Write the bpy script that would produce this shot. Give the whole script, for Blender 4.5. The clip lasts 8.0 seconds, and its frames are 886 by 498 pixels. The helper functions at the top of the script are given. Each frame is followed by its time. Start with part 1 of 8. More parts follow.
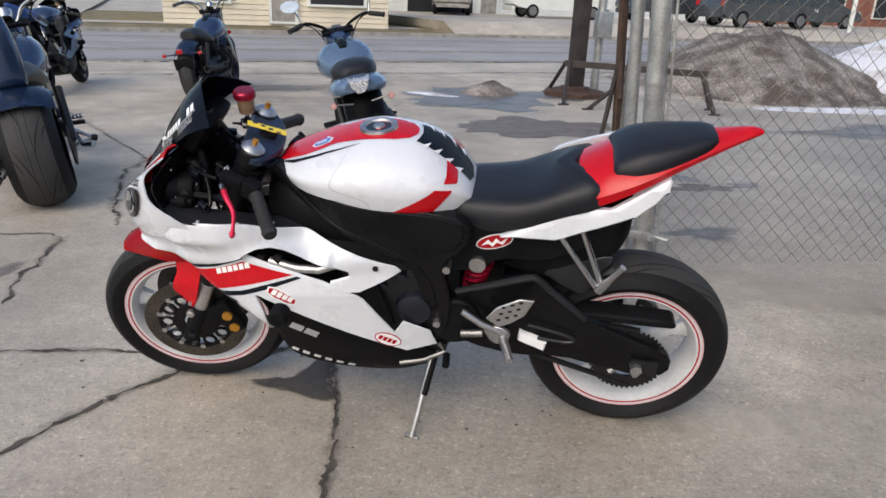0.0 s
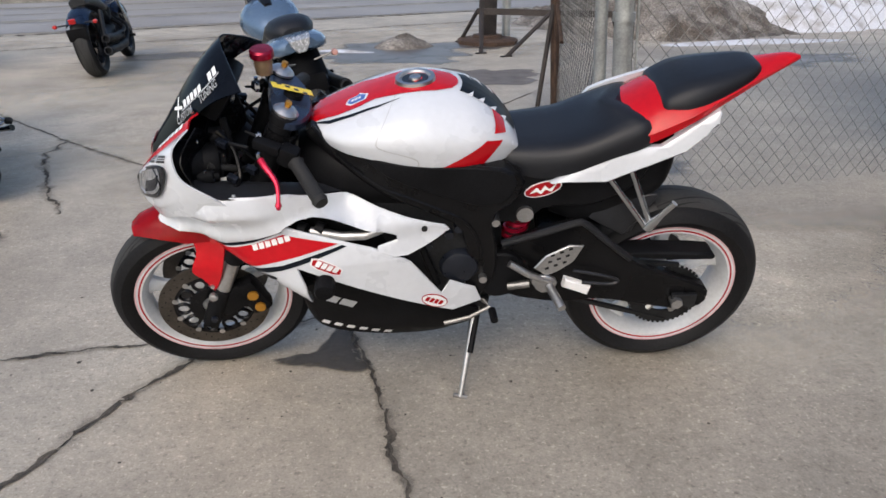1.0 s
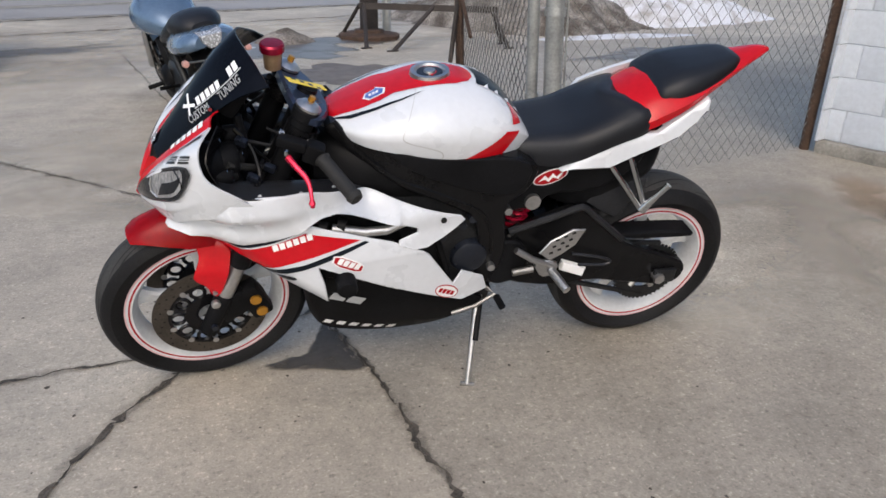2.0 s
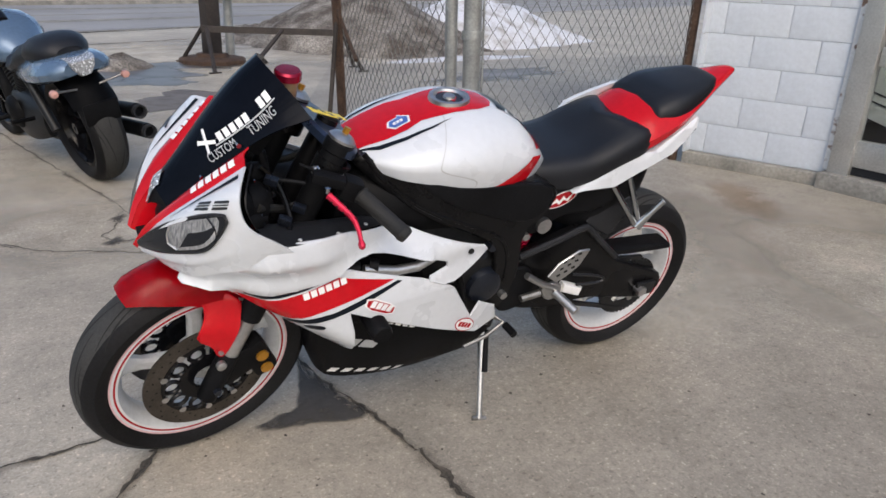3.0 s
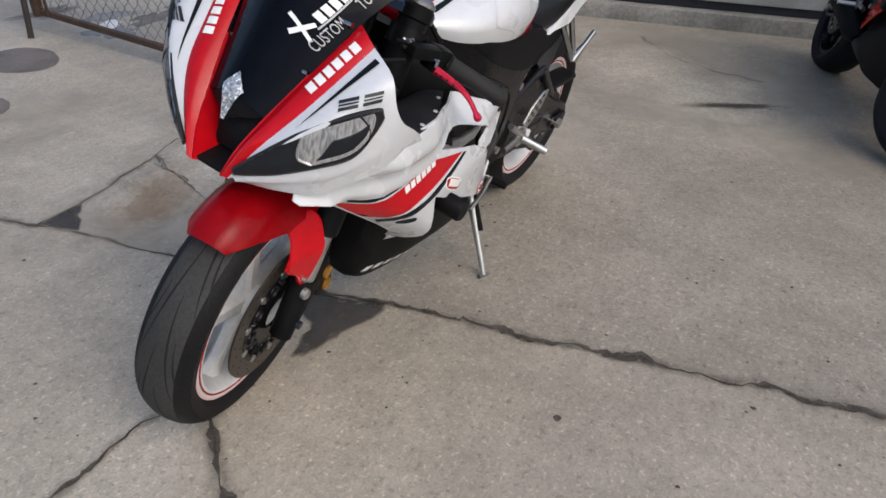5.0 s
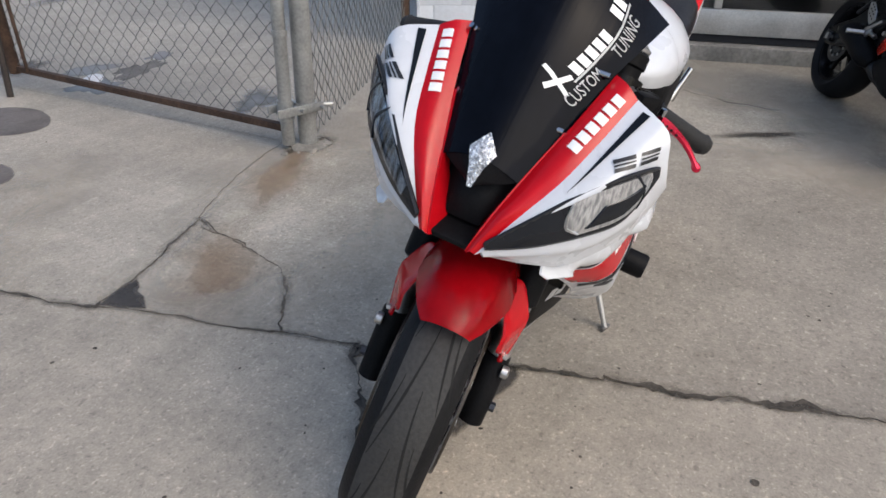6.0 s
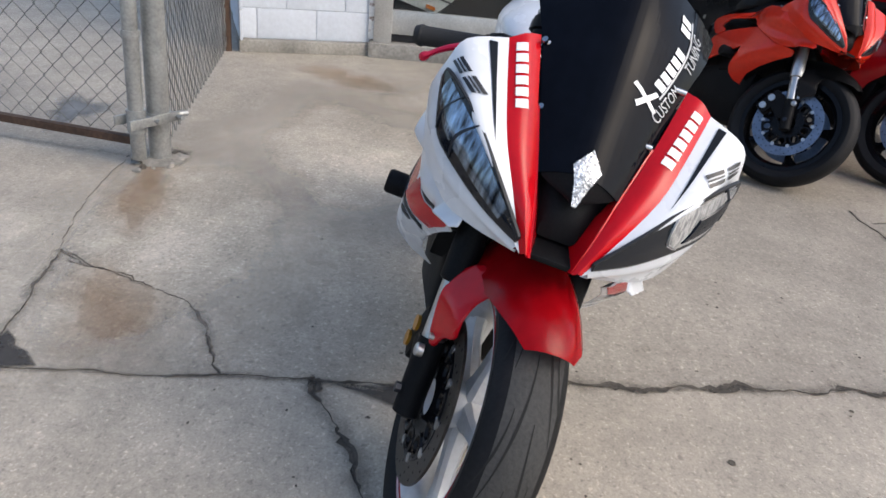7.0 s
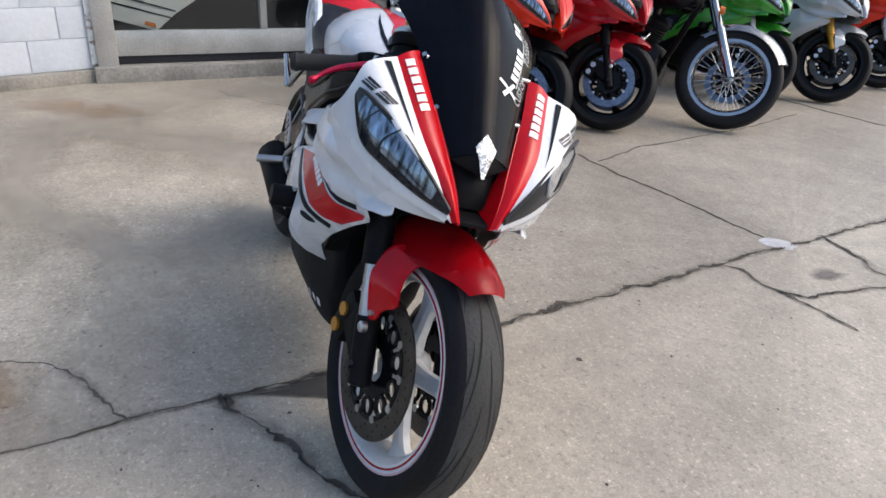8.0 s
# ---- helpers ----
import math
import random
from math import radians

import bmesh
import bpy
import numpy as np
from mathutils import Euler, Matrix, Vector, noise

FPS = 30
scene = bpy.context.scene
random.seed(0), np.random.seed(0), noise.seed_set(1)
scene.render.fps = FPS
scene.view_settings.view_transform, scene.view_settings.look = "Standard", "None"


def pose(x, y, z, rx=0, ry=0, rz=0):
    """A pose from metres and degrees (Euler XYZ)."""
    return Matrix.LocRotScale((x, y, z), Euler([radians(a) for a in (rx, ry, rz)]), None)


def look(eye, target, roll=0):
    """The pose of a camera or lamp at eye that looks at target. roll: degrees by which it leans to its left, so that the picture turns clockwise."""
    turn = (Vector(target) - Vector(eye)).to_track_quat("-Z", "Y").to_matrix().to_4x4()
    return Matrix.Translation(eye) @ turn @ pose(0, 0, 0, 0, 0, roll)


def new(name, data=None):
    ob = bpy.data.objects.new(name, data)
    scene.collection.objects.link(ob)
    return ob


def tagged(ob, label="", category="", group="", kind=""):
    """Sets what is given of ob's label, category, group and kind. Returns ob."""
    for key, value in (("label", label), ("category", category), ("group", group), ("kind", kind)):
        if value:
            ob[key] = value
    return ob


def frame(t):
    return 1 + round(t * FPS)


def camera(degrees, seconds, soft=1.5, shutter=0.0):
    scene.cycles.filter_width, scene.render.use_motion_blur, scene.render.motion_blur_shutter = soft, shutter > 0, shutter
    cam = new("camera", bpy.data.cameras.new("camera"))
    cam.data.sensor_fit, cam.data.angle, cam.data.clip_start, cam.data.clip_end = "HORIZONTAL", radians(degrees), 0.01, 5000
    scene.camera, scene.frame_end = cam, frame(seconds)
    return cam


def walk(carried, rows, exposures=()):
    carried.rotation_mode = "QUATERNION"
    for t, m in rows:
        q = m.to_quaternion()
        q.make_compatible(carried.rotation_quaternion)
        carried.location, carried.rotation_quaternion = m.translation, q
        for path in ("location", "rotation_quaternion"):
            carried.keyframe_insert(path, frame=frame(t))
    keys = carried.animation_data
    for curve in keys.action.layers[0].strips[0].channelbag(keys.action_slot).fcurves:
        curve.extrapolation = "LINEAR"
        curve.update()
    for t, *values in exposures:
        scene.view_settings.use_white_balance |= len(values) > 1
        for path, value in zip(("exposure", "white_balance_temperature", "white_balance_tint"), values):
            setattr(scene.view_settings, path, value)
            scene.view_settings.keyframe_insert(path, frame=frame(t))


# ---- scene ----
from mathutils.bvhtree import BVHTree

cam = camera(64.7, 8.0, soft=1.6)
PATH = [
    (0, (0.103, -0.014, 1.247), (-0.021, 1.862, 0.564), 2.4),
    (0.5, (-0.085, -0.004, 1.221), (-0.109, 1.853, 0.479), -0.2),
    (1, (-0.275, 0.041, 1.211), (-0.123, 1.873, 0.422), -0.1),
    (1.5, (-0.486, 0.033, 1.215), (-0.156, 1.844, 0.433), 0.2),
    (2, (-0.665, 0.084, 1.207), (-0.139, 1.841, 0.41), 1.3),
    (2.2, (-0.738, 0.143, 1.191), (-0.143, 1.894, 0.431), 1.4),
    (3.3, (-1.196, 0.418, 1.183), (-0.108, 1.918, 0.43), 2.5),
    (3.5, (-1.266, 0.459, 1.171), (-0.119, 1.898, 0.39), 2.2),
    (4, (-1.411, 0.675, 1.155), (-0.087, 1.911, 0.305), -0.2),
    (4.2, (-1.46, 0.743, 1.161), (-0.096, 1.897, 0.265), -0.7),
    (5.3, (-1.711, 1.182, 1.122), (-0.182, 1.94, 0.08), 1.4),
    (5.5, (-1.723, 1.304, 1.112), (-0.188, 2.09, 0.098), -0.1),
    (6, (-1.754, 1.546, 1.118), (-0.124, 2.218, 0.173), 0.6),
    (6.5, (-1.82, 1.766, 1.102), (-0.077, 2.114, 0.185), 3.6),
    (7, (-1.79, 2.006, 1.089), (-0.004, 2.072, 0.191), 6.3),
    (7.5, (-1.804, 2.179, 1.093), (-0.009, 1.946, 0.242), 7.5),
    (8, (-1.973, 2.362, 1.144), (-0.289, 1.7, 0.291), 3.6),
]
walk(cam, [(t, look(eye, target, roll)) for t, eye, target, roll in PATH], [(0.0, 0.17), (1.0, 0.14), (2.2, 0.13), (3.5, 0.03), (4.2, 0.0), (5.5, -0.02), (6.0, 0.19), (6.5, 0.32), (7.0, 0.48), (8.0, 0.47)])

# ---- light ----
world = bpy.data.worlds.new("world")
scene.world = world
world.use_nodes = True
wn, wl = world.node_tree.nodes, world.node_tree.links
sky = wn.new("ShaderNodeTexSky")
sky.sky_type, sky.sun_disc = "NISHITA", False
sky.sun_elevation, sky.sun_rotation = radians(42), radians(200)
sky.dust_density, sky.ozone_density = 3.0, 1.0
wl.new(sky.outputs["Color"], wn["Background"].inputs["Color"])
wn["Background"].inputs["Strength"].default_value = 0.208
sun_lamp = bpy.data.lights.new("sun", "SUN")
sun_lamp.energy, sun_lamp.angle, sun_lamp.color = 0.5, radians(45), (1.0, 0.95, 0.88)
new("sun", sun_lamp).matrix_world = look((-2.5, -6.0, 6.0), (0, 0, 0))

# ---- materials ----


def mat(name, col, rough=0.5, metal=0.0, var=0.15, scale=6.0, fine=90.0, bump=0.1, coat=0.0, col2=None, spread=(0.35, 0.65), spec=0.5, rvar=0.1):
    m = bpy.data.materials.new(name)
    m.use_nodes = True
    n, l = m.node_tree.nodes, m.node_tree.links
    b = n["Principled BSDF"]
    b.inputs["Metallic"].default_value = metal
    b.inputs["Coat Weight"].default_value = coat
    b.inputs["Coat Roughness"].default_value = 0.06
    b.inputs["Specular IOR Level"].default_value = spec
    tc = n.new("ShaderNodeTexCoord")
    big, small = n.new("ShaderNodeTexNoise"), n.new("ShaderNodeTexNoise")
    big.inputs["Scale"].default_value, small.inputs["Scale"].default_value = scale, fine
    big.inputs["Detail"].default_value, small.inputs["Detail"].default_value = 5.0, 3.0
    for t in (big, small):
        l.new(tc.outputs["Object"], t.inputs["Vector"])
    ramp = n.new("ShaderNodeValToRGB")
    ramp.color_ramp.elements[0].position, ramp.color_ramp.elements[1].position = spread
    c2 = col2 or tuple(min(1.0, c * (1 + var)) for c in col)
    c1 = col if col2 else tuple(c * (1 - var) for c in col)
    ramp.color_ramp.elements[0].color, ramp.color_ramp.elements[1].color = (*c1, 1), (*c2, 1)
    l.new(big.outputs["Fac"], ramp.inputs["Fac"])
    mix = n.new("ShaderNodeMix")
    mix.data_type, mix.blend_type = "RGBA", "MULTIPLY"
    grain = n.new("ShaderNodeMapRange")
    grain.inputs["From Min"].default_value, grain.inputs["From Max"].default_value = 0.3, 0.7
    grain.inputs["To Min"].default_value, grain.inputs["To Max"].default_value = 1 - var, 1 + var * 0.5
    l.new(small.outputs["Fac"], grain.inputs["Value"])
    mix.inputs["Factor"].default_value = 1.0
    l.new(ramp.outputs["Color"], mix.inputs["A"])
    l.new(grain.outputs["Result"], mix.inputs["B"])
    l.new(mix.outputs["Result"], b.inputs["Base Color"])
    rr = n.new("ShaderNodeMapRange")
    rr.inputs["To Min"].default_value, rr.inputs["To Max"].default_value = max(0.02, rough - rvar), min(1, rough + rvar)
    l.new(big.outputs["Fac"], rr.inputs["Value"])
    l.new(rr.outputs["Result"], b.inputs["Roughness"])
    if bump:
        bp = n.new("ShaderNodeBump")
        bp.inputs["Strength"].default_value, bp.inputs["Distance"].default_value = bump, 0.004
        l.new(small.outputs["Fac"], bp.inputs["Height"])
        l.new(bp.outputs["Normal"], b.inputs["Normal"])
    return m


def concrete_mat(name="concrete", k=1.0, warm=1.0):
    """Weathered broom-finished slab: broad stains, blotches, aggregate speckle and pits."""
    lo, hi = ((0.325 * k, 0.284 * k, 0.232 * k * warm), (0.480 * k, 0.434 * k, 0.358 * k * warm))
    m = mat(name, lo, 0.62, 0, 0.10, 0.55, 55, 0.25, col2=hi, spread=(0.3, 0.7))
    n, l = m.node_tree.nodes, m.node_tree.links
    b = n["Principled BSDF"]
    tc = next(x for x in n if x.type == "TEX_COORD")
    src = b.inputs["Base Color"].links[0].from_socket
    for scale, lo, hi, a, c in ((1.3, 0.34, 0.66, 0.84, 1.08), (4.0, 0.35, 0.68, 0.86, 1.06), (17.0, 0.36, 0.62, 0.90, 1.05), (150.0, 0.38, 0.60, 0.85, 1.08), (60.0, 0.34, 0.44, 0.68, 1.0), (70.0, 0.57, 0.66, 1.0, 1.5), (38.0, 0.30, 0.38, 0.66, 1.0)):
        t = n.new("ShaderNodeTexNoise")
        t.inputs["Scale"].default_value, t.inputs["Detail"].default_value = scale, 6.0
        t.inputs["Roughness"].default_value = 0.65
        l.new(tc.outputs["Object"], t.inputs["Vector"])
        r = n.new("ShaderNodeMapRange")
        r.inputs["From Min"].default_value, r.inputs["From Max"].default_value = lo, hi
        r.inputs["To Min"].default_value, r.inputs["To Max"].default_value = a, c
        l.new(t.outputs["Fac"], r.inputs["Value"])
        x = n.new("ShaderNodeMix")
        x.data_type, x.blend_type = "RGBA", "MULTIPLY"
        x.inputs["Factor"].default_value = 1.0
        l.new(src, x.inputs["A"])
        l.new(r.outputs["Result"], x.inputs["B"])
        src = x.outputs["Result"]
    l.new(src, b.inputs["Base Color"])
    return m


CONCRETE, SLAB = concrete_mat("concrete", 1.13, 0.985), concrete_mat("browner_concrete", 0.93, 0.995)
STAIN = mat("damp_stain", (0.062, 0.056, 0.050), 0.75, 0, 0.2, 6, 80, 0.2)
DAMP = mat("damp_concrete", (0.175, 0.155, 0.142), 0.62, 0, 0.18, 4, 70, 0.08, spec=0.25)
PUDDLE = mat("wet_concrete", (0.125, 0.112, 0.105), 0.32, 0, 0.15, 3, 60, 0.05, spec=0.35)
RUST_STAIN = mat("rust_stain", (0.31, 0.185, 0.095), 0.85, 0, 0.15, 7, 80, 0.2, col2=(0.40, 0.28, 0.17))
DIRT = mat("crack_dirt", (0.080, 0.069, 0.055), 0.95, 0, 0.4, 14, 160, 0.6)
ASPHALT = mat("asphalt", (0.29, 0.28, 0.27), 0.7, 0, 0.15, 0.4, 40, 0.2)
GRASS = mat("winter_grass", (0.17, 0.14, 0.07), 0.95, 0, 0.3, 1.2, 30, 0.5)
SNOW = mat("old_snow", (0.36, 0.34, 0.32), 0.8, 0, 0.15, 2.5, 40, 0.5, col2=(0.66, 0.67, 0.70), spread=(0.34, 0.52))
DIRTY_SNOW = mat("gritty_snow", (0.10, 0.082, 0.066), 0.95, 0, 0.6, 3.0, 40, 1.0, col2=(0.38, 0.35, 0.31), spread=(0.40, 0.74))
WHITE = mat("white_paint", (0.60, 0.622, 0.655), 0.28, 0, 0.03, 5, 60, 0.0, coat=0.5)
RED = mat("red_paint", (0.47, 0.004, 0.010), 0.13, 0, 0.08, 5, 60, 0.0, coat=0.12, spec=0.22)
MATT_BLACK = mat("black_plastic", (0.0062, 0.0064, 0.0074), 0.5, 0, 0.3, 9, 200, 0.08, spec=0.09)
GLOSS_BLACK = mat("gloss_black", (0.005, 0.005, 0.006), 0.14, 0, 0.2, 6, 60, 0.0, coat=0.0, spec=0.16)
FRAME_BLACK = mat("frame_black", (0.0055, 0.0055, 0.0062), 0.28, 0.0, 0.25, 8, 120, 0.03, spec=0.16)
ALLOY = mat("worn_alloy", (0.27, 0.265, 0.255), 0.45, 0.9, 0.25, 20, 140, 0.15)
FLUID = mat("amber_fluid_cup", (0.22, 0.15, 0.09), 0.15, 0, 0.15, 20, 60, 0.0)
CAP_RED = mat("crimson_anodised", (0.26, 0.006, 0.030), 0.22, 0.6, 0.1, 12, 60, 0.0)
PINK = mat("faded_pink_stripe", (0.62, 0.40, 0.42), 0.35, 0, 0.1, 12, 60, 0.0)
STRIPE = mat("dark_stripe", (0.008, 0.011, 0.016), 0.3, 0, 0.1, 6, 60, 0.0, coat=0.0, spec=0.06)
RUBBER = mat("tyre_rubber", (0.009, 0.009, 0.010), 0.58, 0, 0.25, 5, 150, 0.15, rvar=0.12, spec=0.16)
TREAD = mat("scrubbed_tread", (0.036, 0.036, 0.035), 0.75, 0, 0.2, 6, 150, 0.3, spec=0.3)
GROOVE = mat("tread_groove", (0.006, 0.006, 0.006), 0.9, 0, 0.2, 6, 100, 0.0)
GRIP = mat("grip_rubber", (0.010, 0.010, 0.010), 0.7, 0, 0.2, 9, 400, 0.5)
SEAT = mat("seat_vinyl", (0.009, 0.010, 0.013), 0.42, 0, 0.2, 7, 320, 0.22, spec=0.32)
SMOKE = mat("smoked_screen", (0.003, 0.004, 0.007), 0.06, 0, 0.2, 4, 50, 0.0, coat=0.0, rvar=0.04, spec=0.075)
sn, sl = SMOKE.node_tree.nodes, SMOKE.node_tree.links
tc_s, mp_s, no_s, bp_s = (sn.new("ShaderNode" + k) for k in ("TexCoord", "Mapping", "TexNoise", "Bump"))
mp_s.inputs["Scale"].default_value = (2, 70, 2)
no_s.inputs["Scale"].default_value, no_s.inputs["Detail"].default_value = 1.0, 4.0
bp_s.inputs["Strength"].default_value, bp_s.inputs["Distance"].default_value = 0.20, 0.004
sl.new(tc_s.outputs["Object"], mp_s.inputs["Vector"])
sl.new(mp_s.outputs["Vector"], no_s.inputs["Vector"])
sl.new(no_s.outputs["Fac"], bp_s.inputs["Height"])
sl.new(bp_s.outputs["Normal"], sn["Principled BSDF"].inputs["Normal"])
WHEEL_WHITE = mat("white_wheel", (0.62, 0.635, 0.65), 0.35, 0, 0.08, 9, 90, 0.0, coat=0.3)
SILVER = mat("brushed_silver", (0.48, 0.48, 0.48), 0.36, 0.95, 0.12, 12, 150, 0.05)
CHROME = mat("chrome", (0.42, 0.43, 0.44), 0.12, 1.0, 0.05, 12, 100, 0.0, rvar=0.05)
STEEL = mat("disc_steel", (0.075, 0.065, 0.055), 0.36, 0.7, 0.2, 20, 160, 0.05)
GOLD = mat("gold_anodised", (0.50, 0.24, 0.03), 0.35, 0.6, 0.1, 12, 90, 0.0)
RED_ANO = mat("red_anodised", (0.55, 0.012, 0.05), 0.25, 0.5, 0.1, 12, 90, 0.0)
BLUE_PLATE = mat("blue_black_metal", (0.03, 0.045, 0.085), 0.3, 0.5, 0.15, 12, 120, 0.0)
ENGINE = mat("engine_metal", (0.018, 0.019, 0.021), 0.45, 0.5, 0.3, 14, 140, 0.15)
SATIN_BLACK = mat("satin_black_paint", (0.016, 0.017, 0.020), 0.34, 0, 0.2, 9, 120, 0.03, spec=0.3)
ENGINE_COVER = mat("grey_engine_cover", (0.011, 0.014, 0.022), 0.3, 0.3, 0.2, 12, 120, 0.05)
YELLOW = mat("yellow_label", (0.78, 0.60, 0.05), 0.45, 0, 0.05, 9, 60, 0.0)
# blue-grey streaks put the sky's reflection into the reflector's colour
LAMP = mat("sky_streaked_reflector", (0.012, 0.015, 0.020), 0.18, 0.85, 0.3, 3, 60, 0.0, coat=0.6, col2=(0.32, 0.42, 0.56), spread=(0.36, 0.70))
for nd in [x for x in LAMP.node_tree.nodes if x.type == "TEX_NOISE"]:
    mp = LAMP.node_tree.nodes.new("ShaderNodeMapping")
    mp.inputs["Scale"].default_value = (34, 34, 5)
    LAMP.node_tree.links.new(nd.inputs["Vector"].links[0].from_socket, mp.inputs["Vector"])
    LAMP.node_tree.links.new(mp.outputs["Vector"], nd.inputs["Vector"])
LENS = mat("tinted_lens", (0.008, 0.010, 0.014), 0.06, 0, 0.1, 5, 40, 0.0, coat=0.15, rvar=0.03, spec=0.30)
REFLECTOR = mat("headlight_reflector", (0.38, 0.40, 0.43), 0.12, 1.0, 0.1, 9, 60, 0.02, coat=0.3, col2=(0.85, 0.87, 0.90), spread=(0.36, 0.58))
for nd in [x for x in REFLECTOR.node_tree.nodes if x.type == "TEX_NOISE"]:
    mp = REFLECTOR.node_tree.nodes.new("ShaderNodeMapping")
    mp.inputs["Scale"].default_value = (26, 26, 4)
    REFLECTOR.node_tree.links.new(nd.inputs["Vector"].links[0].from_socket, mp.inputs["Vector"])
    REFLECTOR.node_tree.links.new(mp.outputs["Vector"], nd.inputs["Vector"])
CLEAR = mat("clear_plastic", (0.55, 0.57, 0.58), 0.15, 0, 0.1, 20, 90, 0.0)
AMBER = mat("amber_lens", (0.62, 0.17, 0.02), 0.2, 0, 0.1, 12, 60, 0.0)
RED_LENS = mat("red_lens", (0.40, 0.01, 0.01), 0.15, 0, 0.1, 12, 60, 0.0)
BLUE_INK = mat("blue_sticker", (0.05, 0.13, 0.42), 0.35, 0, 0.1, 30, 60, 0.0)
DECAL_WHITE = mat("white_sticker", (0.80, 0.80, 0.80), 0.35, 0, 0.04, 9, 60, 0.0)
DECAL_GREY = mat("grey_sticker", (0.42, 0.43, 0.44), 0.4, 0, 0.1, 9, 60, 0.0)
DECAL_BLACK = mat("black_sticker", (0.012, 0.013, 0.015), 0.35, 0, 0.1, 9, 60, 0.0)
BADGE = mat("diamond_badge", (0.62, 0.63, 0.64), 0.25, 0.6, 0.5, 130, 260, 0.6)
GALV = mat("galvanised_steel", (0.40, 0.41, 0.40), 0.45, 0.7, 0.18, 10, 90, 0.12)
WIRE = mat("fence_wire", (0.17, 0.165, 0.15), 0.7, 0.2, 0.3, 5, 60, 0.0)
RUST = mat("rusty_steel", (0.075, 0.045, 0.030), 0.9, 0.1, 0.3, 9, 70, 0.4)
DARK_STEEL = mat("painted_dark_steel", (0.040, 0.032, 0.028), 0.7, 0.2, 0.3, 6, 60, 0.3)
BLOCK = mat("white_block_paint", (0.56, 0.60, 0.65), 0.75, 0, 0.06, 3, 45, 0.35)
RUST_TRIM = mat("peeling_white_paint", (0.62, 0.63, 0.63), 0.8, 0, 0.1, 14, 60, 0.4, col2=(0.20, 0.13, 0.10), spread=(0.56, 0.64))
MORTAR = mat("block_joint", (0.52, 0.555, 0.60), 0.9, 0, 0.1, 5, 60, 0.4)
KERB = mat("plinth_concrete", (0.27, 0.255, 0.225), 0.9, 0, 0.25, 4, 50, 0.5)
ALU = mat("door_aluminium", (0.52, 0.52, 0.50), 0.4, 0.6, 0.12, 5, 80, 0.05)
SIDING = mat("cream_siding", (0.60, 0.54, 0.42), 0.7, 0, 0.06, 2, 30, 0.05)
# near-black colour carries the shade of unlit rooms, bays and windows
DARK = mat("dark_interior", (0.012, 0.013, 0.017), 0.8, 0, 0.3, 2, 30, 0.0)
BRICK = mat("red_brick", (0.22, 0.085, 0.055), 0.85, 0, 0.2, 3, 20, 0.2)
NAVY = mat("navy_paint", (0.018, 0.040, 0.095), 0.20, 0.4, 0.15, 5, 60, 0.0, coat=0.6)
STEEL_BLUE = mat("steel_blue_paint", (0.105, 0.165, 0.25), 0.25, 0.4, 0.08, 5, 60, 0.0, coat=0.6)
ORANGE = mat("orange_paint", (0.62, 0.022, 0.006), 0.22, 0.1, 0.08, 5, 60, 0.0, coat=0.3, spec=0.3)
CRIMSON = mat("crimson_paint", (0.38, 0.006, 0.012), 0.22, 0.1, 0.08, 5, 60, 0.0, coat=0.3, spec=0.3)
GREEN = mat("green_paint", (0.03, 0.26, 0.02), 0.22, 0.0, 0.08, 5, 60, 0.0, coat=0.7)
PEARL = mat("pearl_white_paint", (0.42, 0.44, 0.47), 0.25, 0.1, 0.05, 5, 60, 0.0, coat=0.6)
ROSE = mat("pale_rose_lens", (0.50, 0.27, 0.23), 0.2, 0, 0.1, 12, 60, 0.0)
DISC_BLUE = mat("blue_grey_disc", (0.15, 0.19, 0.26), 0.4, 0.8, 0.15, 20, 120, 0.05)
VAN_GREY = mat("grey_car_paint", (0.055, 0.062, 0.070), 0.25, 0.3, 0.1, 2, 30, 0.0, coat=0.5)
CAR_WHITE = mat("white_car_paint", (0.62, 0.64, 0.60), 0.35, 0, 0.05, 2, 30, 0.0, coat=0.4)
CAR_GLASS = mat("car_glass", (0.012, 0.014, 0.016), 0.06, 0, 0.1, 2, 20, 0.0, coat=0.5)
GLASS = bpy.data.materials.new("door_glass")
GLASS.use_nodes = True
gb = GLASS.node_tree.nodes["Principled BSDF"]
gb.inputs["Base Color"].default_value = (0.75, 0.80, 0.82, 1)
gb.inputs["Roughness"].default_value, gb.inputs["Transmission Weight"].default_value, gb.inputs["IOR"].default_value = 0.02, 1.0, 1.45

# ---- mesh helpers ----
I4 = Matrix.Identity(4)


def part(name, bm, material, parent=None, label="", sharp=38, m=None):
    """Links a bmesh as one mesh object, under a thing or a part."""
    me = bpy.data.meshes.new(name)
    bmesh.ops.recalc_face_normals(bm, faces=bm.faces)
    bm.to_mesh(me)
    bm.free()
    me.materials.append(material)
    for p in me.polygons:
        p.use_smooth = True
    me.set_sharp_from_angle(angle=radians(sharp))
    ob = new(name, me)
    if parent:
        ob.parent = parent
    if m is not None:
        ob.matrix_basis = m
    if label:
        ob["label"] = label
    return ob


def thing(name, label, category, group="", kind="", m=I4):
    ob = new(name)
    ob.empty_display_size = 0.1
    ob.matrix_basis = m
    return tagged(ob, label, category, group, kind)


def box(bm, c, s, turn=(0, 0, 0), bevel=0.0):
    r = bmesh.ops.create_cube(bm, size=1.0, matrix=pose(*c, *turn) @ Matrix.Diagonal((*s, 1)))
    if bevel:
        es = list({e for v in r["verts"] for e in v.link_edges})
        bmesh.ops.bevel(bm, geom=es, offset=bevel, segments=2, affect="EDGES", profile=0.6)
    return bm


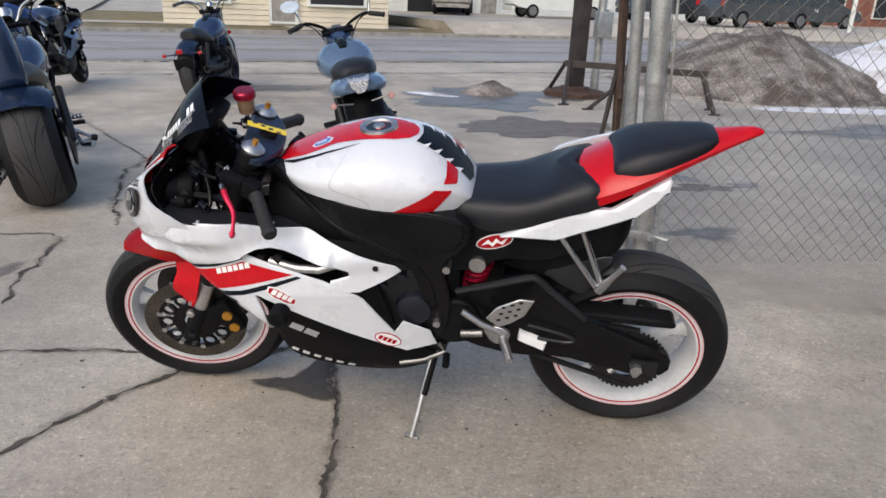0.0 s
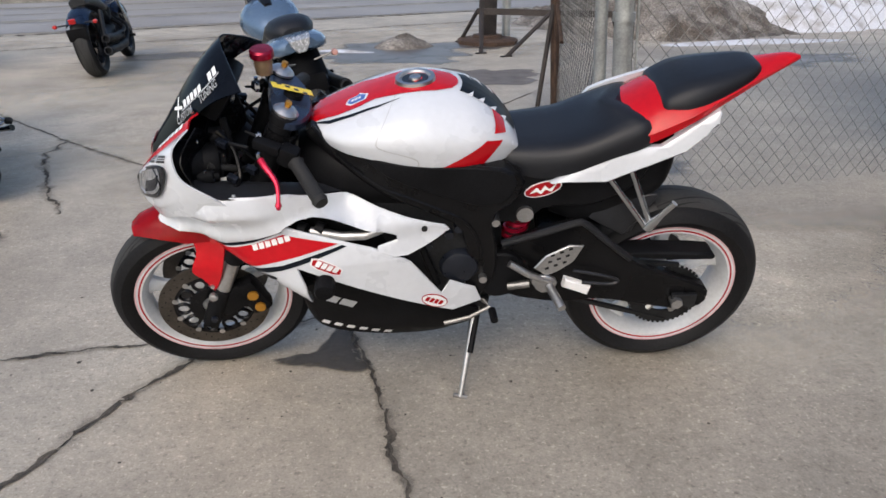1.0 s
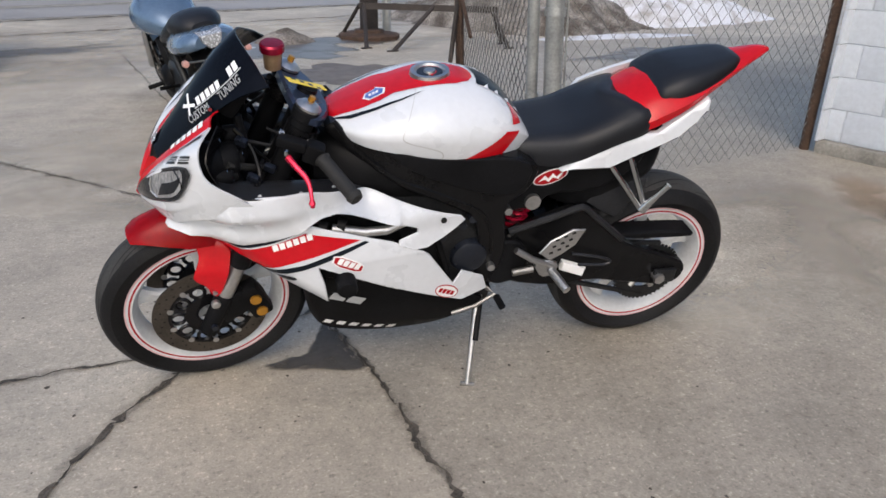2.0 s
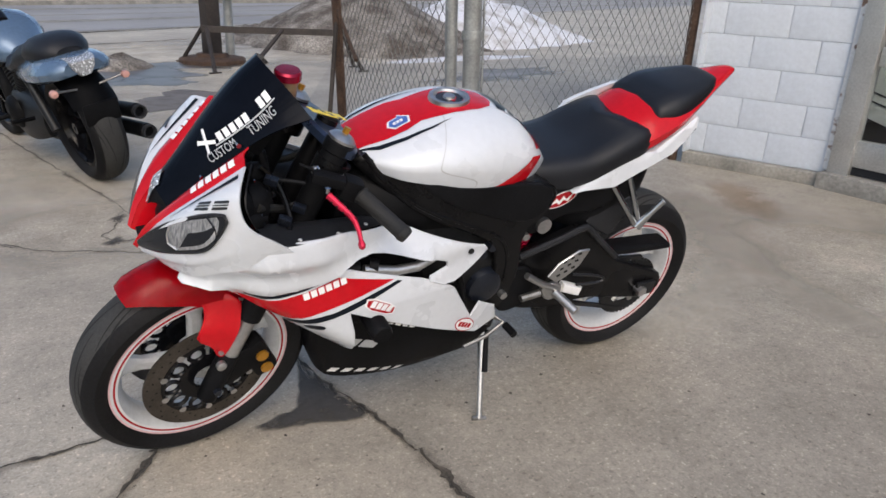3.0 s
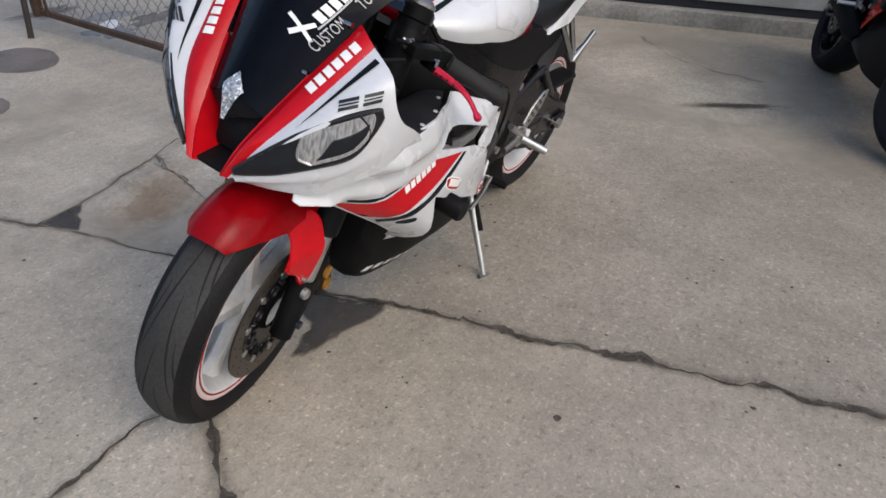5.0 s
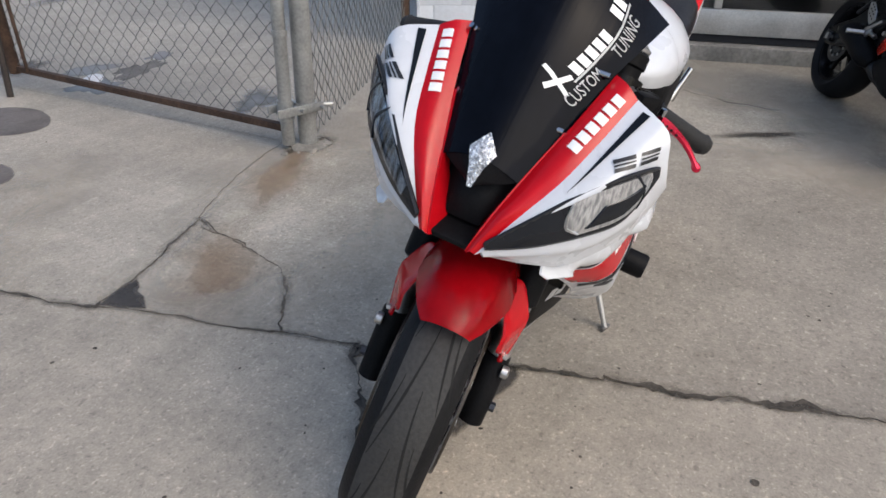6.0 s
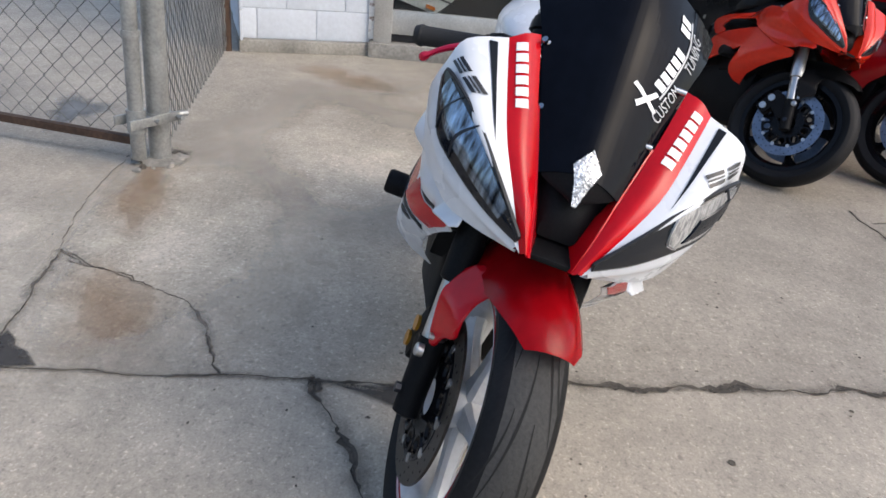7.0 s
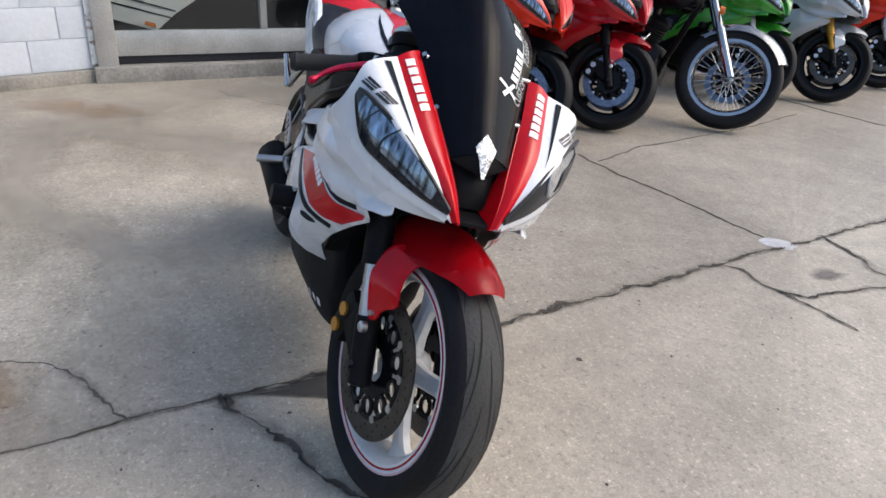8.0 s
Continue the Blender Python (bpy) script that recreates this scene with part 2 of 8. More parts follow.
def block(c, s, turn=(0, 0, 0), bevel=0.0):
    return box(bmesh.new(), c, s, turn, bevel)


def loft(bm, rows, ring=True, caps=True):
    vs = [[bm.verts.new(p) for p in row] for row in rows]
    n = len(rows[0])
    for a, b in zip(vs, vs[1:]):
        for i in range(n if ring else n - 1):
            j = (i + 1) % n
            bm.faces.new((a[i], a[j], b[j], b[i]))
    if ring and caps:
        bm.faces.new(vs[0]), bm.faces.new(vs[-1])
    return bm


def tube(bm, pts, r, n=8):
    pts = [Vector(p) for p in pts]
    rows = []
    for i, p in enumerate(pts):
        d = (pts[min(i + 1, len(pts) - 1)] - pts[max(i - 1, 0)]).normalized()
        u = d.orthogonal() if i == 0 else (u - d * u.dot(d))
        u = u.normalized()
        w = d.cross(u)
        rad = r[i] if isinstance(r, (list, tuple)) else r
        rows.append([p + rad * (math.cos(2 * math.pi * k / n) * u + math.sin(2 * math.pi * k / n) * w) for k in range(n)])
    return loft(bm, rows)


def spline(pts, n=6):
    """A smooth open curve through the points."""
    pts = [Vector(p) for p in pts]
    out = []
    for i in range(len(pts) - 1):
        a, b, c, d = pts[max(i - 1, 0)], pts[i], pts[i + 1], pts[min(i + 2, len(pts) - 1)]
        for k in range(n):
            t = k / n
            out.append(0.5 * (2 * b + (c - a) * t + (2 * a - 5 * b + 4 * c - d) * t * t + (3 * b - a - 3 * c + d) * t ** 3))
    return out + [pts[-1]]


def rounded(pts, times=1, cut=0.22):
    """A closed outline with its corners cut, so that they look worn round."""
    pts = [Vector(p) for p in pts]
    for _ in range(times):
        pts = [q for i, p in enumerate(pts) for q in (p.lerp(pts[i - 1], cut), p.lerp(pts[(i + 1) % len(pts)], cut))]
    return pts


def lathe(bm, prof, n=48, c=(0, 0, 0), closed=True, a0=0.0, a1=2 * math.pi):
    """Profile (radius, y) turned round the y axis through c."""
    full = abs(a1 - a0 - 2 * math.pi) < 1e-6
    steps = n if full else n + 1
    rows = [[Vector((c[0] + r * math.cos(a), c[1] + y, c[2] + r * math.sin(a))) for r, y in prof] for a in (a0 + (a1 - a0) * k / n for k in range(steps))]
    if full:
        rows.append(rows[0])
    vs = [[bm.verts.new(p) for p in row] for row in (rows[:-1] if full else rows)]
    if full:
        vs.append(vs[0])
    m = len(prof)
    for a, b in zip(vs, vs[1:]):
        for i in range(m if closed else m - 1):
            j = (i + 1) % m
            bm.faces.new((a[i], a[j], b[j], b[i]))
    if closed and not full:
        bm.faces.new(vs[0]), bm.faces.new(vs[-1])
    return bm


def cells(outline, step):
    """A flat outline (a, b) cut into small cells: its points and faces."""
    t = bmesh.new()
    t.faces.new([t.verts.new((p[0], p[1], 0)) for p in outline])
    bmesh.ops.triangulate(t, faces=t.faces[:])
    lo = [min(p[k] for p in outline) for k in (0, 1)]
    hi = [max(p[k] for p in outline) for k in (0, 1)]
    for k, no in ((0, (1, 0, 0)), (1, (0, 1, 0))):
        v = lo[k] + step
        while v < hi[k]:
            co = (v, 0, 0) if k == 0 else (0, v, 0)
            bmesh.ops.bisect_plane(t, geom=t.verts[:] + t.edges[:] + t.faces[:], plane_co=co, plane_no=no, dist=1e-6)
            v += step
    t.verts.index_update()
    pts, faces = [v.co.copy() for v in t.verts], [[v.index for v in f.verts] for f in t.faces]
    rim = [[v.index for v in e.verts] for e in t.edges if len(e.link_faces) == 1]
    t.free()
    return pts, faces, rim


def slab(bm, outline, f, thick, side=-1, step=0.05, worn=None):
    """A curved plate: outline in x and z, its outer face at y = side * f(x, z), its back thick further in, its rim worn round."""
    pts, faces, rim = cells(outline, step)
    dep = f if callable(f) else (lambda x, z: f)
    worn = (0.0025 if thick < 0.015 else 0.006) if worn is None else worn
    if thick < 0.0045:
        worn = 0.0
    inward = [Vector((0, 0)) for _ in pts]
    if worn:
        mids = [Vector((sum(pts[i].x for i in q) / len(q), sum(pts[i].y for i in q) / len(q))) for q in faces]
        edge_face = {}
        for q, c in zip(faces, mids):
            for i, j in zip(q, q[1:] + q[:1]):
                edge_face[frozenset((i, j))] = c
        for i, j in rim:
            d = Vector((pts[j].x - pts[i].x, pts[j].y - pts[i].y))
            if d.length < 1e-6:
                continue
            nr = Vector((-d.y, d.x)).normalized()
            c = edge_face[frozenset((i, j))]
            nr = nr if nr.dot(c - Vector((pts[i].x, pts[i].y))) > 0 else -nr
            inward[i] += nr
            inward[j] += nr
    a, lip = [], {}
    for p, w in zip(pts, inward):
        o = w.normalized() * worn if w.length > 1e-6 else Vector((0, 0))
        a.append(bm.verts.new((p.x + o.x, side * dep(p.x, p.y), p.y + o.y)))
    if worn:
        for i, j in rim:
            for k in (i, j):
                if k not in lip:
                    lip[k] = bm.verts.new((pts[k].x, side * (dep(pts[k].x, pts[k].y) - worn), pts[k].y))
            bm.faces.new((a[i], a[j], lip[j], lip[i]))
    b = [bm.verts.new((p.x, side * (dep(p.x, p.y) - thick), p.y)) for p in pts]
    for q in faces:
        bm.faces.new([a[i] for i in q])
        bm.faces.new([b[i] for i in reversed(q)])
    for i, j in rim:
        o = lip if worn else a
        bm.faces.new((o[i], o[j], b[j], b[i]))
    return bm


def plate(outline, f, thick, side=-1, step=0.05, times=1):
    return slab(bmesh.new(), rounded([(*p, 0) for p in outline], times) if times else outline, f, thick, side, step)


def sticker(name, tree, outlines, o, u, v, material, parent, label="", off=0.0015, step=0.03, flat=None):
    """Thin film laid on a surface: outlines (a, b) in the plane o + a u + b v are pressed along u x v onto the tree."""
    if flat is None and len(outlines) > 1:
        return [sticker(name, tree, [q], o, u, v, material, parent, label, off, step) for q in outlines]
    o, u, v = Vector(o), Vector(u).normalized(), Vector(v)
    v = (v - u * v.dot(u)).normalized()
    d = v.cross(u).normalized()
    bm = bmesh.new()
    for outline in outlines:
        pts, faces, _ = flat if flat else cells(outline, step)
        vs = []
        for p in pts:
            q = o + p[0] * u + p[1] * v
            hit, no, _, _ = tree.ray_cast(q - 0.3 * d, d)
            if hit is not None:
                no = no if no.dot(d) < 0 else -no
                vs.append(bm.verts.new(hit + off * no))
            else:
                vs.append(None)
        for q in faces:
            if all(vs[i] is not None for i in q):
                try:
                    bm.faces.new([vs[i] for i in q])
                except ValueError:
                    pass
    return part(name, bm, material, parent, label)


def lettering(text, size, shear=0.0):
    """Flat points and faces of a word in the built-in font."""
    cu = bpy.data.curves.new("letters", "FONT")
    cu.body, cu.size, cu.shear, cu.resolution_u = text, size, shear, 3
    ob = new("letters", cu)
    me = ob.to_mesh()
    flat = [v.co.copy() for v in me.vertices], [list(p.vertices) for p in me.polygons], None
    ob.to_mesh_clear()
    bpy.data.objects.remove(ob)
    bpy.data.curves.remove(cu)
    return flat


def bars(n, w, h, gap=0.25, lean=0.2):
    """A row of n plain slanted bars that stands for writing."""
    s = w / n
    return [[(i * s, 0), (i * s + s * (1 - gap), 0), (i * s + s * (1 - gap) + lean * h, h), (i * s + lean * h, h)] for i in range(n)]


def tree_of(*obs):
    """A search tree over objects that share one frame."""
    vs, fs = [], []
    for ob in obs:
        k = len(vs)
        vs += [v.co.copy() for v in ob.data.vertices]
        fs += [[i + k for i in p.vertices] for p in ob.data.polygons]
    return BVHTree.FromPolygons(vs, fs)


# ---- ground ----


def strip(name, pts, material, parent, z=0.0, label="", kind=""):
    bm = bmesh.new()
    bm.faces.new([bm.verts.new((x, y, z)) for x, y in pts])
    ob = part(name, bm, material, parent, label)
    return tagged(ob, kind=kind) if kind else ob


ground = strip("ground", [(-300, -120), (300, -120), (300, 400), (-300, 400)], CONCRETE, None)
tagged(ground, "weathered grey concrete parking apron with dirt-filled cracks", "ground", kind="structure")

strip("slab", [(-0.56, 3.12), (-0.505, 2.82), (-0.43, 2.34), (-0.31, 1.70), (-0.27, 1.42), (-0.16, 0.84), (-0.09, 0.46), (-0.01, -0.03), (0.10, -0.64), (0.55, -2.2), (1.1, -4.5), (12, -6), (12, 9.5), (2.6, 9.5), (1.07, 6.4), (0.86, 3.44), (0.04, 3.25), (-0.38, 3.14)], SLAB, ground, 0.002, "browner concrete slab before the shop")

HALO = []


def crack(pts, w=0.012, rough=0.012, z=0.004, grime=True):
    """A dirt-filled crack: a ragged ribbon along the points."""
    rnd = random.Random(len(pts) * 7 + round(pts[0][0] * 100))
    bm, row = bmesh.new(), []
    s = rnd.uniform(0, 50)
    for (x0, y0), (x1, y1) in zip(pts, pts[1:]):
        d = math.hypot(x1 - x0, y1 - y0)
        n = max(2, int(d / 0.014))
        for k in range(n):
            t = k / n
            s += d / n
            o = [2.2 * rough * noise.noise(Vector((s * 9, q, 0))) + 1.2 * rough * noise.noise(Vector((s * 31, q, 5))) for q in (0.3, 7.7)]
            ww = 0.86 * w * max(0.10, 0.55 + 1.5 * noise.noise(Vector((s * 7, 3.1, 2))) + 0.9 * noise.noise(Vector((s * 23, 1.1, 6))) + rnd.uniform(-0.25, 0.25))
            row.append((x0 + (x1 - x0) * t + o[0], y0 + (y1 - y0) * t + o[1], ww))
    row.append((*pts[-1], w * 0.3))
    vs = []
    for i, (x, y, ww) in enumerate(row):
        a, b = row[max(i - 1, 0)], row[min(i + 1, len(row) - 1)]
        dx, dy = b[0] - a[0], b[1] - a[1]
        k = math.hypot(dx, dy) or 1
        ox, oy = -dy / k * ww / 2, dx / k * ww / 2
        p, q = rnd.uniform(0.55, 1.5), rnd.uniform(0.55, 1.5)
        vs.append((bm.verts.new((x + ox * p, y + oy * p, z)), bm.verts.new((x, y, z - 0.002)), bm.verts.new((x - ox * q, y - oy * q, z))))
    for a, b in zip(vs, vs[1:]):
        bm.faces.new((a[0], a[1], b[1], b[0])), bm.faces.new((a[1], a[2], b[2], b[1]))
    if grime:
        HALO.append((row, w, z))
    return part("crack", bm, DIRT, ground)


crack([(-0.43, 2.34), (-0.40, 2.08), (-0.34, 1.90), (-0.31, 1.70)], 0.014, 0.008, 0.007)
crack([(-0.31, 1.70), (-0.285, 1.52), (-0.27, 1.42), (-0.23, 1.27), (-0.205, 1.10), (-0.16, 0.84), (-0.09, 0.46)], 0.026, 0.010)
crack([(-0.09, 0.46), (-0.04, 0.22), (-0.01, -0.03), (0.04, -0.26), (0.10, -0.64), (0.55, -2.2), (1.1, -4.5)], 0.020, 0.008)
# joint before the front wheel and on towards the street
crack([(-0.422, 2.34), (-0.437, 2.45), (-0.455, 2.55), (-0.485, 2.67), (-0.505, 2.82), (-0.52, 2.97), (-0.56, 3.12)], 0.008, 0.005)
crack([(-0.56, 3.12), (-0.59, 3.28), (-0.61, 3.47), (-0.64, 3.68), (-0.69, 4.00), (-0.74, 4.28)], 0.014, 0.007)
crack([(-0.74, 4.28), (-0.93, 5.0), (-1.2, 6.1), (-2.0, 9.4)], 0.008, 0.006)
# the broken corner by the gate post
crack([(-0.56, 3.12), (-0.38, 3.14), (-0.17, 3.20), (0.04, 3.25)], 0.015, 0.006)
crack([(0.04, 3.25), (0.29, 3.34), (0.46, 3.39), (0.62, 3.41), (0.86, 3.44)], 0.003, 0.006, grime=False)
crack([(0.04, 3.25), (-0.02, 3.14), (-0.05, 3.04), (-0.12, 2.88)], 0.020, 0.008)
crack([(-0.12, 2.88), (-0.18, 2.76), (-0.25, 2.68), (-0.33, 2.635), (-0.455, 2.56)], 0.013, 0.010)
crack([(-0.03, 3.19), (-0.045, 3.12), (-0.05, 3.05)], 0.007, 0.006)
crack([(-0.56, 4.03), (-0.46, 4.16), (-0.20, 4.53), (0.09, 4.97), (0.25, 5.17), (1.07, 6.40)], 0.013, 0.010)
crack([(-0.73, 4.09), (-0.77, 3.89), (-0.83, 3.74), (-0.80, 3.62)], 0.018, 0.016)
crack([(-1.05, 3.62), (-0.90, 3.57), (-0.81, 3.53), (-0.69, 3.45)], 0.014, 0.012)
crack([(-0.80, 3.64), (-0.73, 3.655), (-0.64, 3.66)], 0.016, 0.012)
# cracks ahead of the front wheel
crack([(-0.422, 2.34), (-0.48, 2.315), (-0.54, 2.27), (-0.62, 2.212), (-0.685, 2.17), (-0.75, 2.148), (-0.815, 2.115), (-0.93, 2.02)], 0.024, 0.010)
crack([(-0.93, 2.02), (-1.01, 1.91), (-1.06, 1.80), (-1.14, 1.69), (-1.20, 1.54), (-1.32, 1.36)], 0.024, 0.014)
crack([(-0.90, 2.10), (-1.06, 2.13), (-1.27, 2.105), (-1.59, 2.05), (-2.1, 2.0)], 0.016, 0.010)
# far joint of the apron and the crack that leaves it
crack([(-4.2, 6.75), (-3.09, 5.60), (-2.46, 4.95), (-2.17, 4.67), (-1.6, 4.15), (-1.05, 3.62)], 0.020, 0.006)
crack([(-2.46, 4.95), (-2.45, 4.62), (-2.34, 4.29), (-2.18, 3.96), (-1.91, 3.45)], 0.024, 0.014)
crack([(-2.62, 3.12), (-2.36, 3.21), (-2.15, 3.25), (-2.07, 3.22)], 0.014, 0.010)
crack([(-2.07, 3.22), (-2.00, 2.99), (-1.97, 2.85), (-1.96, 2.72), (-1.90, 2.57), (-1.83, 2.42)], 0.018, 0.012)
# before the shop
crack([(2.97, 2.13), (2.60, 1.84), (2.43, 1.55), (2.38, 1.28)], 0.006, 0.01)
crack([(1.27, 0.32), (1.11, 0.305), (0.79, 0.25), (0.46, 0.17), (0.23, 0.13), (0.08, 0.10)], 0.009, 0.008)
crack([(1.13, 0.27), (1.33, -0.12), (1.41, -0.46), (1.62, -1.21), (1.86, -1.85)], 0.006, 0.006)
crack([(-0.10, 0.46), (-0.15, 0.42), (-0.27, 0.43), (-0.34, 0.41), (-0.46, 0.38), (-0.62, 0.355)], 0.010, 0.006)
crack([(-0.34, 0.41), (-0.40, 0.34), (-0.385, 0.17), (-0.41, -0.04)], 0.012, 0.010)
crack([(0.03, -0.17), (-0.07, -0.155), (-0.17, -0.14), (-0.34, -0.11)], 0.020, 0.012)
crack([(2.4, -2.10), (1.86, -2.18), (1.46, -2.27)], 0.020, 0.008)
rnd_pit = random.Random(4)
for k in range(110):
    x, y = (rnd_pit.uniform(-2.0, 0.6), rnd_pit.uniform(0.4, 2.6)) if k % 3 else (rnd_pit.uniform(-1.2, 2.2), rnd_pit.uniform(-0.8, 4.5))
    r = rnd_pit.uniform(0.003, 0.007) * (1.3 if k % 11 == 0 else 0.9)
    bm = bmesh.new()
    bm.faces.new([bm.verts.new((x + r * rnd_pit.uniform(0.5, 1.3) * math.cos(a), y + r * rnd_pit.uniform(0.5, 1.3) * math.sin(a), 0.0025)) for a in [q * 0.785 for q in range(8)]])
    part("pit", bm, DIRT, ground)


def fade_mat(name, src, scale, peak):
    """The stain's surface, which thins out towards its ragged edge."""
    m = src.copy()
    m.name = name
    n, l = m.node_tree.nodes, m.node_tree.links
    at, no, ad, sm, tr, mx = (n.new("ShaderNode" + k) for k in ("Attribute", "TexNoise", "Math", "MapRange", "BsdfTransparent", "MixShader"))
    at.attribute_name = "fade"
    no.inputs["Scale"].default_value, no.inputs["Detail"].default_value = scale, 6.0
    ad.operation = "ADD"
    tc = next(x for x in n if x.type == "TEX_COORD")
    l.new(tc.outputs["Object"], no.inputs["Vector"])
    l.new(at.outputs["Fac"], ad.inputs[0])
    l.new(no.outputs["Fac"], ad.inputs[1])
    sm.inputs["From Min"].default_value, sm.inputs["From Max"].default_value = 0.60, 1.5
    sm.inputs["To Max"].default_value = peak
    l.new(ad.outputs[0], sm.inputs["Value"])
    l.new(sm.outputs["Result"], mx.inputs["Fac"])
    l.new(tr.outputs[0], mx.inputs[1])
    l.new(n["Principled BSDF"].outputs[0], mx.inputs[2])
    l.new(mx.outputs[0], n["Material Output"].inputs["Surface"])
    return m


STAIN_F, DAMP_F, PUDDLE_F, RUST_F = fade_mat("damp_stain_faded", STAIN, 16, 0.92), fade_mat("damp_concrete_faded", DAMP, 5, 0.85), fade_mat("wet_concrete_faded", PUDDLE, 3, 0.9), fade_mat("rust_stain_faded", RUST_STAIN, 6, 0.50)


# grime along the joints
for row, w, z in HALO:
    bm = bmesh.new()
    lay = bm.verts.layers.float.new("fade")
    prev = None
    for i, (x, y, ww) in enumerate(row[::3]):
        j = min(3 * i + 3, len(row) - 1)
        dx, dy = row[j][0] - row[max(j - 6, 0)][0], row[j][1] - row[max(j - 6, 0)][1]
        k = math.hypot(dx, dy) or 1
        g = (w * 1.6 + 0.010) * (0.8 + 0.7 * noise.noise(Vector((x * 5, y * 5, 1))))
        q = []
        for o, f in ((-1, 0.0), (-0.3, 0.30), (0.3, 0.30), (1, 0.0)):
            v = bm.verts.new((x - dy / k * g * o, y + dx / k * g * o, z - 0.0015))
            v[lay] = f
            q.append(v)
        if prev:
            for a in range(3):
                bm.faces.new((prev[a], prev[a + 1], q[a + 1], q[a]))
        prev = q
    part("joint_grime", bm, STAIN_F, ground)


def patch(name, c, rx, ry, turn, material, z=0.003, parent=None, ragged=0.18, hard=0.72, outline=None):
    rnd = random.Random(round(c[0] * 131 + c[1] * 17))
    bm = bmesh.new()
    lay = bm.verts.layers.float.new("fade")
    n = len(outline) if outline else 30
    w = [1 + rnd.uniform(-ragged, ragged) for _ in range(n)]
    w = [(w[i - 1] + w[i] + w[(i + 1) % n]) / 3 for i in range(n)]
    if name == "puddle":
        n = 72
        w = []
        for i in range(n):
            u = Vector((math.cos(2 * math.pi * i / n), math.sin(2 * math.pi * i / n), 0))
            w.append(1 + 0.75 * noise.noise(u * 1.1 + Vector((c[0], c[1], 3))) + 0.40 * noise.noise(u * 2.6 + Vector((c[1], c[0], 7))) + 0.16 * noise.noise(u * 8))
    mid = bm.verts.new((*c, z))
    mid[lay] = 1.0
    rings = []
    for s, f in ((0.45, 1.0 if hard > 0.8 else 0.75), (hard, 0.85 if hard > 0.8 else 0.42), (1.0, 0.0)):
        ring = []
        for i in range(n):
            a = 2 * math.pi * i / n
            p = Vector((rx * s * w[i] * math.cos(a), ry * s * w[i] * math.sin(a), 0))
            p.rotate(Euler((0, 0, radians(turn))))
            if outline:
                p = s * Vector((outline[i][0] - c[0], outline[i][1] - c[1], 0))
            v = bm.verts.new((c[0] + p.x, c[1] + p.y, z))
            v[lay] = f
            ring.append(v)
        rings.append(ring)
    for i in range(n):
        j = (i + 1) % n
        bm.faces.new((mid, rings[0][i], rings[0][j]))
        for a, b in zip(rings, rings[1:]):
            bm.faces.new((a[i], b[i], b[j], a[j]))
    return part(name, bm, material, parent or ground)


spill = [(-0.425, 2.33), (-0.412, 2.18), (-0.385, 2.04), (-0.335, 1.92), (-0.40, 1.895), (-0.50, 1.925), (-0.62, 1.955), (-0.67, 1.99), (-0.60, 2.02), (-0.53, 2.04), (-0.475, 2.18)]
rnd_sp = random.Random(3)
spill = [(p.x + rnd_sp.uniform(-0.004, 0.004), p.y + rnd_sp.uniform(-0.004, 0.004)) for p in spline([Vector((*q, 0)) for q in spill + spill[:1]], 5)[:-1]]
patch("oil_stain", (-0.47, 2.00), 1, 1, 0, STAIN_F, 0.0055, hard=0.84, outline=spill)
# pale overlays put extra brightness into the ground's colour
PALE_F = fade_mat("bleached_concrete_faded", concrete_mat("bleached_concrete", 1.62, 0.985), 1.6, 0.8)
patch("bleached_patch", (0.25, 2.98), 1.15, 0.62, 10, PALE_F, 0.0026, ragged=0.3, hard=0.6)
patch("bleached_patch", (-0.75, 3.95), 1.25, 0.70, 20, PALE_F, 0.0026, ragged=0.3, hard=0.6)
# this one lifts the white machine's soft shadow
patch("bleached_patch", (1.25, 2.55), 1.35, 0.75, 20, PALE_F, 0.0034, ragged=0.3, hard=0.6)
patch("bleached_patch", (-4.6, 8.6), 4.5, 3.2, 20, PALE_F, 0.0026, ragged=0.3, hard=0.6)
patch("bleached_patch", (-2.0, 6.0), 3.4, 2.2, 15, PALE_F, 0.0022, ragged=0.3, hard=0.6)
patch("bleached_patch", (1.3, 10.9), 6.5, 2.6, 26, PALE_F, 0.0018, ragged=0.3, hard=0.6)
patch("bleached_patch", (2.2, 1.9), 1.3, 0.8, 60, PALE_F, 0.0030, ragged=0.3, hard=0.6)
patch("rust_stain", (0.46, 3.20), 0.40, 0.13, 18, RUST_F, 0.003, ragged=0.45, hard=0.5)
patch("rust_stain", (0.66, 3.27), 0.16, 0.07, 5, RUST_F, 0.0035, ragged=0.3)
patch("rust_stain", (-0.20, 2.95), 0.36, 0.20, 30, RUST_F, 0.003, ragged=0.4, hard=0.5)
patch("dirt_corner", (-0.49, 3.085), 1, 1, 0, STAIN_F, 0.0045, hard=0.84, outline=[(-0.56, 3.125), (-0.47, 3.14), (-0.385, 3.135), (-0.42, 3.09), (-0.445, 3.075), (-0.465, 3.03), (-0.515, 2.975), (-0.54, 3.05)])
patch("dirt_patch", (-0.81, 3.66), 0.075, 0.05, 60, STAIN_F, 0.0035, ragged=0.5, hard=0.7)
patch("dirt_patch", (-0.745, 3.99), 0.065, 0.04, 70, STAIN_F, 0.0035, ragged=0.5, hard=0.7)
patch("damp_patch", (-2.06, 2.74), 0.16, 0.05, 80, DAMP_F, 0.0035, ragged=0.4, hard=0.8)
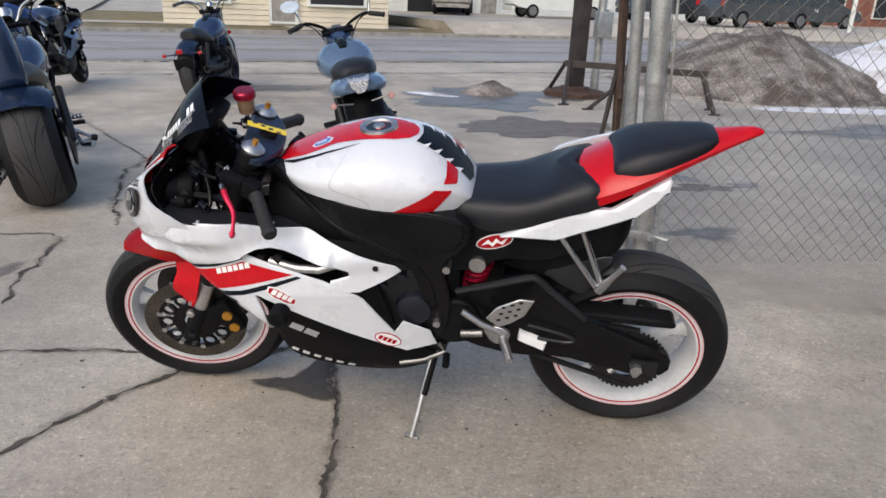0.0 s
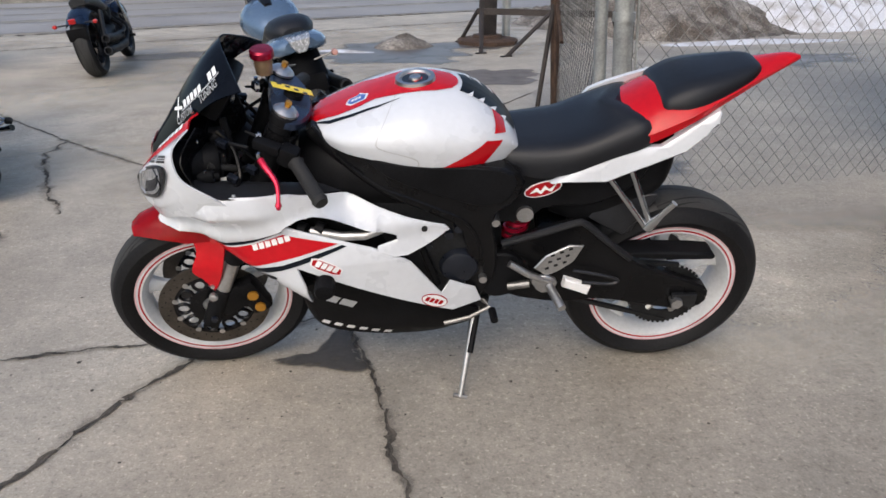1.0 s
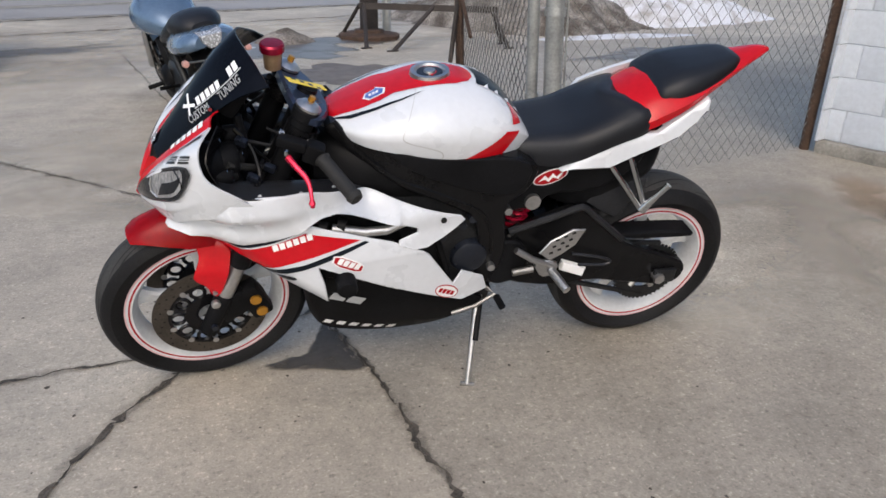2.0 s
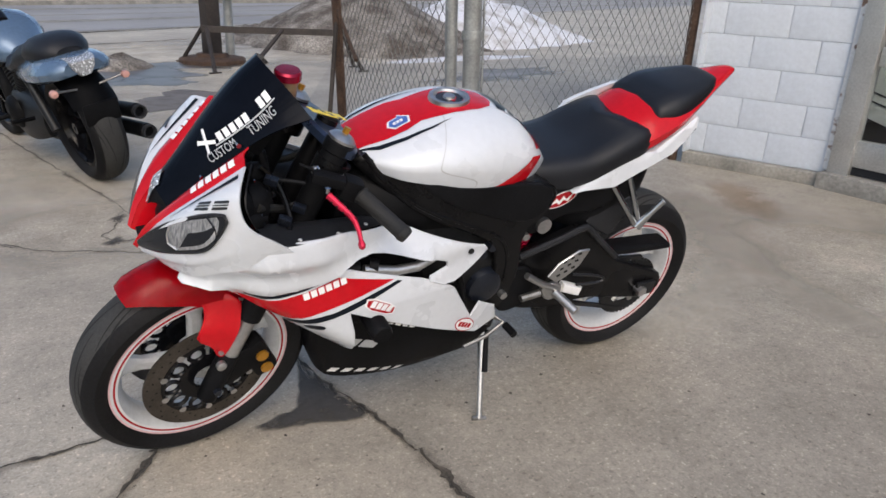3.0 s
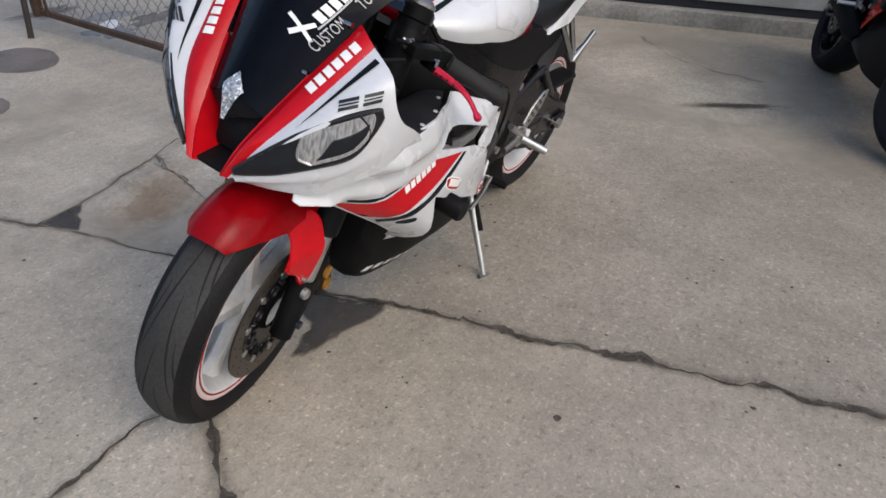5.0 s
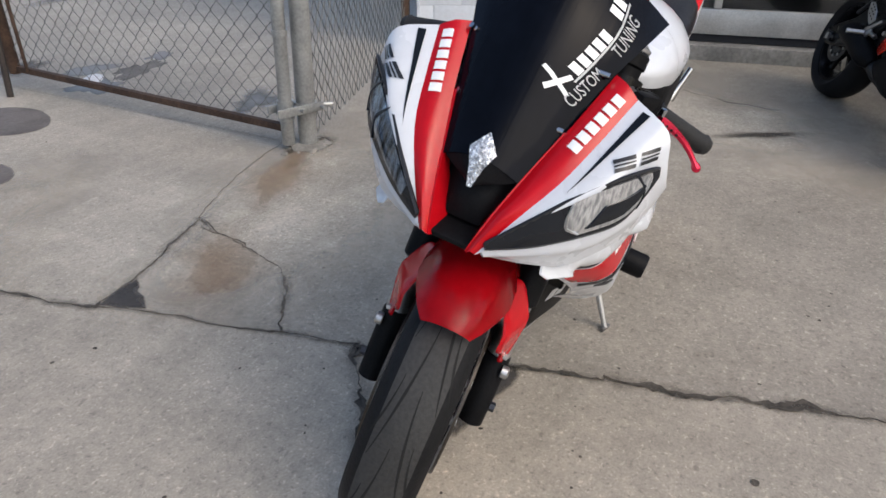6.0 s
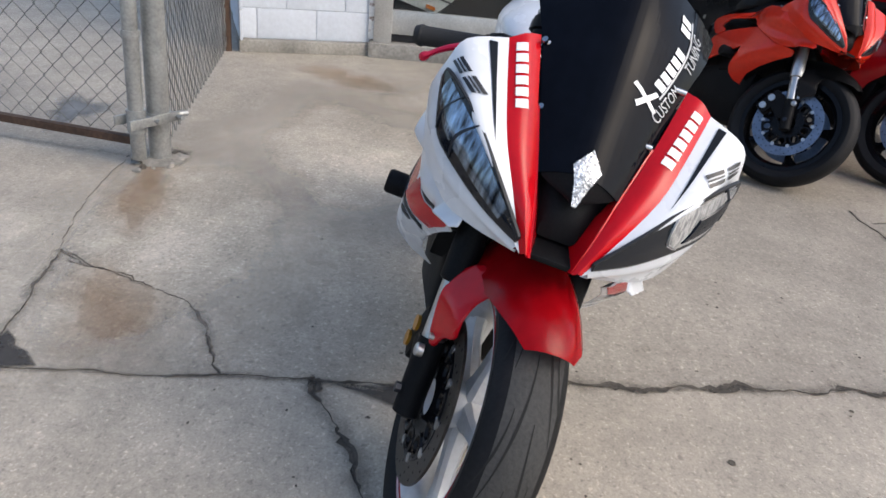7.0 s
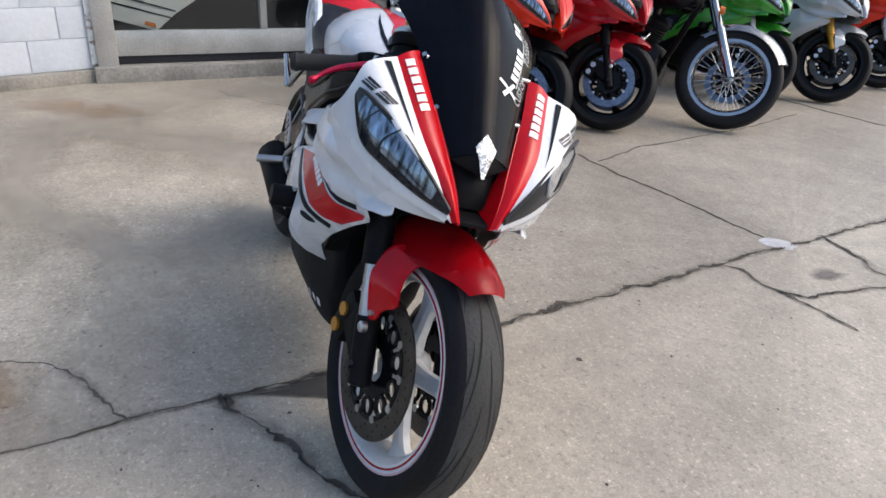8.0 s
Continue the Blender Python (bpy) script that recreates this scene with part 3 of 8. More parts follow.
patch("dirt_spot", (-0.27, 0.11), 0.10, 0.05, 85, DAMP_F, 0.0035, ragged=0.3, hard=0.6)
patch("pale_chip", (-2.08, 3.225), 0.050, 0.016, -10, PALE_F, 0.0075, ragged=0.5, hard=0.9)
patch("pale_chip", (-2.00, 3.33), 0.030, 0.010, 40, PALE_F, 0.0075, ragged=0.5, hard=0.9)
patch("rust_stain", (2.6, 2.9), 0.5, 0.2, 60, RUST_F, 0.003)
patch("damp_oval", (-0.03, 4.32), 0.165, 0.135, 60, DAMP_F, 0.003, ragged=0.12, hard=0.95)
patch("damp_oval", (-0.24, 4.205), 0.05, 0.012, 0, DAMP_F, 0.003, ragged=0.3, hard=0.9)
patch("damp_oval", (0.55, 4.86), 0.27, 0.18, 60, DAMP_F, 0.003, ragged=0.12, hard=0.95)
patch("puddle", (1.22, 4.98), 0.20, 0.15, 70, PUDDLE_F, 0.003, hard=0.9)
patch("puddle", (1.62, 5.05), 0.26, 0.10, 15, DAMP_F, 0.003, hard=0.9)
patch("puddle", (1.50, 5.32), 0.22, 0.09, -10, PUDDLE_F, 0.0035, hard=0.9)
patch("puddle", (1.98, 5.20), 0.13, 0.07, 30, PUDDLE_F, 0.0035, hard=0.9)
patch("puddle", (1.35, 5.75), 0.34, 0.13, 10, DAMP_F, 0.003)
patch("puddle", (0.45, 7.2), 0.78, 0.52, 20, DAMP_F, 0.003, hard=0.93)
patch("puddle", (-0.15, 9.3), 1.05, 0.75, 30, PUDDLE_F, 0.003, hard=0.9)
patch("puddle", (0.15, 8.55), 0.45, 0.32, 10, PUDDLE_F, 0.0035, hard=0.9)
patch("puddle", (0.95, 9.75), 0.55, 0.35, 0, PUDDLE_F, 0.0035, hard=0.9)
patch("puddle", (1.35, 3.95), 0.35, 0.14, 20, PUDDLE_F, 0.003)
patch("puddle", (4.5, 8.1), 1.2, 0.5, 20, PUDDLE_F, 0.003)
patch("puddle", (-2.9, 9.2), 1.4, 0.35, 25, PUDDLE_F, 0.003)
# dark streak painted for a row bike's shadow, not standing water
patch("puddle", (1.9, 1.35), 0.4, 0.06, -60, PUDDLE_F, 0.003, ragged=0.4, hard=0.5)


def mound(name, c, rx, ry, h, turn, material, seed, label, category, rough=0.25, n=40, sharp=60):
    """A heap with a lumpy surface that runs out flat at its rim."""
    bm = bmesh.new()
    vs = {}
    for i in range(n + 1):
        for j in range(n + 1):
            a, b = 2 * i / n - 1, 2 * j / n - 1
            r = math.hypot(a, b)
            q = noise.noise(Vector((a * 2.2 + seed, b * 2.2, seed))) + 0.5 * noise.noise(Vector((a * 6, b * 6, seed))) + 0.3 * noise.noise(Vector((a * 15, b * 15 + seed, 0)))
            top = max(0.0, 1 - (r * (1 + 0.25 * q)) ** 1.6)
            top *= min(1.0, 6 * (1 - max(abs(a), abs(b))))
            p = Vector((a * rx, b * ry, 0))
            p.rotate(Euler((0, 0, radians(turn))))
            vs[i, j] = bm.verts.new((c[0] + p.x, c[1] + p.y, h * top * (1 + rough * q) - 0.004))
    for i in range(n):
        for j in range(n):
            q = [vs[i, j], vs[i + 1, j], vs[i + 1, j + 1], vs[i, j + 1]]
            if max(v.co.z for v in q) > -0.003:
                bm.faces.new(q)
    return tagged(part(name, bm, material, None, "", sharp), label, category)


mound("snow_mound", (4.25, 12.2), 2.05, 2.2, 0.92, 20, DIRTY_SNOW, 3, "large heap of gritty brown ploughed snow", "snow pile", n=80)
mound("snow_bank", (7.0, 12.6), 2.6, 1.6, 0.85, 15, SNOW, 8, "melting white snow bank beside the dirty heap", "snow bank", n=50)
mound("snow_patch", (4.9, 9.75), 1.6, 0.22, 0.05, 8, SNOW, 5, "thin strip of old snow on the concrete", "snow")
mound("snow_patch", (0.0, 9.75), 0.42, 0.34, 0.17, 30, DIRTY_SNOW, 6, "melting grey snow heap beside a puddle", "snow")
mound("snow_patch", (-0.75, 9.35), 0.45, 0.13, 0.03, -20, SNOW, 9, "thin melting snow on wet concrete", "snow")
mound("snow_patch", (1.32, 5.12), 0.16, 0.07, 0.03, 40, SNOW, 11, "small lump of melting snow under the gate", "snow")
mound("ice_patch", (0.02, 0.09), 0.105, 0.075, 0.012, 62, SNOW, 14, "small patch of white ice on the concrete", "ice")

# ---- street ----
RD = Vector((1, 0.50, 0)).normalized()
RN = Vector((-RD.y, RD.x, 0))
R0 = Vector((0.27, 15.0, 0))


def along(s, d):
    p = R0 + s * RD + d * RN
    return (p.x, p.y)


def lane(name, d0, d1, material, z, label):
    ob = strip(name, [along(-160, d0), along(160, d0), along(160, d1), along(-160, d1)], material, None, z)
    return tagged(ob, label, name, kind="structure")


lane("road", 0.0, 7.6, ASPHALT, 0.008, "grey asphalt street with worn lanes")
for d, w in ((1.9, 0.55), (3.75, 0.16), (5.6, 0.5)):
    strip("lane_line", [along(-160, d), along(160, d), along(160, d + w), along(-160, d + w)], KERB, ground, 0.014)
bm = bmesh.new()
loft(bm, [[Vector((*along(s, d), z)) for d, z in ((7.6, 0.0), (7.6, 0.11), (7.85, 0.11), (7.85, 0.0))] for s in (-160, 160)])
tagged(part("kerb", bm, KERB, None), "pale concrete kerb of the street", "kerb", kind="structure")
lane("verge", 7.85, 20.0, GRASS, 0.10, "brown winter grass verge")
lane("pavement", 10.0, 11.4, CONCRETE, 0.115, "pale concrete pavement along the verge")
bm = bmesh.new()
loft(bm, [[Vector((*along(s + 0.1 * max(0, 12 - d), d), z)) for d, z in ((7.7, 0.03), (7.9, 0.16), (8.6, 0.45), (9.2, 0.47), (13.0, 0.45), (18.0, 0.32), (90.0, 0.32), (90.0, -0.2), (7.7, -0.2))] for s in (1.7, 100)])
tagged(part("driveway", bm, CONCRETE, None), "pale concrete driveway rising from the street", "driveway", kind="structure")
crack([along(-60, -2.2), along(-10, -2.2), along(0, -2.1), along(8, -2.15)], 0.10, 0.02, 0.005)
crack([along(-60, -0.3), along(-6, -0.3), along(6, -0.2), along(30, -0.3)], 0.14, 0.02, 0.009)

# ---- building beside the apron ----
CORNER, WEND = Vector((3.38, 2.88, 0.015)), Vector((3.02, 3.72, 0.015))
WD = (WEND - CORNER).normalized()
WIN = Vector((-WD.y, WD.x, 0)) if Vector((-WD.y, WD.x, 0)).x > 0 else Vector((WD.y, -WD.x, 0))
WL = (WEND - CORNER).length
WM = Matrix.Translation(CORNER) @ Matrix(((WD.x, WIN.x, 0), (WD.y, WIN.y, 0), (0, 0, 1))).to_4x4()
wall = part("wall_east", block((WL / 2, 0.11, 1.6), (WL, 0.20, 3.1)), MORTAR, None, m=WM)
tagged(wall, "white-painted concrete block wall with a grey plinth", "wall", kind="structure")
rows = []
for r in range(14):
    z0 = 0.075 + r * 0.203
    x = -(0.20 if r % 2 else 0.0)
    while x < WL:
        a, b = max(x, 0.0), min(x + 0.40, WL)
        if b - a > 0.04:
            rows.append((round(b - a - 0.004, 3), (a + b) / 2, z0 + 0.0975))
        x += 0.406
shared = {}
for w, x, z in rows:
    if w not in shared:
        ob = part("block", block((0, 0, 0), (w, 0.02, 0.199), bevel=0.003), BLOCK, wall)
        shared[w] = ob.data
    else:
        ob = new("block", shared[w])
        ob.parent = wall
    ob.location = (x, 0.013, z)
for r in range(14):
    for k in range(2):
        ob = new("block", shared[rows[0][0]])
        ob.parent = wall
        ob.matrix_basis = pose(WL + 0.004, 0.10 + 0.41 * k, 0.172 + r * 0.203, 0, 0, 90)
part("return_wall", block((WL - 0.1, 0.9, 1.6), (0.19, 1.6, 3.1)), BLOCK, wall)
part("plinth", block((WL / 2 - 0.01, 0.05, 0.024), (WL + 0.06, 0.22, 0.088), bevel=0.01), KERB, wall)

SD = Vector((0.14, -1.0, 0)).normalized()
SIN = Vector((-SD.y, SD.x, 0))
SM = Matrix.Translation(CORNER) @ Matrix(((SD.x, SIN.x, 0), (SD.y, SIN.y, 0), (0, 0, 1))).to_4x4()
shop = thing("storefront", "aluminium framed glass shopfront on a low concrete sill", "shopfront", kind="structure", m=SM)
FRONT = 8.6
part("sill", block((FRONT / 2 - 0.02, 0.04, 0.030), (FRONT, 0.30, 0.12), bevel=0.012), KERB, shop, "chipped grey concrete sill")
part("bottom_rail", block((FRONT / 2, 0.02, 0.230), (FRONT, 0.07, 0.165), bevel=0.005), ALU, shop, "dull aluminium bottom rail")
part("gasket", block((FRONT / 2, 0.03, 0.12), (FRONT, 0.06, 0.05)), DARK, shop)
part("top_rail", block((FRONT / 2, 0.02, 2.45), (FRONT, 0.07, 0.12), bevel=0.005), ALU, shop)
part("jamb", block((0.075, 0.0, 1.27), (0.13, 0.10, 2.4), bevel=0.006), ALU, shop, "aluminium door jamb")
part("door_rail", block((0.64, 0.015, 0.825), (0.99, 0.07, 0.115), bevel=0.005), ALU, shop, "aluminium middle rail")
part("corner_trim", block((-0.005, -0.006, 1.35), (0.045, 0.04, 2.5), bevel=0.004), RUST_TRIM, shop, "peeling white corner trim")
for x in (1.16, 2.5, 3.7, 4.9, 6.1, 7.3, 8.55):
    part("mullion", block((x, 0.02, 1.352), (0.05, 0.066, 2.07), bevel=0.004), ALU, shop)
xs = (0.07, 1.14, 1.18, 2.48, 2.52, 3.68, 3.72, 4.88, 4.92, 6.08, 6.12, 7.28, 7.32, 8.53)
for a, b in zip(xs[::2], xs[1::2]):
    pane = part("pane", block(((a + b) / 2, 0.02, 1.31), (b - a, 0.008, 2.15)), GLASS, shop, "clear door glass")
    pane.visible_shadow = False
part("header", block((FRONT / 2, 0.11, 2.85), (FRONT, 0.24, 0.7)), BLOCK, shop)
room = thing("showroom", "showroom interior behind the glass, its dimness put into near-black surfaces", "room", kind="structure", m=SM)
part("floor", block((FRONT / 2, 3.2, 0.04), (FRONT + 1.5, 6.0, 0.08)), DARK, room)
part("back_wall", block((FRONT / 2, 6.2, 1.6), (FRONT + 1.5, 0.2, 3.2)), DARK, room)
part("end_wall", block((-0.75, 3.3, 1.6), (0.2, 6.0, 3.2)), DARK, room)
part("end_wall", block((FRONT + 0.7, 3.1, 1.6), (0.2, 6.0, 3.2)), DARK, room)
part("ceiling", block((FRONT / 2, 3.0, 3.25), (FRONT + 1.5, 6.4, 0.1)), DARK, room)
# added solid behind the glass that draws a trailer's reflection in it
reflection_panel = thing("display_ramp", "added pale grooved panel standing in for a trailer reflected in the shop glass", "panel", m=SM @ Matrix.Translation((-0.10, 0, 0)))
lid = [(-0.45, 0.90), (0.30, 0.74), (1.00, 0.54), (0.72, 0.36), (0.57, 0.235), (-0.05, 0.42), (-0.45, 0.54)]
lid_ob = part("panel", plate(lid, 0.55, 0.05, 1, 0.4, 0), CAR_WHITE, reflection_panel)
for o in (0.10, 0.16):
    part("groove", plate([(-0.40, 0.535 + o), (0.72, 0.225 + o), (0.72, 0.213 + o), (-0.40, 0.523 + o)], 0.499, 0.004, 1, 0.6, 0), ENGINE_COVER, lid_ob)
part("marker", block((0.53, 0.492, 0.285), (0.075, 0.012, 0.028), (0, 16, 0)), AMBER, lid_ob)
for x in (-0.25, 0.60):
    part("stand", block((x, 0.62, 0.20), (0.05, 0.05, 0.26)), FRAME_BLACK, reflection_panel)

# ---- fence and gate ----


def chain_link(a, b, z0, z1, parent, pitch=0.090, r=0.0020, lean=(0, 0, 0)):
    """Woven wire mesh between two points: one zigzag wire beside the other; lean tilts its first edge."""
    lean = Vector(lean)
    a, b = Vector(a), Vector(b)
    d = (b - a).normalized()
    nrm = Vector((-d.y, d.x, 0))
    n, m = int((b - a).length / pitch), int((z1 - z0) / (pitch * 0.5))
    vs, fs = [], []
    for i in range(n + 1):
        for j in range(m + 1):
            x = i * pitch + (pitch * 0.52 if (j % 2) else -pitch * 0.02)
            p = a + d * min(x, (b - a).length) + nrm * (0.003 if j % 2 else -0.003)
            p.z = z0 + (z1 - z0) * j / m
            p += lean * p.z * (1 - min(x, (b - a).length) / (b - a).length)
            k = len(vs)
            vs += [p + d * r * 1.2, p + nrm * r * 1.2, p - d * r * 1.2, p - nrm * r * 1.2]
            if j:
                fs += [[k - 4 + q, k - 4 + (q + 1) % 4, k + (q + 1) % 4, k + q] for q in range(4)]
    # the mirrored wires close the diamonds
    for i in range(n + 1):
        for j in range(m + 1):
            x = i * pitch - (pitch * 0.48 if (j % 2) else -pitch * 0.02)
            p = a + d * min(max(x, 0), (b - a).length) + nrm * (-0.003 if j % 2 else 0.003)
            p.z = z0 + (z1 - z0) * j / m
            p += lean * p.z * (1 - min(max(x, 0), (b - a).length) / (b - a).length)
            k = len(vs)
            vs += [p + d * r * 1.2, p + nrm * r * 1.2, p - d * r * 1.2, p - nrm * r * 1.2]
            if j:
                fs += [[k - 4 + q, k - 4 + (q + 1) % 4, k + (q + 1) % 4, k + q] for q in range(4)]
    me = bpy.data.meshes.new("wire_mesh")
    me.from_pydata([tuple(v) for v in vs], [], fs)
    me.materials.append(WIRE)
    ob = new("wire_mesh", me)
    ob.parent = parent
    ob["kind"] = "stuff"
    return ob


POST = Vector((0.875, 3.315, 0))
LEAN = Vector((-0.072, -0.065, 0))


def up(p, z):
    """A place at height z on an upright of the leaning gate."""
    return p + LEAN * z + Vector((0, 0, z))


fence = thing("fence", "grey galvanised chain-link fence panel against the wall", "fence")
part("post", tube(bmesh.new(), [up(POST, z) for z in (-0.02, 2.1)], 0.043, 20), GALV, fence, "thick galvanised gate post")
part("cap", lathe(bmesh.new(), [(0.0, 0), (0.044, 0), (0.044, 0.03), (0.0, 0.05)], 16, closed=False), GALV, fence, m=Matrix.Translation(up(POST, 2.1)) @ pose(0, 0, 0, 90))
for z in (0.19, 0.93, 1.62):
    part("clamp", lathe(bmesh.new(), [(0.043, -0.02), (0.051, -0.02), (0.051, 0.02), (0.043, 0.02)], 20), GALV, fence, m=Matrix.Translation(up(POST, z)) @ pose(0, 0, 0, 90))
FEND = Vector((2.96, 3.80, 0))
part("end_post", tube(bmesh.new(), [FEND + Vector((0, 0, z)) for z in (0, 2.0)], 0.032, 14), RUST, fence, "rusty end post")
part("top_rail", tube(bmesh.new(), [up(POST, 1.95), FEND + Vector((0, 0, 1.95))], 0.02, 10), GALV, fence)
part("tension_bar", tube(bmesh.new(), [up(POST + Vector((0.07, 0.012, 0)), z) for z in (0.04, 1.93)], 0.006, 6), GALV, fence)
chain_link(POST + Vector((0.05, 0.01, 0)), FEND, 0.02, 1.95, fence, lean=LEAN)
part("footing", lathe(bmesh.new(), [(0.0, 0.0), (0.11, 0.0), (0.075, 0.014), (0.0, 0.016)], 18, closed=False), KERB, fence, m=Matrix.Translation(POST) @ pose(0, 0, 0, 90))

rnd_deb = random.Random(12)
for k in range(16):
    a, r = rnd_deb.uniform(0, 6.28), rnd_deb.uniform(0.06, 0.17)
    c = POST + Vector((r * math.cos(a), r * 0.8 * math.sin(a), 0.006))
    q = rnd_deb.uniform(0.010, 0.028)
    bm = bmesh.new()
    bmesh.ops.create_icosphere(bm, subdivisions=1, radius=q, matrix=Matrix.Translation(c) @ Matrix.Diagonal((1, rnd_deb.uniform(0.6, 1.2), 0.55, 1)))
    for v in bm.verts:
        v.co += Vector((rnd_deb.uniform(-1, 1), rnd_deb.uniform(-1, 1), rnd_deb.uniform(-1, 1))) * q * 0.25
    tagged(part("concrete_chip", bm, DIRT if k % 3 == 0 else KERB, None, "", 20), "loose broken concrete chip beside the gate post", "rubble", "rubble round the gate post")
patch("damp_stain", (0.92, 3.27), 0.14, 0.08, 20, STAIN_F, 0.0045, ragged=0.4, hard=0.6)

GA, GB = Vector((0.785, 3.360, 0)), Vector((1.05, 5.40, 0))
gate = thing("gate", "open chain-link gate in a rusty frame", "gate")
part("stile", tube(bmesh.new(), [up(GA, z) for z in (0.03, 1.98)], 0.029, 14), GALV, gate, "galvanised hinge stile")
HD = (POST - GA).normalized()
HN = Vector((-HD.y, HD.x, 0))
for z in (0.19, 1.62):
    mid = up((GA + POST) / 2, z)
    yaw = math.degrees(math.atan2(HD.y, HD.x))
    for o in (-0.046, 0.046):
        part("hinge_strap", block(mid + HN * o, (0.23, 0.012, 0.038), (0, 0, yaw), 0.003), GALV, gate)
    part("hinge_bolt", tube(bmesh.new(), [mid + HN * o for o in (-0.075, 0.075)], 0.010, 8), GALV, gate)
    part("bolt_nut", tube(bmesh.new(), [mid + HD * 0.10 + HN * o for o in (-0.085, 0.060)], 0.009, 8), GALV, gate)
    part("latch_arm", tube(bmesh.new(), [mid + HD * 0.05, mid + HD * 0.17 + Vector((0, -0.02, -0.01))], 0.012, 8), GALV, gate)
    part("collar", lathe(bmesh.new(), [(0.029, -0.045), (0.037, -0.045), (0.037, 0.045), (0.029, 0.045)], 16), GALV, gate, m=Matrix.Translation(up(GA, z)) @ pose(0, 0, 0, 90))
part("stile_band", lathe(bmesh.new(), [(0.029, -0.012), (0.034, -0.012), (0.034, 0.012), (0.029, 0.012)], 16), GALV, gate, m=Matrix.Translation(up(GA, 0.53)) @ pose(0, 0, 0, 90))
part("bottom_rail", tube(bmesh.new(), [up(GA, 0.105), GB + Vector((0, 0, 0.105))], 0.022, 4), RUST, gate, "rusty bottom angle")
part("top_rail", tube(bmesh.new(), [up(GA, 1.96), GB + Vector((0, 0, 1.96))], 0.02, 10), RUST, gate)
part("end_stile", tube(bmesh.new(), [up(GB, z) for z in (0.08, 1.98)], 0.034, 12), RUST, gate, "rusty end stile")
part("brace", tube(bmesh.new(), [GB + Vector((-0.05, -0.05, 1.0)), Vector((0.86, 5.24, 0.0))], 0.018, 8), DARK_STEEL, gate, "dark prop leg")
part("tension_bar", tube(bmesh.new(), [up(GB + Vector((-0.03, -0.14, 0)), z) for z in (0.1, 1.95)], 0.010, 8), RUST, gate)
part("corner_brace", tube(bmesh.new(), [up(GB, 0.95), up(GB + (GA - GB).normalized() * 0.45, 0.62)], 0.014, 8), RUST, gate)
chain_link(GA + Vector((0.01, 0.03, 0)), GB, 0.13, 1.95, gate, lean=LEAN)

# ---- steel post and trestle across the apron ----
beam_post = thing("steel_column", "dark rusty steel column on a round base plate", "column")
part("column", block((1.18, 10.05, 2.0), (0.20, 0.16, 4.0), (0, 0, 20), 0.01), DARK_STEEL, beam_post)
part("base_plate", lathe(bmesh.new(), [(0.0, 0.0), (0.43, 0.0), (0.43, 0.05), (0.40, 0.07), (0.22, 0.08), (0.20, 0.12), (0.0, 0.13)], 9, closed=False), RUST, beam_post, "chunky rusty base", m=Matrix.Translation((1.18, 10.05, 0.0)) @ pose(0, 0, 0, 90))
trestle = thing("trestle", "dark steel trestle with splayed legs", "trestle")
part("beam", tube(bmesh.new(), [(1.00, 9.75, 0.45), (2.68, 9.05, 0.45)], 0.055, 4), DARK_STEEL, trestle)
for top, foot in (((1.0, 9.75), (0.82, 10.25)), ((1.05, 9.7), (0.95, 9.0)), ((1.9, 9.35), (1.22, 8.70)), ((2.62, 9.08), (2.82, 9.20)), ((2.62, 9.08), (2.75, 8.75))):
    part("leg", tube(bmesh.new(), [(*top, 0.46), (*foot, 0.0)], 0.028, 6), DARK_STEEL, trestle)
    part("foot", block((*foot, 0.008), (0.14, 0.05, 0.016), (0, 0, 20)), DARK_STEEL, trestle)
mast = thing("utility_mast", "grey steel mast with a small meter box", "mast")
part("pole", tube(bmesh.new(), [(1.48, 10.3, 0), (1.48, 10.3, 4.0)], 0.06, 12), GALV, mast)
part("meter_box", block((1.50, 10.18, 0.95), (0.22, 0.14, 0.34), (0, 0, 20), 0.01), GALV, mast)

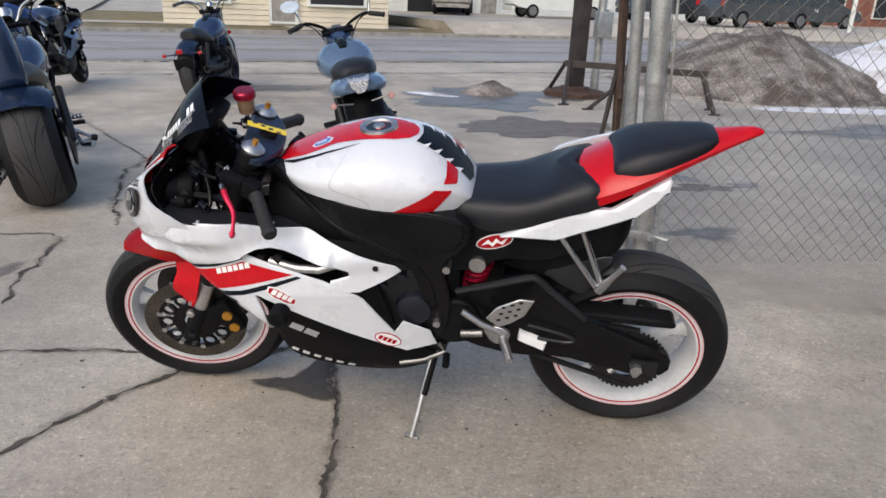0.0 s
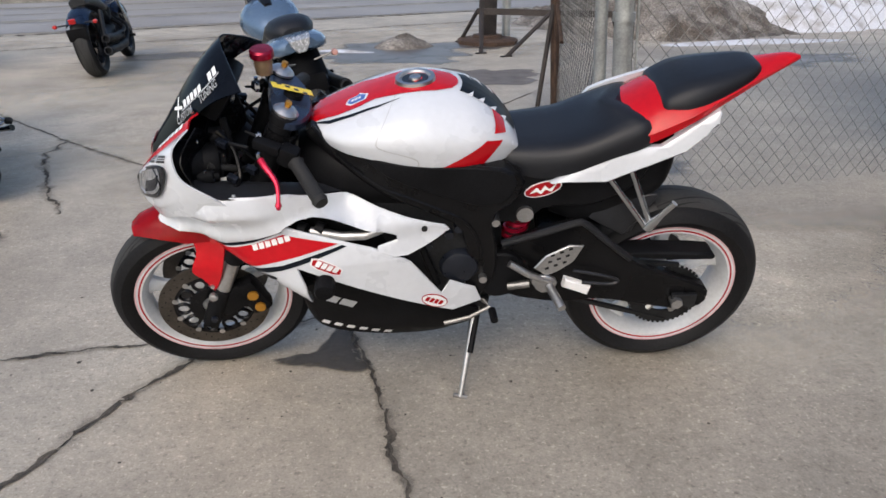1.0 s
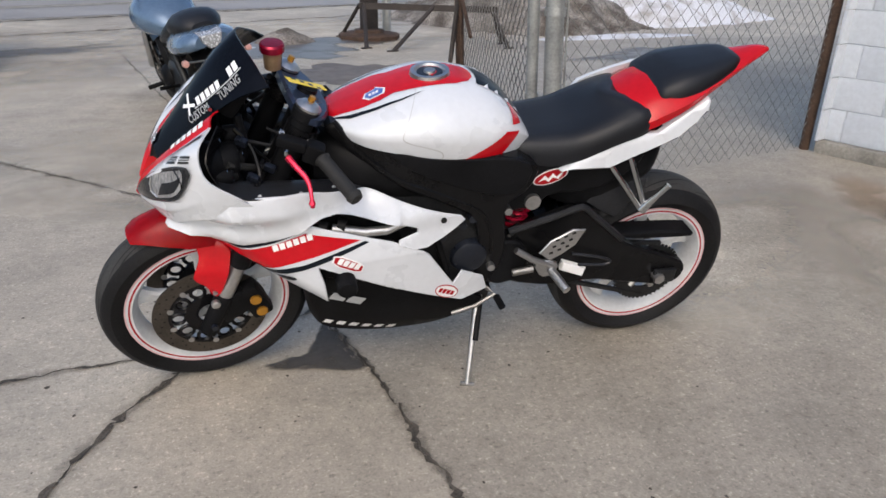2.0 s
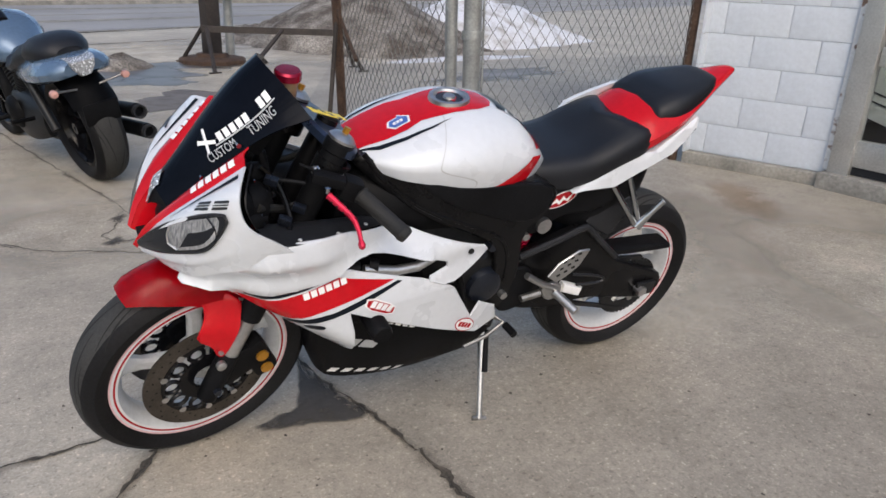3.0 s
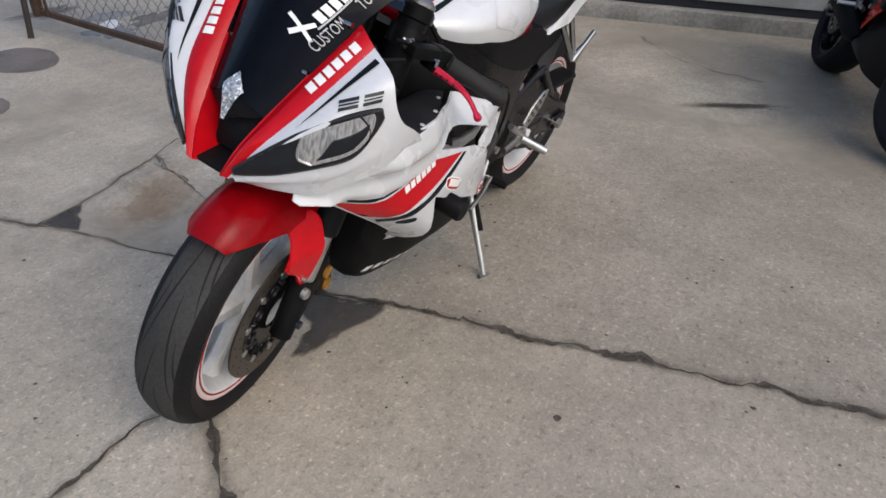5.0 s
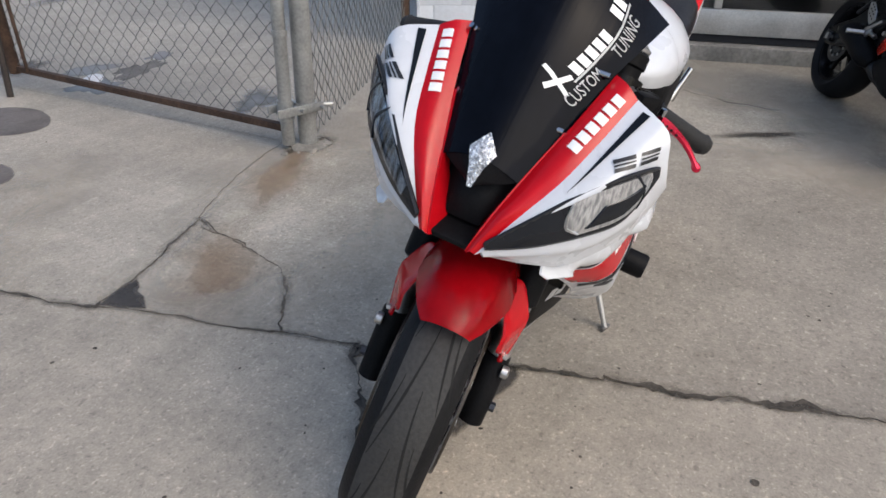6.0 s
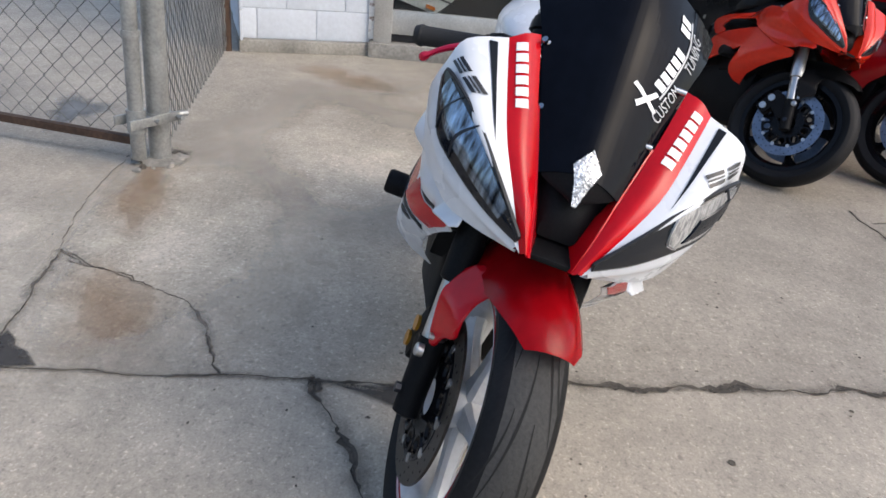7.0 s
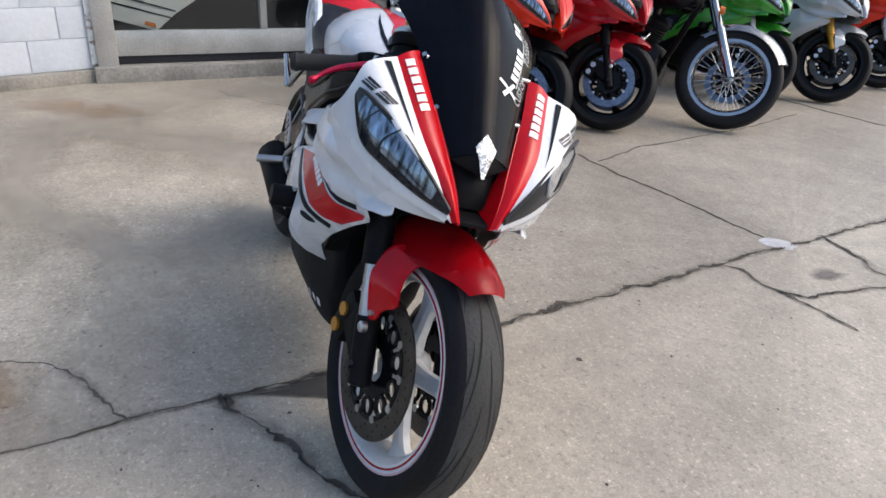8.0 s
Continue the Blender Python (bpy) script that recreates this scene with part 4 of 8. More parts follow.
# ---- houses and vehicles across the street ----


def siding_house(name, a, b, h, openings, label, material=SIDING, depth=7.0):
    a, b = Vector((*a, 0)), Vector((*b, 0))
    d = (b - a).normalized()
    m = Matrix.Translation(a) @ Matrix(((d.x, -d.y, 0), (d.y, d.x, 0), (0, 0, 1))).to_4x4()
    w = (b - a).length
    house = thing(name, label, "house", m=m)
    part("wall", block((w / 2, depth / 2 + 0.06, h / 2), (w, depth, h)), material, house)
    z, n = 0.1, 0
    board = None
    while z < h and n < 40:
        if board is None:
            ob = part("siding_board", block((w / 2, 0.03, 0.075), (w, 0.06, 0.15), (-8, 0, 0)), material, house)
            board = ob.data
        else:
            ob = new("siding_board", board)
            ob.parent = house
        ob.location = (0, 0, z)
        z += 0.16
        n += 1
    part("plinth", block((w / 2, 0.02, 0.06), (w, 0.16, 0.12)), KERB, house)
    bm = bmesh.new()
    loft(bm, [[Vector((x, -0.45, h)), Vector((x, depth / 2, h + 1.9)), Vector((x, depth + 0.4, h)), Vector((x, depth + 0.4, h - 0.1)), Vector((x, -0.45, h - 0.1))] for x in (-0.4, w + 0.4)])
    part("roof", bm, ASPHALT, house)
    for kind, x0, x1, z0, z1 in openings:
        o = part(kind, block(((x0 + x1) / 2, -0.03, (z0 + z1) / 2), (x1 - x0, 0.10, z1 - z0)), KERB if kind == "door" else DARK, house)
        part("frame_board", block(((x0 + x1) / 2, -0.05, z1 + 0.04), (x1 - x0 + 0.2, 0.12, 0.09)), CAR_WHITE, o)
        part("frame_board", block(((x0 + x1) / 2, -0.05, z0 - 0.03), (x1 - x0 + 0.2, 0.14, 0.07)), CAR_WHITE, o)
        for x in (x0 - 0.05, x1 + 0.05):
            part("frame_board", block((x, -0.05, (z0 + z1) / 2), (0.09, 0.12, z1 - z0)), CAR_WHITE, o)
    return house


tagged(strip("parking_lot", [along(-120, 13.5), along(-9, 13.5), along(-9, 60), along(-120, 60)], CONCRETE, None, 0.125), "pale concrete lot beyond the verge", "lot", kind="structure")
strip("garden_path", [along(-2.9, 7.85), along(-1.2, 7.85), along(-1.9, 11.0), along(-2.9, 11.0)], CONCRETE, ground, 0.13)

siding_house("house", (-10.05, 21.44), (-3.61, 24.0), 2.9, (("window", 0.6, 1.9, 0.80, 2.0), ("door", 3.2, 3.9, 0.25, 2.3), ("window", 4.4, 6.1, 0.80, 2.0)), "cream lap-sided house with dark windows")
siding_house("garage", along(-2.0, 25), along(30, 25), 3.4, (("window", 8.5, 12.4, 0.30, 3.0), ("door", 12.9, 13.9, 0.30, 2.6)), "pale garage building with open bays", CAR_WHITE)
siding_house("brick_building", along(31, 23), along(70, 23), 4.5, (("window", 3, 6, 0.9, 2.4), ("window", 9, 12, 0.9, 2.4)), "red brick building far across the street", BRICK)


def car(name, label, category, prof, glass, length, paint, m, width=1.8):
    """A vehicle from its side outline: body, windows, four wheels, bumpers and lamps. Front towards -x."""
    v = thing(name, label, category, m=m)
    bm = bmesh.new()
    outline = rounded([(*p, 0) for p in prof], 2)
    rows = []
    for y, s in ((-0.5, 0.94), (-0.47, 1.0), (0.47, 1.0), (0.5, 0.94)):
        rows.append([Vector((p.x * (0.985 if s < 1 else 1), y * width * (1 - 0.10 * max(0, (p.y - 0.9))), 0.25 + (p.y - 0.25) * (0.98 if s < 1 else 1))) for p in outline])
    part("body", loft(bm, rows), paint, v)
    for side in (-1, 1):
        for g in glass:
            part("side_window", plate(g, lambda x, z: 0.5 * width * (1 - 0.10 * max(0, z - 0.9)) + 0.004, 0.02, side, 0.4, 1), CAR_GLASS, v)
        for x in (-0.31 * length, 0.30 * length):
            w = part("wheel", lathe(bmesh.new(), [(0.0, -0.095), (0.20, -0.105), (0.225, -0.07), (0.225, 0.07), (0.20, 0.105), (0.0, 0.095)], 20, (x, side * (width / 2 - 0.09), 0.33), closed=False), ALLOY, v)
            part("tyre", lathe(bmesh.new(), [(0.22, -0.10), (0.31, -0.11), (0.335, -0.07), (0.335, 0.07), (0.31, 0.11), (0.22, 0.10)], 24, (x, side * (width / 2 - 0.09), 0.33)), RUBBER, w)
        part("headlight", block((-length * 0.485, side * width * 0.36, 0.72), (0.12, 0.35, 0.16), bevel=0.03), CLEAR, v)
        part("tail_light", block((length * 0.485, side * width * 0.42, 0.85), (0.10, 0.2, 0.3), bevel=0.03), RED_LENS, v)
    part("bumper", block((-length * 0.487, 0, 0.45), (0.16, width * 0.9, 0.2), bevel=0.05), paint, v)
    part("bumper", block((length * 0.487, 0, 0.45), (0.16, width * 0.9, 0.2), bevel=0.05), paint, v)
    return v


VAN = [(-2.5, 0.28), (-2.5, 0.62), (-2.2, 0.82), (-1.5, 0.92), (-0.7, 1.34), (0.2, 1.43), (2.2, 1.40), (2.48, 0.92), (2.5, 0.28)]
VGL = [[(-1.2, 0.93), (-0.6, 1.27), (-0.2, 1.31), (-0.2, 0.93)], [(-0.1, 0.93), (-0.1, 1.32), (0.9, 1.32), (0.9, 0.93)], [(1.0, 0.93), (1.0, 1.32), (2.0, 1.29), (2.25, 0.94)]]
TRUCK = [(-2.7, 0.4), (-2.7, 1.0), (-1.4, 1.15), (-0.8, 1.75), (0.5, 1.78), (0.7, 1.15), (2.7, 1.15), (2.7, 0.4)]
TGL = [[(-1.2, 1.18), (-0.7, 1.65), (-0.2, 1.66), (-0.2, 1.18)], [(-0.1, 1.18), (-0.1, 1.66), (0.4, 1.66), (0.55, 1.18)]]


def parked(x, y, z, turn=0.0):
    return pose(x, y, z, 0, 0, math.degrees(math.atan2(RD.y, RD.x)) + turn)


car("minivan", "dark grey minivan parked across the street", "van", VAN, VGL, 5.0, VAN_GREY, parked(10.70, 31.77, 0.47, 178))
car("pickup_truck", "dark pickup truck parked across the street", "truck", TRUCK, TGL, 5.4, VAN_GREY, parked(7.9, 33.9, 0.46, 0))
car("parked_car", "dark car parked behind the minivan", "car", VAN, VGL, 5.0, VAN_GREY, parked(14.6, 36.4, 0.45, 178))
car("service_truck", "pale box-sided pickup parked on the far driveway", "truck", TRUCK, TGL, 5.4, CAR_WHITE, parked(2.9, 38.6, 0.325, 172))
car("old_truck", "worn grey pickup standing at a garage bay", "truck", TRUCK, TGL, 5.4, KERB, parked(-2.6, 38.5, 0.325, 70))
sign = thing("sign_post", "white sign post beside the parked cars", "post")
part("pole", tube(bmesh.new(), [Vector((14.15, 30.82, z)) for z in (0.45, 3.4)], 0.09, 10), CAR_WHITE, sign)

# ---- motorcycles ----
AX = Vector((math.sin(radians(24)), 0, math.cos(radians(24))))
PIV = Vector((-0.807, 0, 0))


def steered(deg, axis=AX, piv=PIV):
    return Matrix.Translation(piv) @ Matrix.Rotation(radians(deg), 4, axis) @ Matrix.Translation(-piv)


def resample(pts, n):
    ds = [0.0]
    for a, b in zip(pts, pts[1:]):
        ds.append(ds[-1] + (b - a).length)
    out, i = [], 0
    for k in range(n):
        t = ds[-1] * k / (n - 1)
        while i < len(ds) - 2 and ds[i + 1] < t:
            i += 1
        f = (t - ds[i]) / max(ds[i + 1] - ds[i], 1e-9)
        out.append(pts[i].lerp(pts[i + 1], min(f, 1)))
    return out


def grid(ctrl, n=14, k=4, side=-1):
    """A smooth net through control lines; side 1 mirrors it to the machine's other flank."""
    rows = [resample(spline(c, 8), n) for c in ctrl]
    cols = [spline([r[i] for r in rows], k) if len(rows) > 2 else spline([r[i] for r in rows], k) for i in range(n)]
    net = [[cols[i][j] for i in range(n)] for j in range(len(cols[0]))]
    if side > 0:
        net = [[Vector((p.x, -p.y, p.z)) for p in r] for r in net]
    return net


def skin(ctrl, thick=0.004, n=14, k=4, side=-1, lift=0.0):
    """A curved sheet with thickness over control lines."""
    net = grid(ctrl, n, k, side)
    bm = bmesh.new()
    loft(bm, net, ring=False)
    bmesh.ops.recalc_face_normals(bm, faces=bm.faces[:])
    bm.normal_update()
    mid = bm.faces[:][len(bm.faces) // 2]
    c = mid.calc_center_median()
    if mid.normal.dot(c - Vector((-0.5, 0, 0.7))) < 0:
        bmesh.ops.reverse_faces(bm, faces=bm.faces[:])
        bm.normal_update()
    front = {v: v.co + v.normal * lift for v in bm.verts}
    back = {v: v.co + v.normal * (lift - thick) for v in bm.verts}
    out = bmesh.new()
    fa, ba = {v: out.verts.new(c) for v, c in front.items()}, {v: out.verts.new(c) for v, c in back.items()}
    for f in bm.faces:
        out.faces.new([fa[v] for v in f.verts])
        out.faces.new([ba[v] for v in reversed(f.verts)])
    for e in bm.edges:
        if len(e.link_faces) == 1:
            a, b = e.verts
            out.faces.new((fa[a], fa[b], ba[b], ba[a]))
    bm.free()
    return out


def hull(secs, shape, k=4):
    """A solid along x. secs: (x, half width, top, bottom ...) rows, smoothed; shape gives the half ring of a row."""
    sm = spline([Vector(s) for s in secs], k) if len(secs[0]) <= 4 else None
    if sm is None:
        a = spline([Vector(s[:3]) for s in secs], k)
        b = spline([Vector((s[0], *s[3:])) if len(s) == 5 else Vector((s[0], s[3], 0)) for s in secs], k)
        sm = [(*p, *q[1:]) for p, q in zip(a, b)]
    rows = []
    for s in sm:
        half = shape(*s)
        ring = [Vector((s[0], -y, z)) for y, z in half] + [Vector((s[0], y, z)) for y, z in reversed(half) if y > 1e-6]
        rows.append(ring)
    m = min(len(r) for r in rows)
    return loft(bmesh.new(), [r[:m] for r in rows])


def tyre_profile(R, hw, rb):
    h = R - rb
    out = [(rb, -hw * 0.70), (rb + 0.22 * h, -hw * 0.93)]
    for k in range(-8, 9):
        t = k / 8
        out.append((R - hw * 0.66 * (1 - math.sqrt(max(0.0, 1 - (t * 0.985) ** 2))), hw * t))
    return out + [(rb + 0.22 * h, hw * 0.93), (rb, hw * 0.70)]


def tyre_at(R, hw, c, a, y, off=0.0008):
    r = R - hw * 0.66 * (1 - math.sqrt(max(0.0, 1 - (y / hw * 0.985) ** 2))) + off
    return Vector((c[0] + r * math.cos(a), c[1] + y, c[2] + r * math.sin(a)))


def wheel(parent, name, c, R, hw, rb, m, rim_mat, stripe=None, spokes=5, discs=(), disc_r=0.155, grooves=0, wire=False, disc_mat=STEEL):
    cx, cy, cz = c
    bm = bmesh.new()
    b = hw * 0.74
    lathe(bm, [(rb + 0.002, -b), (rb - 0.018, -b), (rb - 0.024, -b * 0.8), (rb - 0.036, -b * 0.35), (rb - 0.036, b * 0.35), (rb - 0.024, b * 0.8), (rb - 0.018, b), (rb + 0.002, b), (rb - 0.008, 0)], 56, c)
    rim = part(name, bm, rim_mat, parent, m=m)
    part("hub", lathe(bmesh.new(), [(0.012, -b), (0.034, -b), (0.042, -b * 0.5), (0.042, b * 0.5), (0.034, b), (0.012, b)], 24, c), rim_mat, rim)
    if wire:
        for i in range(36):
            a = 2 * math.pi * i / 36
            a2 = a + (0.5 if i % 2 else -0.5)
            y = b * 0.7 * (1 if (i // 2) % 2 else -1)
            part("spoke", tube(bmesh.new(), [(cx + 0.036 * math.cos(a2), cy + y, cz + 0.036 * math.sin(a2)), (cx + (rb - 0.02) * math.cos(a), cy, cz + (rb - 0.02) * math.sin(a))], 0.0025, 5), CHROME, rim)
    else:
        for i in range(spokes):
            a = 2 * math.pi * i / spokes + 0.35
            u, w = Vector((math.cos(a), 0, math.sin(a))), Vector((-math.sin(a), 0, math.cos(a)))
            rows = []
            for r, wd, th in ((0.034, 0.030, 0.020), (0.08, 0.019, 0.016), (0.14, 0.017, 0.014), (rb - 0.05, 0.024, 0.016), (rb - 0.030, 0.040, 0.020)):
                o = Vector(c) + r * u
                rows.append([o + w * (wd * x) + Vector((0, th * y, 0)) for x, y in ((-1, -0.5), (-0.6, -1), (0.6, -1), (1, -0.5), (1, 0.5), (0.6, 1), (-0.6, 1), (-1, 0.5))])
            part("spoke", loft(bmesh.new(), rows), rim_mat, rim)
    if stripe:
        for s in (-1, 1):
            part("rim_stripe", lathe(bmesh.new(), [(rb - 0.0125, s * (b + 0.0012)), (rb - 0.0080, s * (b + 0.0012)), (rb - 0.0080, s * b * 0.99), (rb - 0.0125, s * b * 0.99)], 56, c), CRIMSON, rim, "thin red rim stripe")
            part("rim_stripe", lathe(bmesh.new(), [(rb - 0.0015, s * (b + 0.0012)), (rb + 0.0025, s * (b + 0.0012)), (rb + 0.0025, s * b * 0.99), (rb - 0.0015, s * b * 0.99)], 56, c), PINK, rim)
    tyre = part("tyre", lathe(bmesh.new(), tyre_profile(R, hw, rb), 72, c, closed=True), RUBBER, rim, "black rubber tyre")
    if grooves:
        bm = bmesh.new()
        n = 40
        for s, o in ((1, 0.0), (-1, 0.5)):
            for i in range(grooves):
                a0 = 2 * math.pi * (i + o) / grooves
                for y0, y1, ln, w0 in ((0.10, 0.62, 0.80, 0.0024), (0.45, 0.86, 0.46, 0.0020)):
                    prev = None
                    for k in range(13):
                        t = k / 12
                        a = a0 + ln * t + (0.3 if y0 > 0.2 else 0)
                        y = s * hw * (y0 + (y1 - y0) * (t ** 1.5))
                        w = w0 * max(1.0, hw / 0.07) * (1 - 0.75 * abs(2 * t - 1))
                        q = [bm.verts.new(tyre_at(R, hw, c, a, y + e)) for e in (-w, w)]
                        if prev:
                            bm.faces.new((prev[0], prev[1], q[1], q[0]))
                        prev = q
        part("tread_groove", bm, GROOVE, tyre)
        part("tread_band", lathe(bmesh.new(), [(tyre_at(R, hw, (0, 0, 0), 0, hw * t).x - 0.0004, hw * t) for t in (-0.66, -0.55, -0.4, -0.2, 0, 0.2, 0.4, 0.55, 0.66)], 72, c, closed=False), TREAD, tyre, "scrubbed grey tread")
    for y in discs:
        s = 1 if y > 0 else -1
        d = part("brake_disc", lathe(bmesh.new(), [(disc_r * 0.72, y - 0.0025), (disc_r, y - 0.0025), (disc_r, y + 0.0025), (disc_r * 0.72, y + 0.0025)], 56, c), disc_mat, rim, "drilled steel brake disc")
        part("carrier", lathe(bmesh.new(), [(0.035, y - 0.003), (0.070, y - 0.004), (0.070, y + 0.003), (0.035, y + 0.003)], 32, c), GLOSS_BLACK, d)
        for i in range(10):
            a = 2 * math.pi * i / 10
            u, w = Vector((math.cos(a), 0, math.sin(a))), Vector((-math.sin(a), 0, math.cos(a)))
            mid = Vector(c) + Vector((0, y, 0)) + u * (0.070 + disc_r * 0.68) / 2
            loop = [mid + u * (disc_r * 0.34 - 0.035 + 0.002) * math.cos(q) + w * 0.0185 * math.sin(q) for q in [k * math.pi / 6 for k in range(13)]]
            part("carrier_arm", tube(bmesh.new(), loop, 0.0055, 6), GLOSS_BLACK, d)
        part("carrier_ring", lathe(bmesh.new(), [(disc_r * 0.675, y - 0.004), (disc_r * 0.735, y - 0.004), (disc_r * 0.735, y + 0.004), (disc_r * 0.675, y + 0.004)], 40, c), GLOSS_BLACK, d, "black disc carrier")
        for i in range(10):
            a = 2 * math.pi * (i + 0.5) / 10
            part("bobbin", tube(bmesh.new(), [(cx + disc_r * 0.71 * math.cos(a), cy + y - 0.005, cz + disc_r * 0.71 * math.sin(a)), (cx + disc_r * 0.71 * math.cos(a), cy + y + 0.005, cz + disc_r * 0.71 * math.sin(a))], 0.0085, 10), SILVER, d)
        for i in range(48):
            a = 2 * math.pi * i / 48
            r = disc_r * (0.80, 0.87, 0.94)[i % 3]
            p = Vector((cx + r * math.cos(a), cy + y + s * 0.0029, cz + r * math.sin(a)))
            bm = bmesh.new()
            bm.faces.new([bm.verts.new(p + 0.0030 * Vector((math.cos(k * 1.047), 0, math.sin(k * 1.047)))) for k in range(6)])
            part("drill_hole", bm, GROOVE, d)
    return rim


def fair(x, z):
    """Half width of the flank fairing at a place along and up the machine."""
    k = 0.62 if x < -0.38 else 0.40
    d = max(-0.02, z - 0.574 + 0.833 * (x + 0.636))
    tuck = (0.05 + 0.17 * (x + 0.636)) * max(0.0, 1 - d / 0.09) ** 2 * min(1.0, max(0.0, (x + 0.70) / 0.06)) * min(1.0, max(0.0, (-0.25 - x) / 0.10))
    return 0.24 - k * (x + 0.38) ** 2 - 0.25 * max(0.0, z - 0.55) - tuck


def ease(t):
    t = min(1.0, max(0.0, t))
    return t * t * (3 - 2 * t)


def ring_round(w, top, bot, crown=0.5):
    h = top - bot
    return [(0, top), (w * 0.35, top - 0.03 * h), (w * 0.65, top - 0.12 * h), (w * 0.88, top - 0.32 * h), (w, top - 0.62 * h), (w * 0.96, bot + 0.12 * h), (w * 0.84, bot), (0, bot)]


def sport_bike(name, label, m, steer=10.0, paint=WHITE, accent=RED, trim=STRIPE, wheels=WHEEL_WHITE, hero=False, group="", disc_mat=STEEL, fork=SILVER, fender=None):
    bike = thing(name, label, "motorcycle", group, m=m)
    S = steered(steer)
    fender = fender or accent
    FC, RC = Vector((-0.705, 0, 0.290)), Vector((0.628, 0, 0.302))
    wheel(bike, "front_wheel", FC, 0.287, 0.061, 0.219, S, wheels, accent if hero else None, 5, (-0.072, 0.072), 0.155, 9 if hero else 0, disc_mat=disc_mat)
    wheel(bike, "rear_wheel", RC, 0.296, 0.088, 0.217, I4, wheels, accent if hero else None, 5, (0.078,), 0.11, 9 if hero else 0)

    # front end, which turns with the bars
    for s in (-1, 1):
        y = s * 0.103
        foot = FC + Vector((0, y, 0))
        fk = part("fork_leg", tube(bmesh.new(), [foot + AX * t for t in (0.05, 0.23)], 0.0215, 16), fork, bike, "silver fork tube", m=S)
        part("fork_sleeve", tube(bmesh.new(), [foot + AX * t for t in (0.205, 0.21, 0.66, 0.665)], [0.024, 0.029, 0.029, 0.024], 16), MATT_BLACK if hero else fork, fk)
        bm = tube(bmesh.new(), [foot + AX * t for t in (-0.045, -0.04, 0.03, 0.10)], [0.016, 0.0245, 0.026, 0.025], 14)
        box(bm, foot + Vector((0.058, 0, 0.045)), (0.10, 0.030, 0.080), (0, -28, 0), 0.012)
        part("axle_clamp", bm, MATT_BLACK, fk, "black axle clamp")
        part("pinch_bolt", tube(bmesh.new(), [foot + Vector((0.012, s * 0.016, 0.080)), foot + Vector((0.012, s * 0.027, 0.080)), foot + Vector((0.012, s * 0.030, 0.080))], [0.012, 0.012, 0.008], 12), SILVER, fk, "bright pinch bolt")
        part("axle_nut", tube(bmesh.new(), [foot + Vector((0.0, s * 0.024, 0.0)), foot + Vector((0.0, s * 0.034, 0.0))], 0.0095, 6), ENGINE_COVER, fk)
        part("fork_cap", lathe(bmesh.new(), [(0.0, 0.0), (0.030, 0.0), (0.031, 0.006), (0.022, 0.014), (0.013, 0.018), (0.0, 0.018)], 20, closed=False), SILVER, fk, m=Matrix.Translation(foot + AX * 0.685) @ pose(0, 0, 0, 0, 24, 0) @ pose(0, 0, 0, 90))
        part("adjuster", tube(bmesh.new(), [foot + AX * 0.70, foot + AX * 0.716], 0.008, 6), GOLD, fk)
        cal = block(foot + Vector((0.115, -s * 0.010, 0.045)), (0.062, 0.050, 0.120), (0, -24, 0), 0.014)
        cal = part("brake_caliper", cal, MATT_BLACK, bike, "black four-piston caliper", m=S)
        for dz in (0.015, 0.062):
            part("piston_cap", tube(bmesh.new(), [foot + Vector((0.123 - dz * 0.3 + 0.012, s * 0.008, dz)), foot + Vector((0.123 - dz * 0.3 + 0.012, s * 0.021, dz))], 0.0155, 14), GOLD if hero else SILVER, cal, "gold piston cap" if hero else "")
        # fork guard of the mudguard
        out = rounded([(*p, 0) for p in ((-0.736, 0.548), (-0.660, 0.550), (-0.634, 0.528), (-0.640, 0.500), (-0.668, 0.412), (-0.684, 0.384), (-0.697, 0.388), (-0.706, 0.418), (-0.738, 0.440), (-0.732, 0.466), (-0.714, 0.500), (-0.716, 0.526))], 1)
        part("fork_guard", plate(out, lambda x, z: min(0.128, 0.096 + 0.34 * (x + 0.74)) - 0.55 * max(0, z - 0.47), 0.007, s, 0.015, 0), fender, bike, "painted fork guard", m=S)
        part("guard_screw", tube(bmesh.new(), [(-0.690, s * 0.108, 0.402), (-0.690, s * 0.119, 0.402)], 0.006, 8), SILVER, bike, m=S)
    rows = []
    for k in range(17):
        a = radians(122 - 69 * k / 16)
        u = Vector((math.cos(a), 0, math.sin(a)))
        w = (0.040, 0.055, 0.064, 0.071, 0.076, 0.080, 0.083)[min(k, 6)]
        drop = (0.014, 0.026, 0.038, 0.050, 0.060, 0.069, 0.078)[min(k, 6)]
        row = []
        for j in range(11):
            t = j / 5 - 1
            row.append(FC + u * (0.326 - (0.006 if k == 0 else 0) - drop * abs(t) ** 2.6) + Vector((0, w * t, 0)))
        rows.append(row)
    bm = bmesh.new()
    loft(bm, rows, ring=False)
    bmesh.ops.solidify(bm, geom=bm.faces[:], thickness=0.004)
    part("front_mudguard", bm, fender, bike, "glossy painted front mudguard", m=S)
    tri = plate([(-0.46, -0.13), (-0.40, -0.14), (-0.355, -0.06), (-0.355, 0.06), (-0.40, 0.14), (-0.46, 0.13)], 0.0, 0.022, 1, 0.2, 2)
    tri_m = S @ Matrix.Translation((-0.41, 0, 0.905)) @ pose(0, 0, 0, 0, 24, 0) @ pose(0, 0, 0, 90) @ Matrix.Translation((0.41, 0, 0))
    part("top_clamp", tri, BLUE_PLATE, bike, "dark blue fork clamp", m=tri_m)
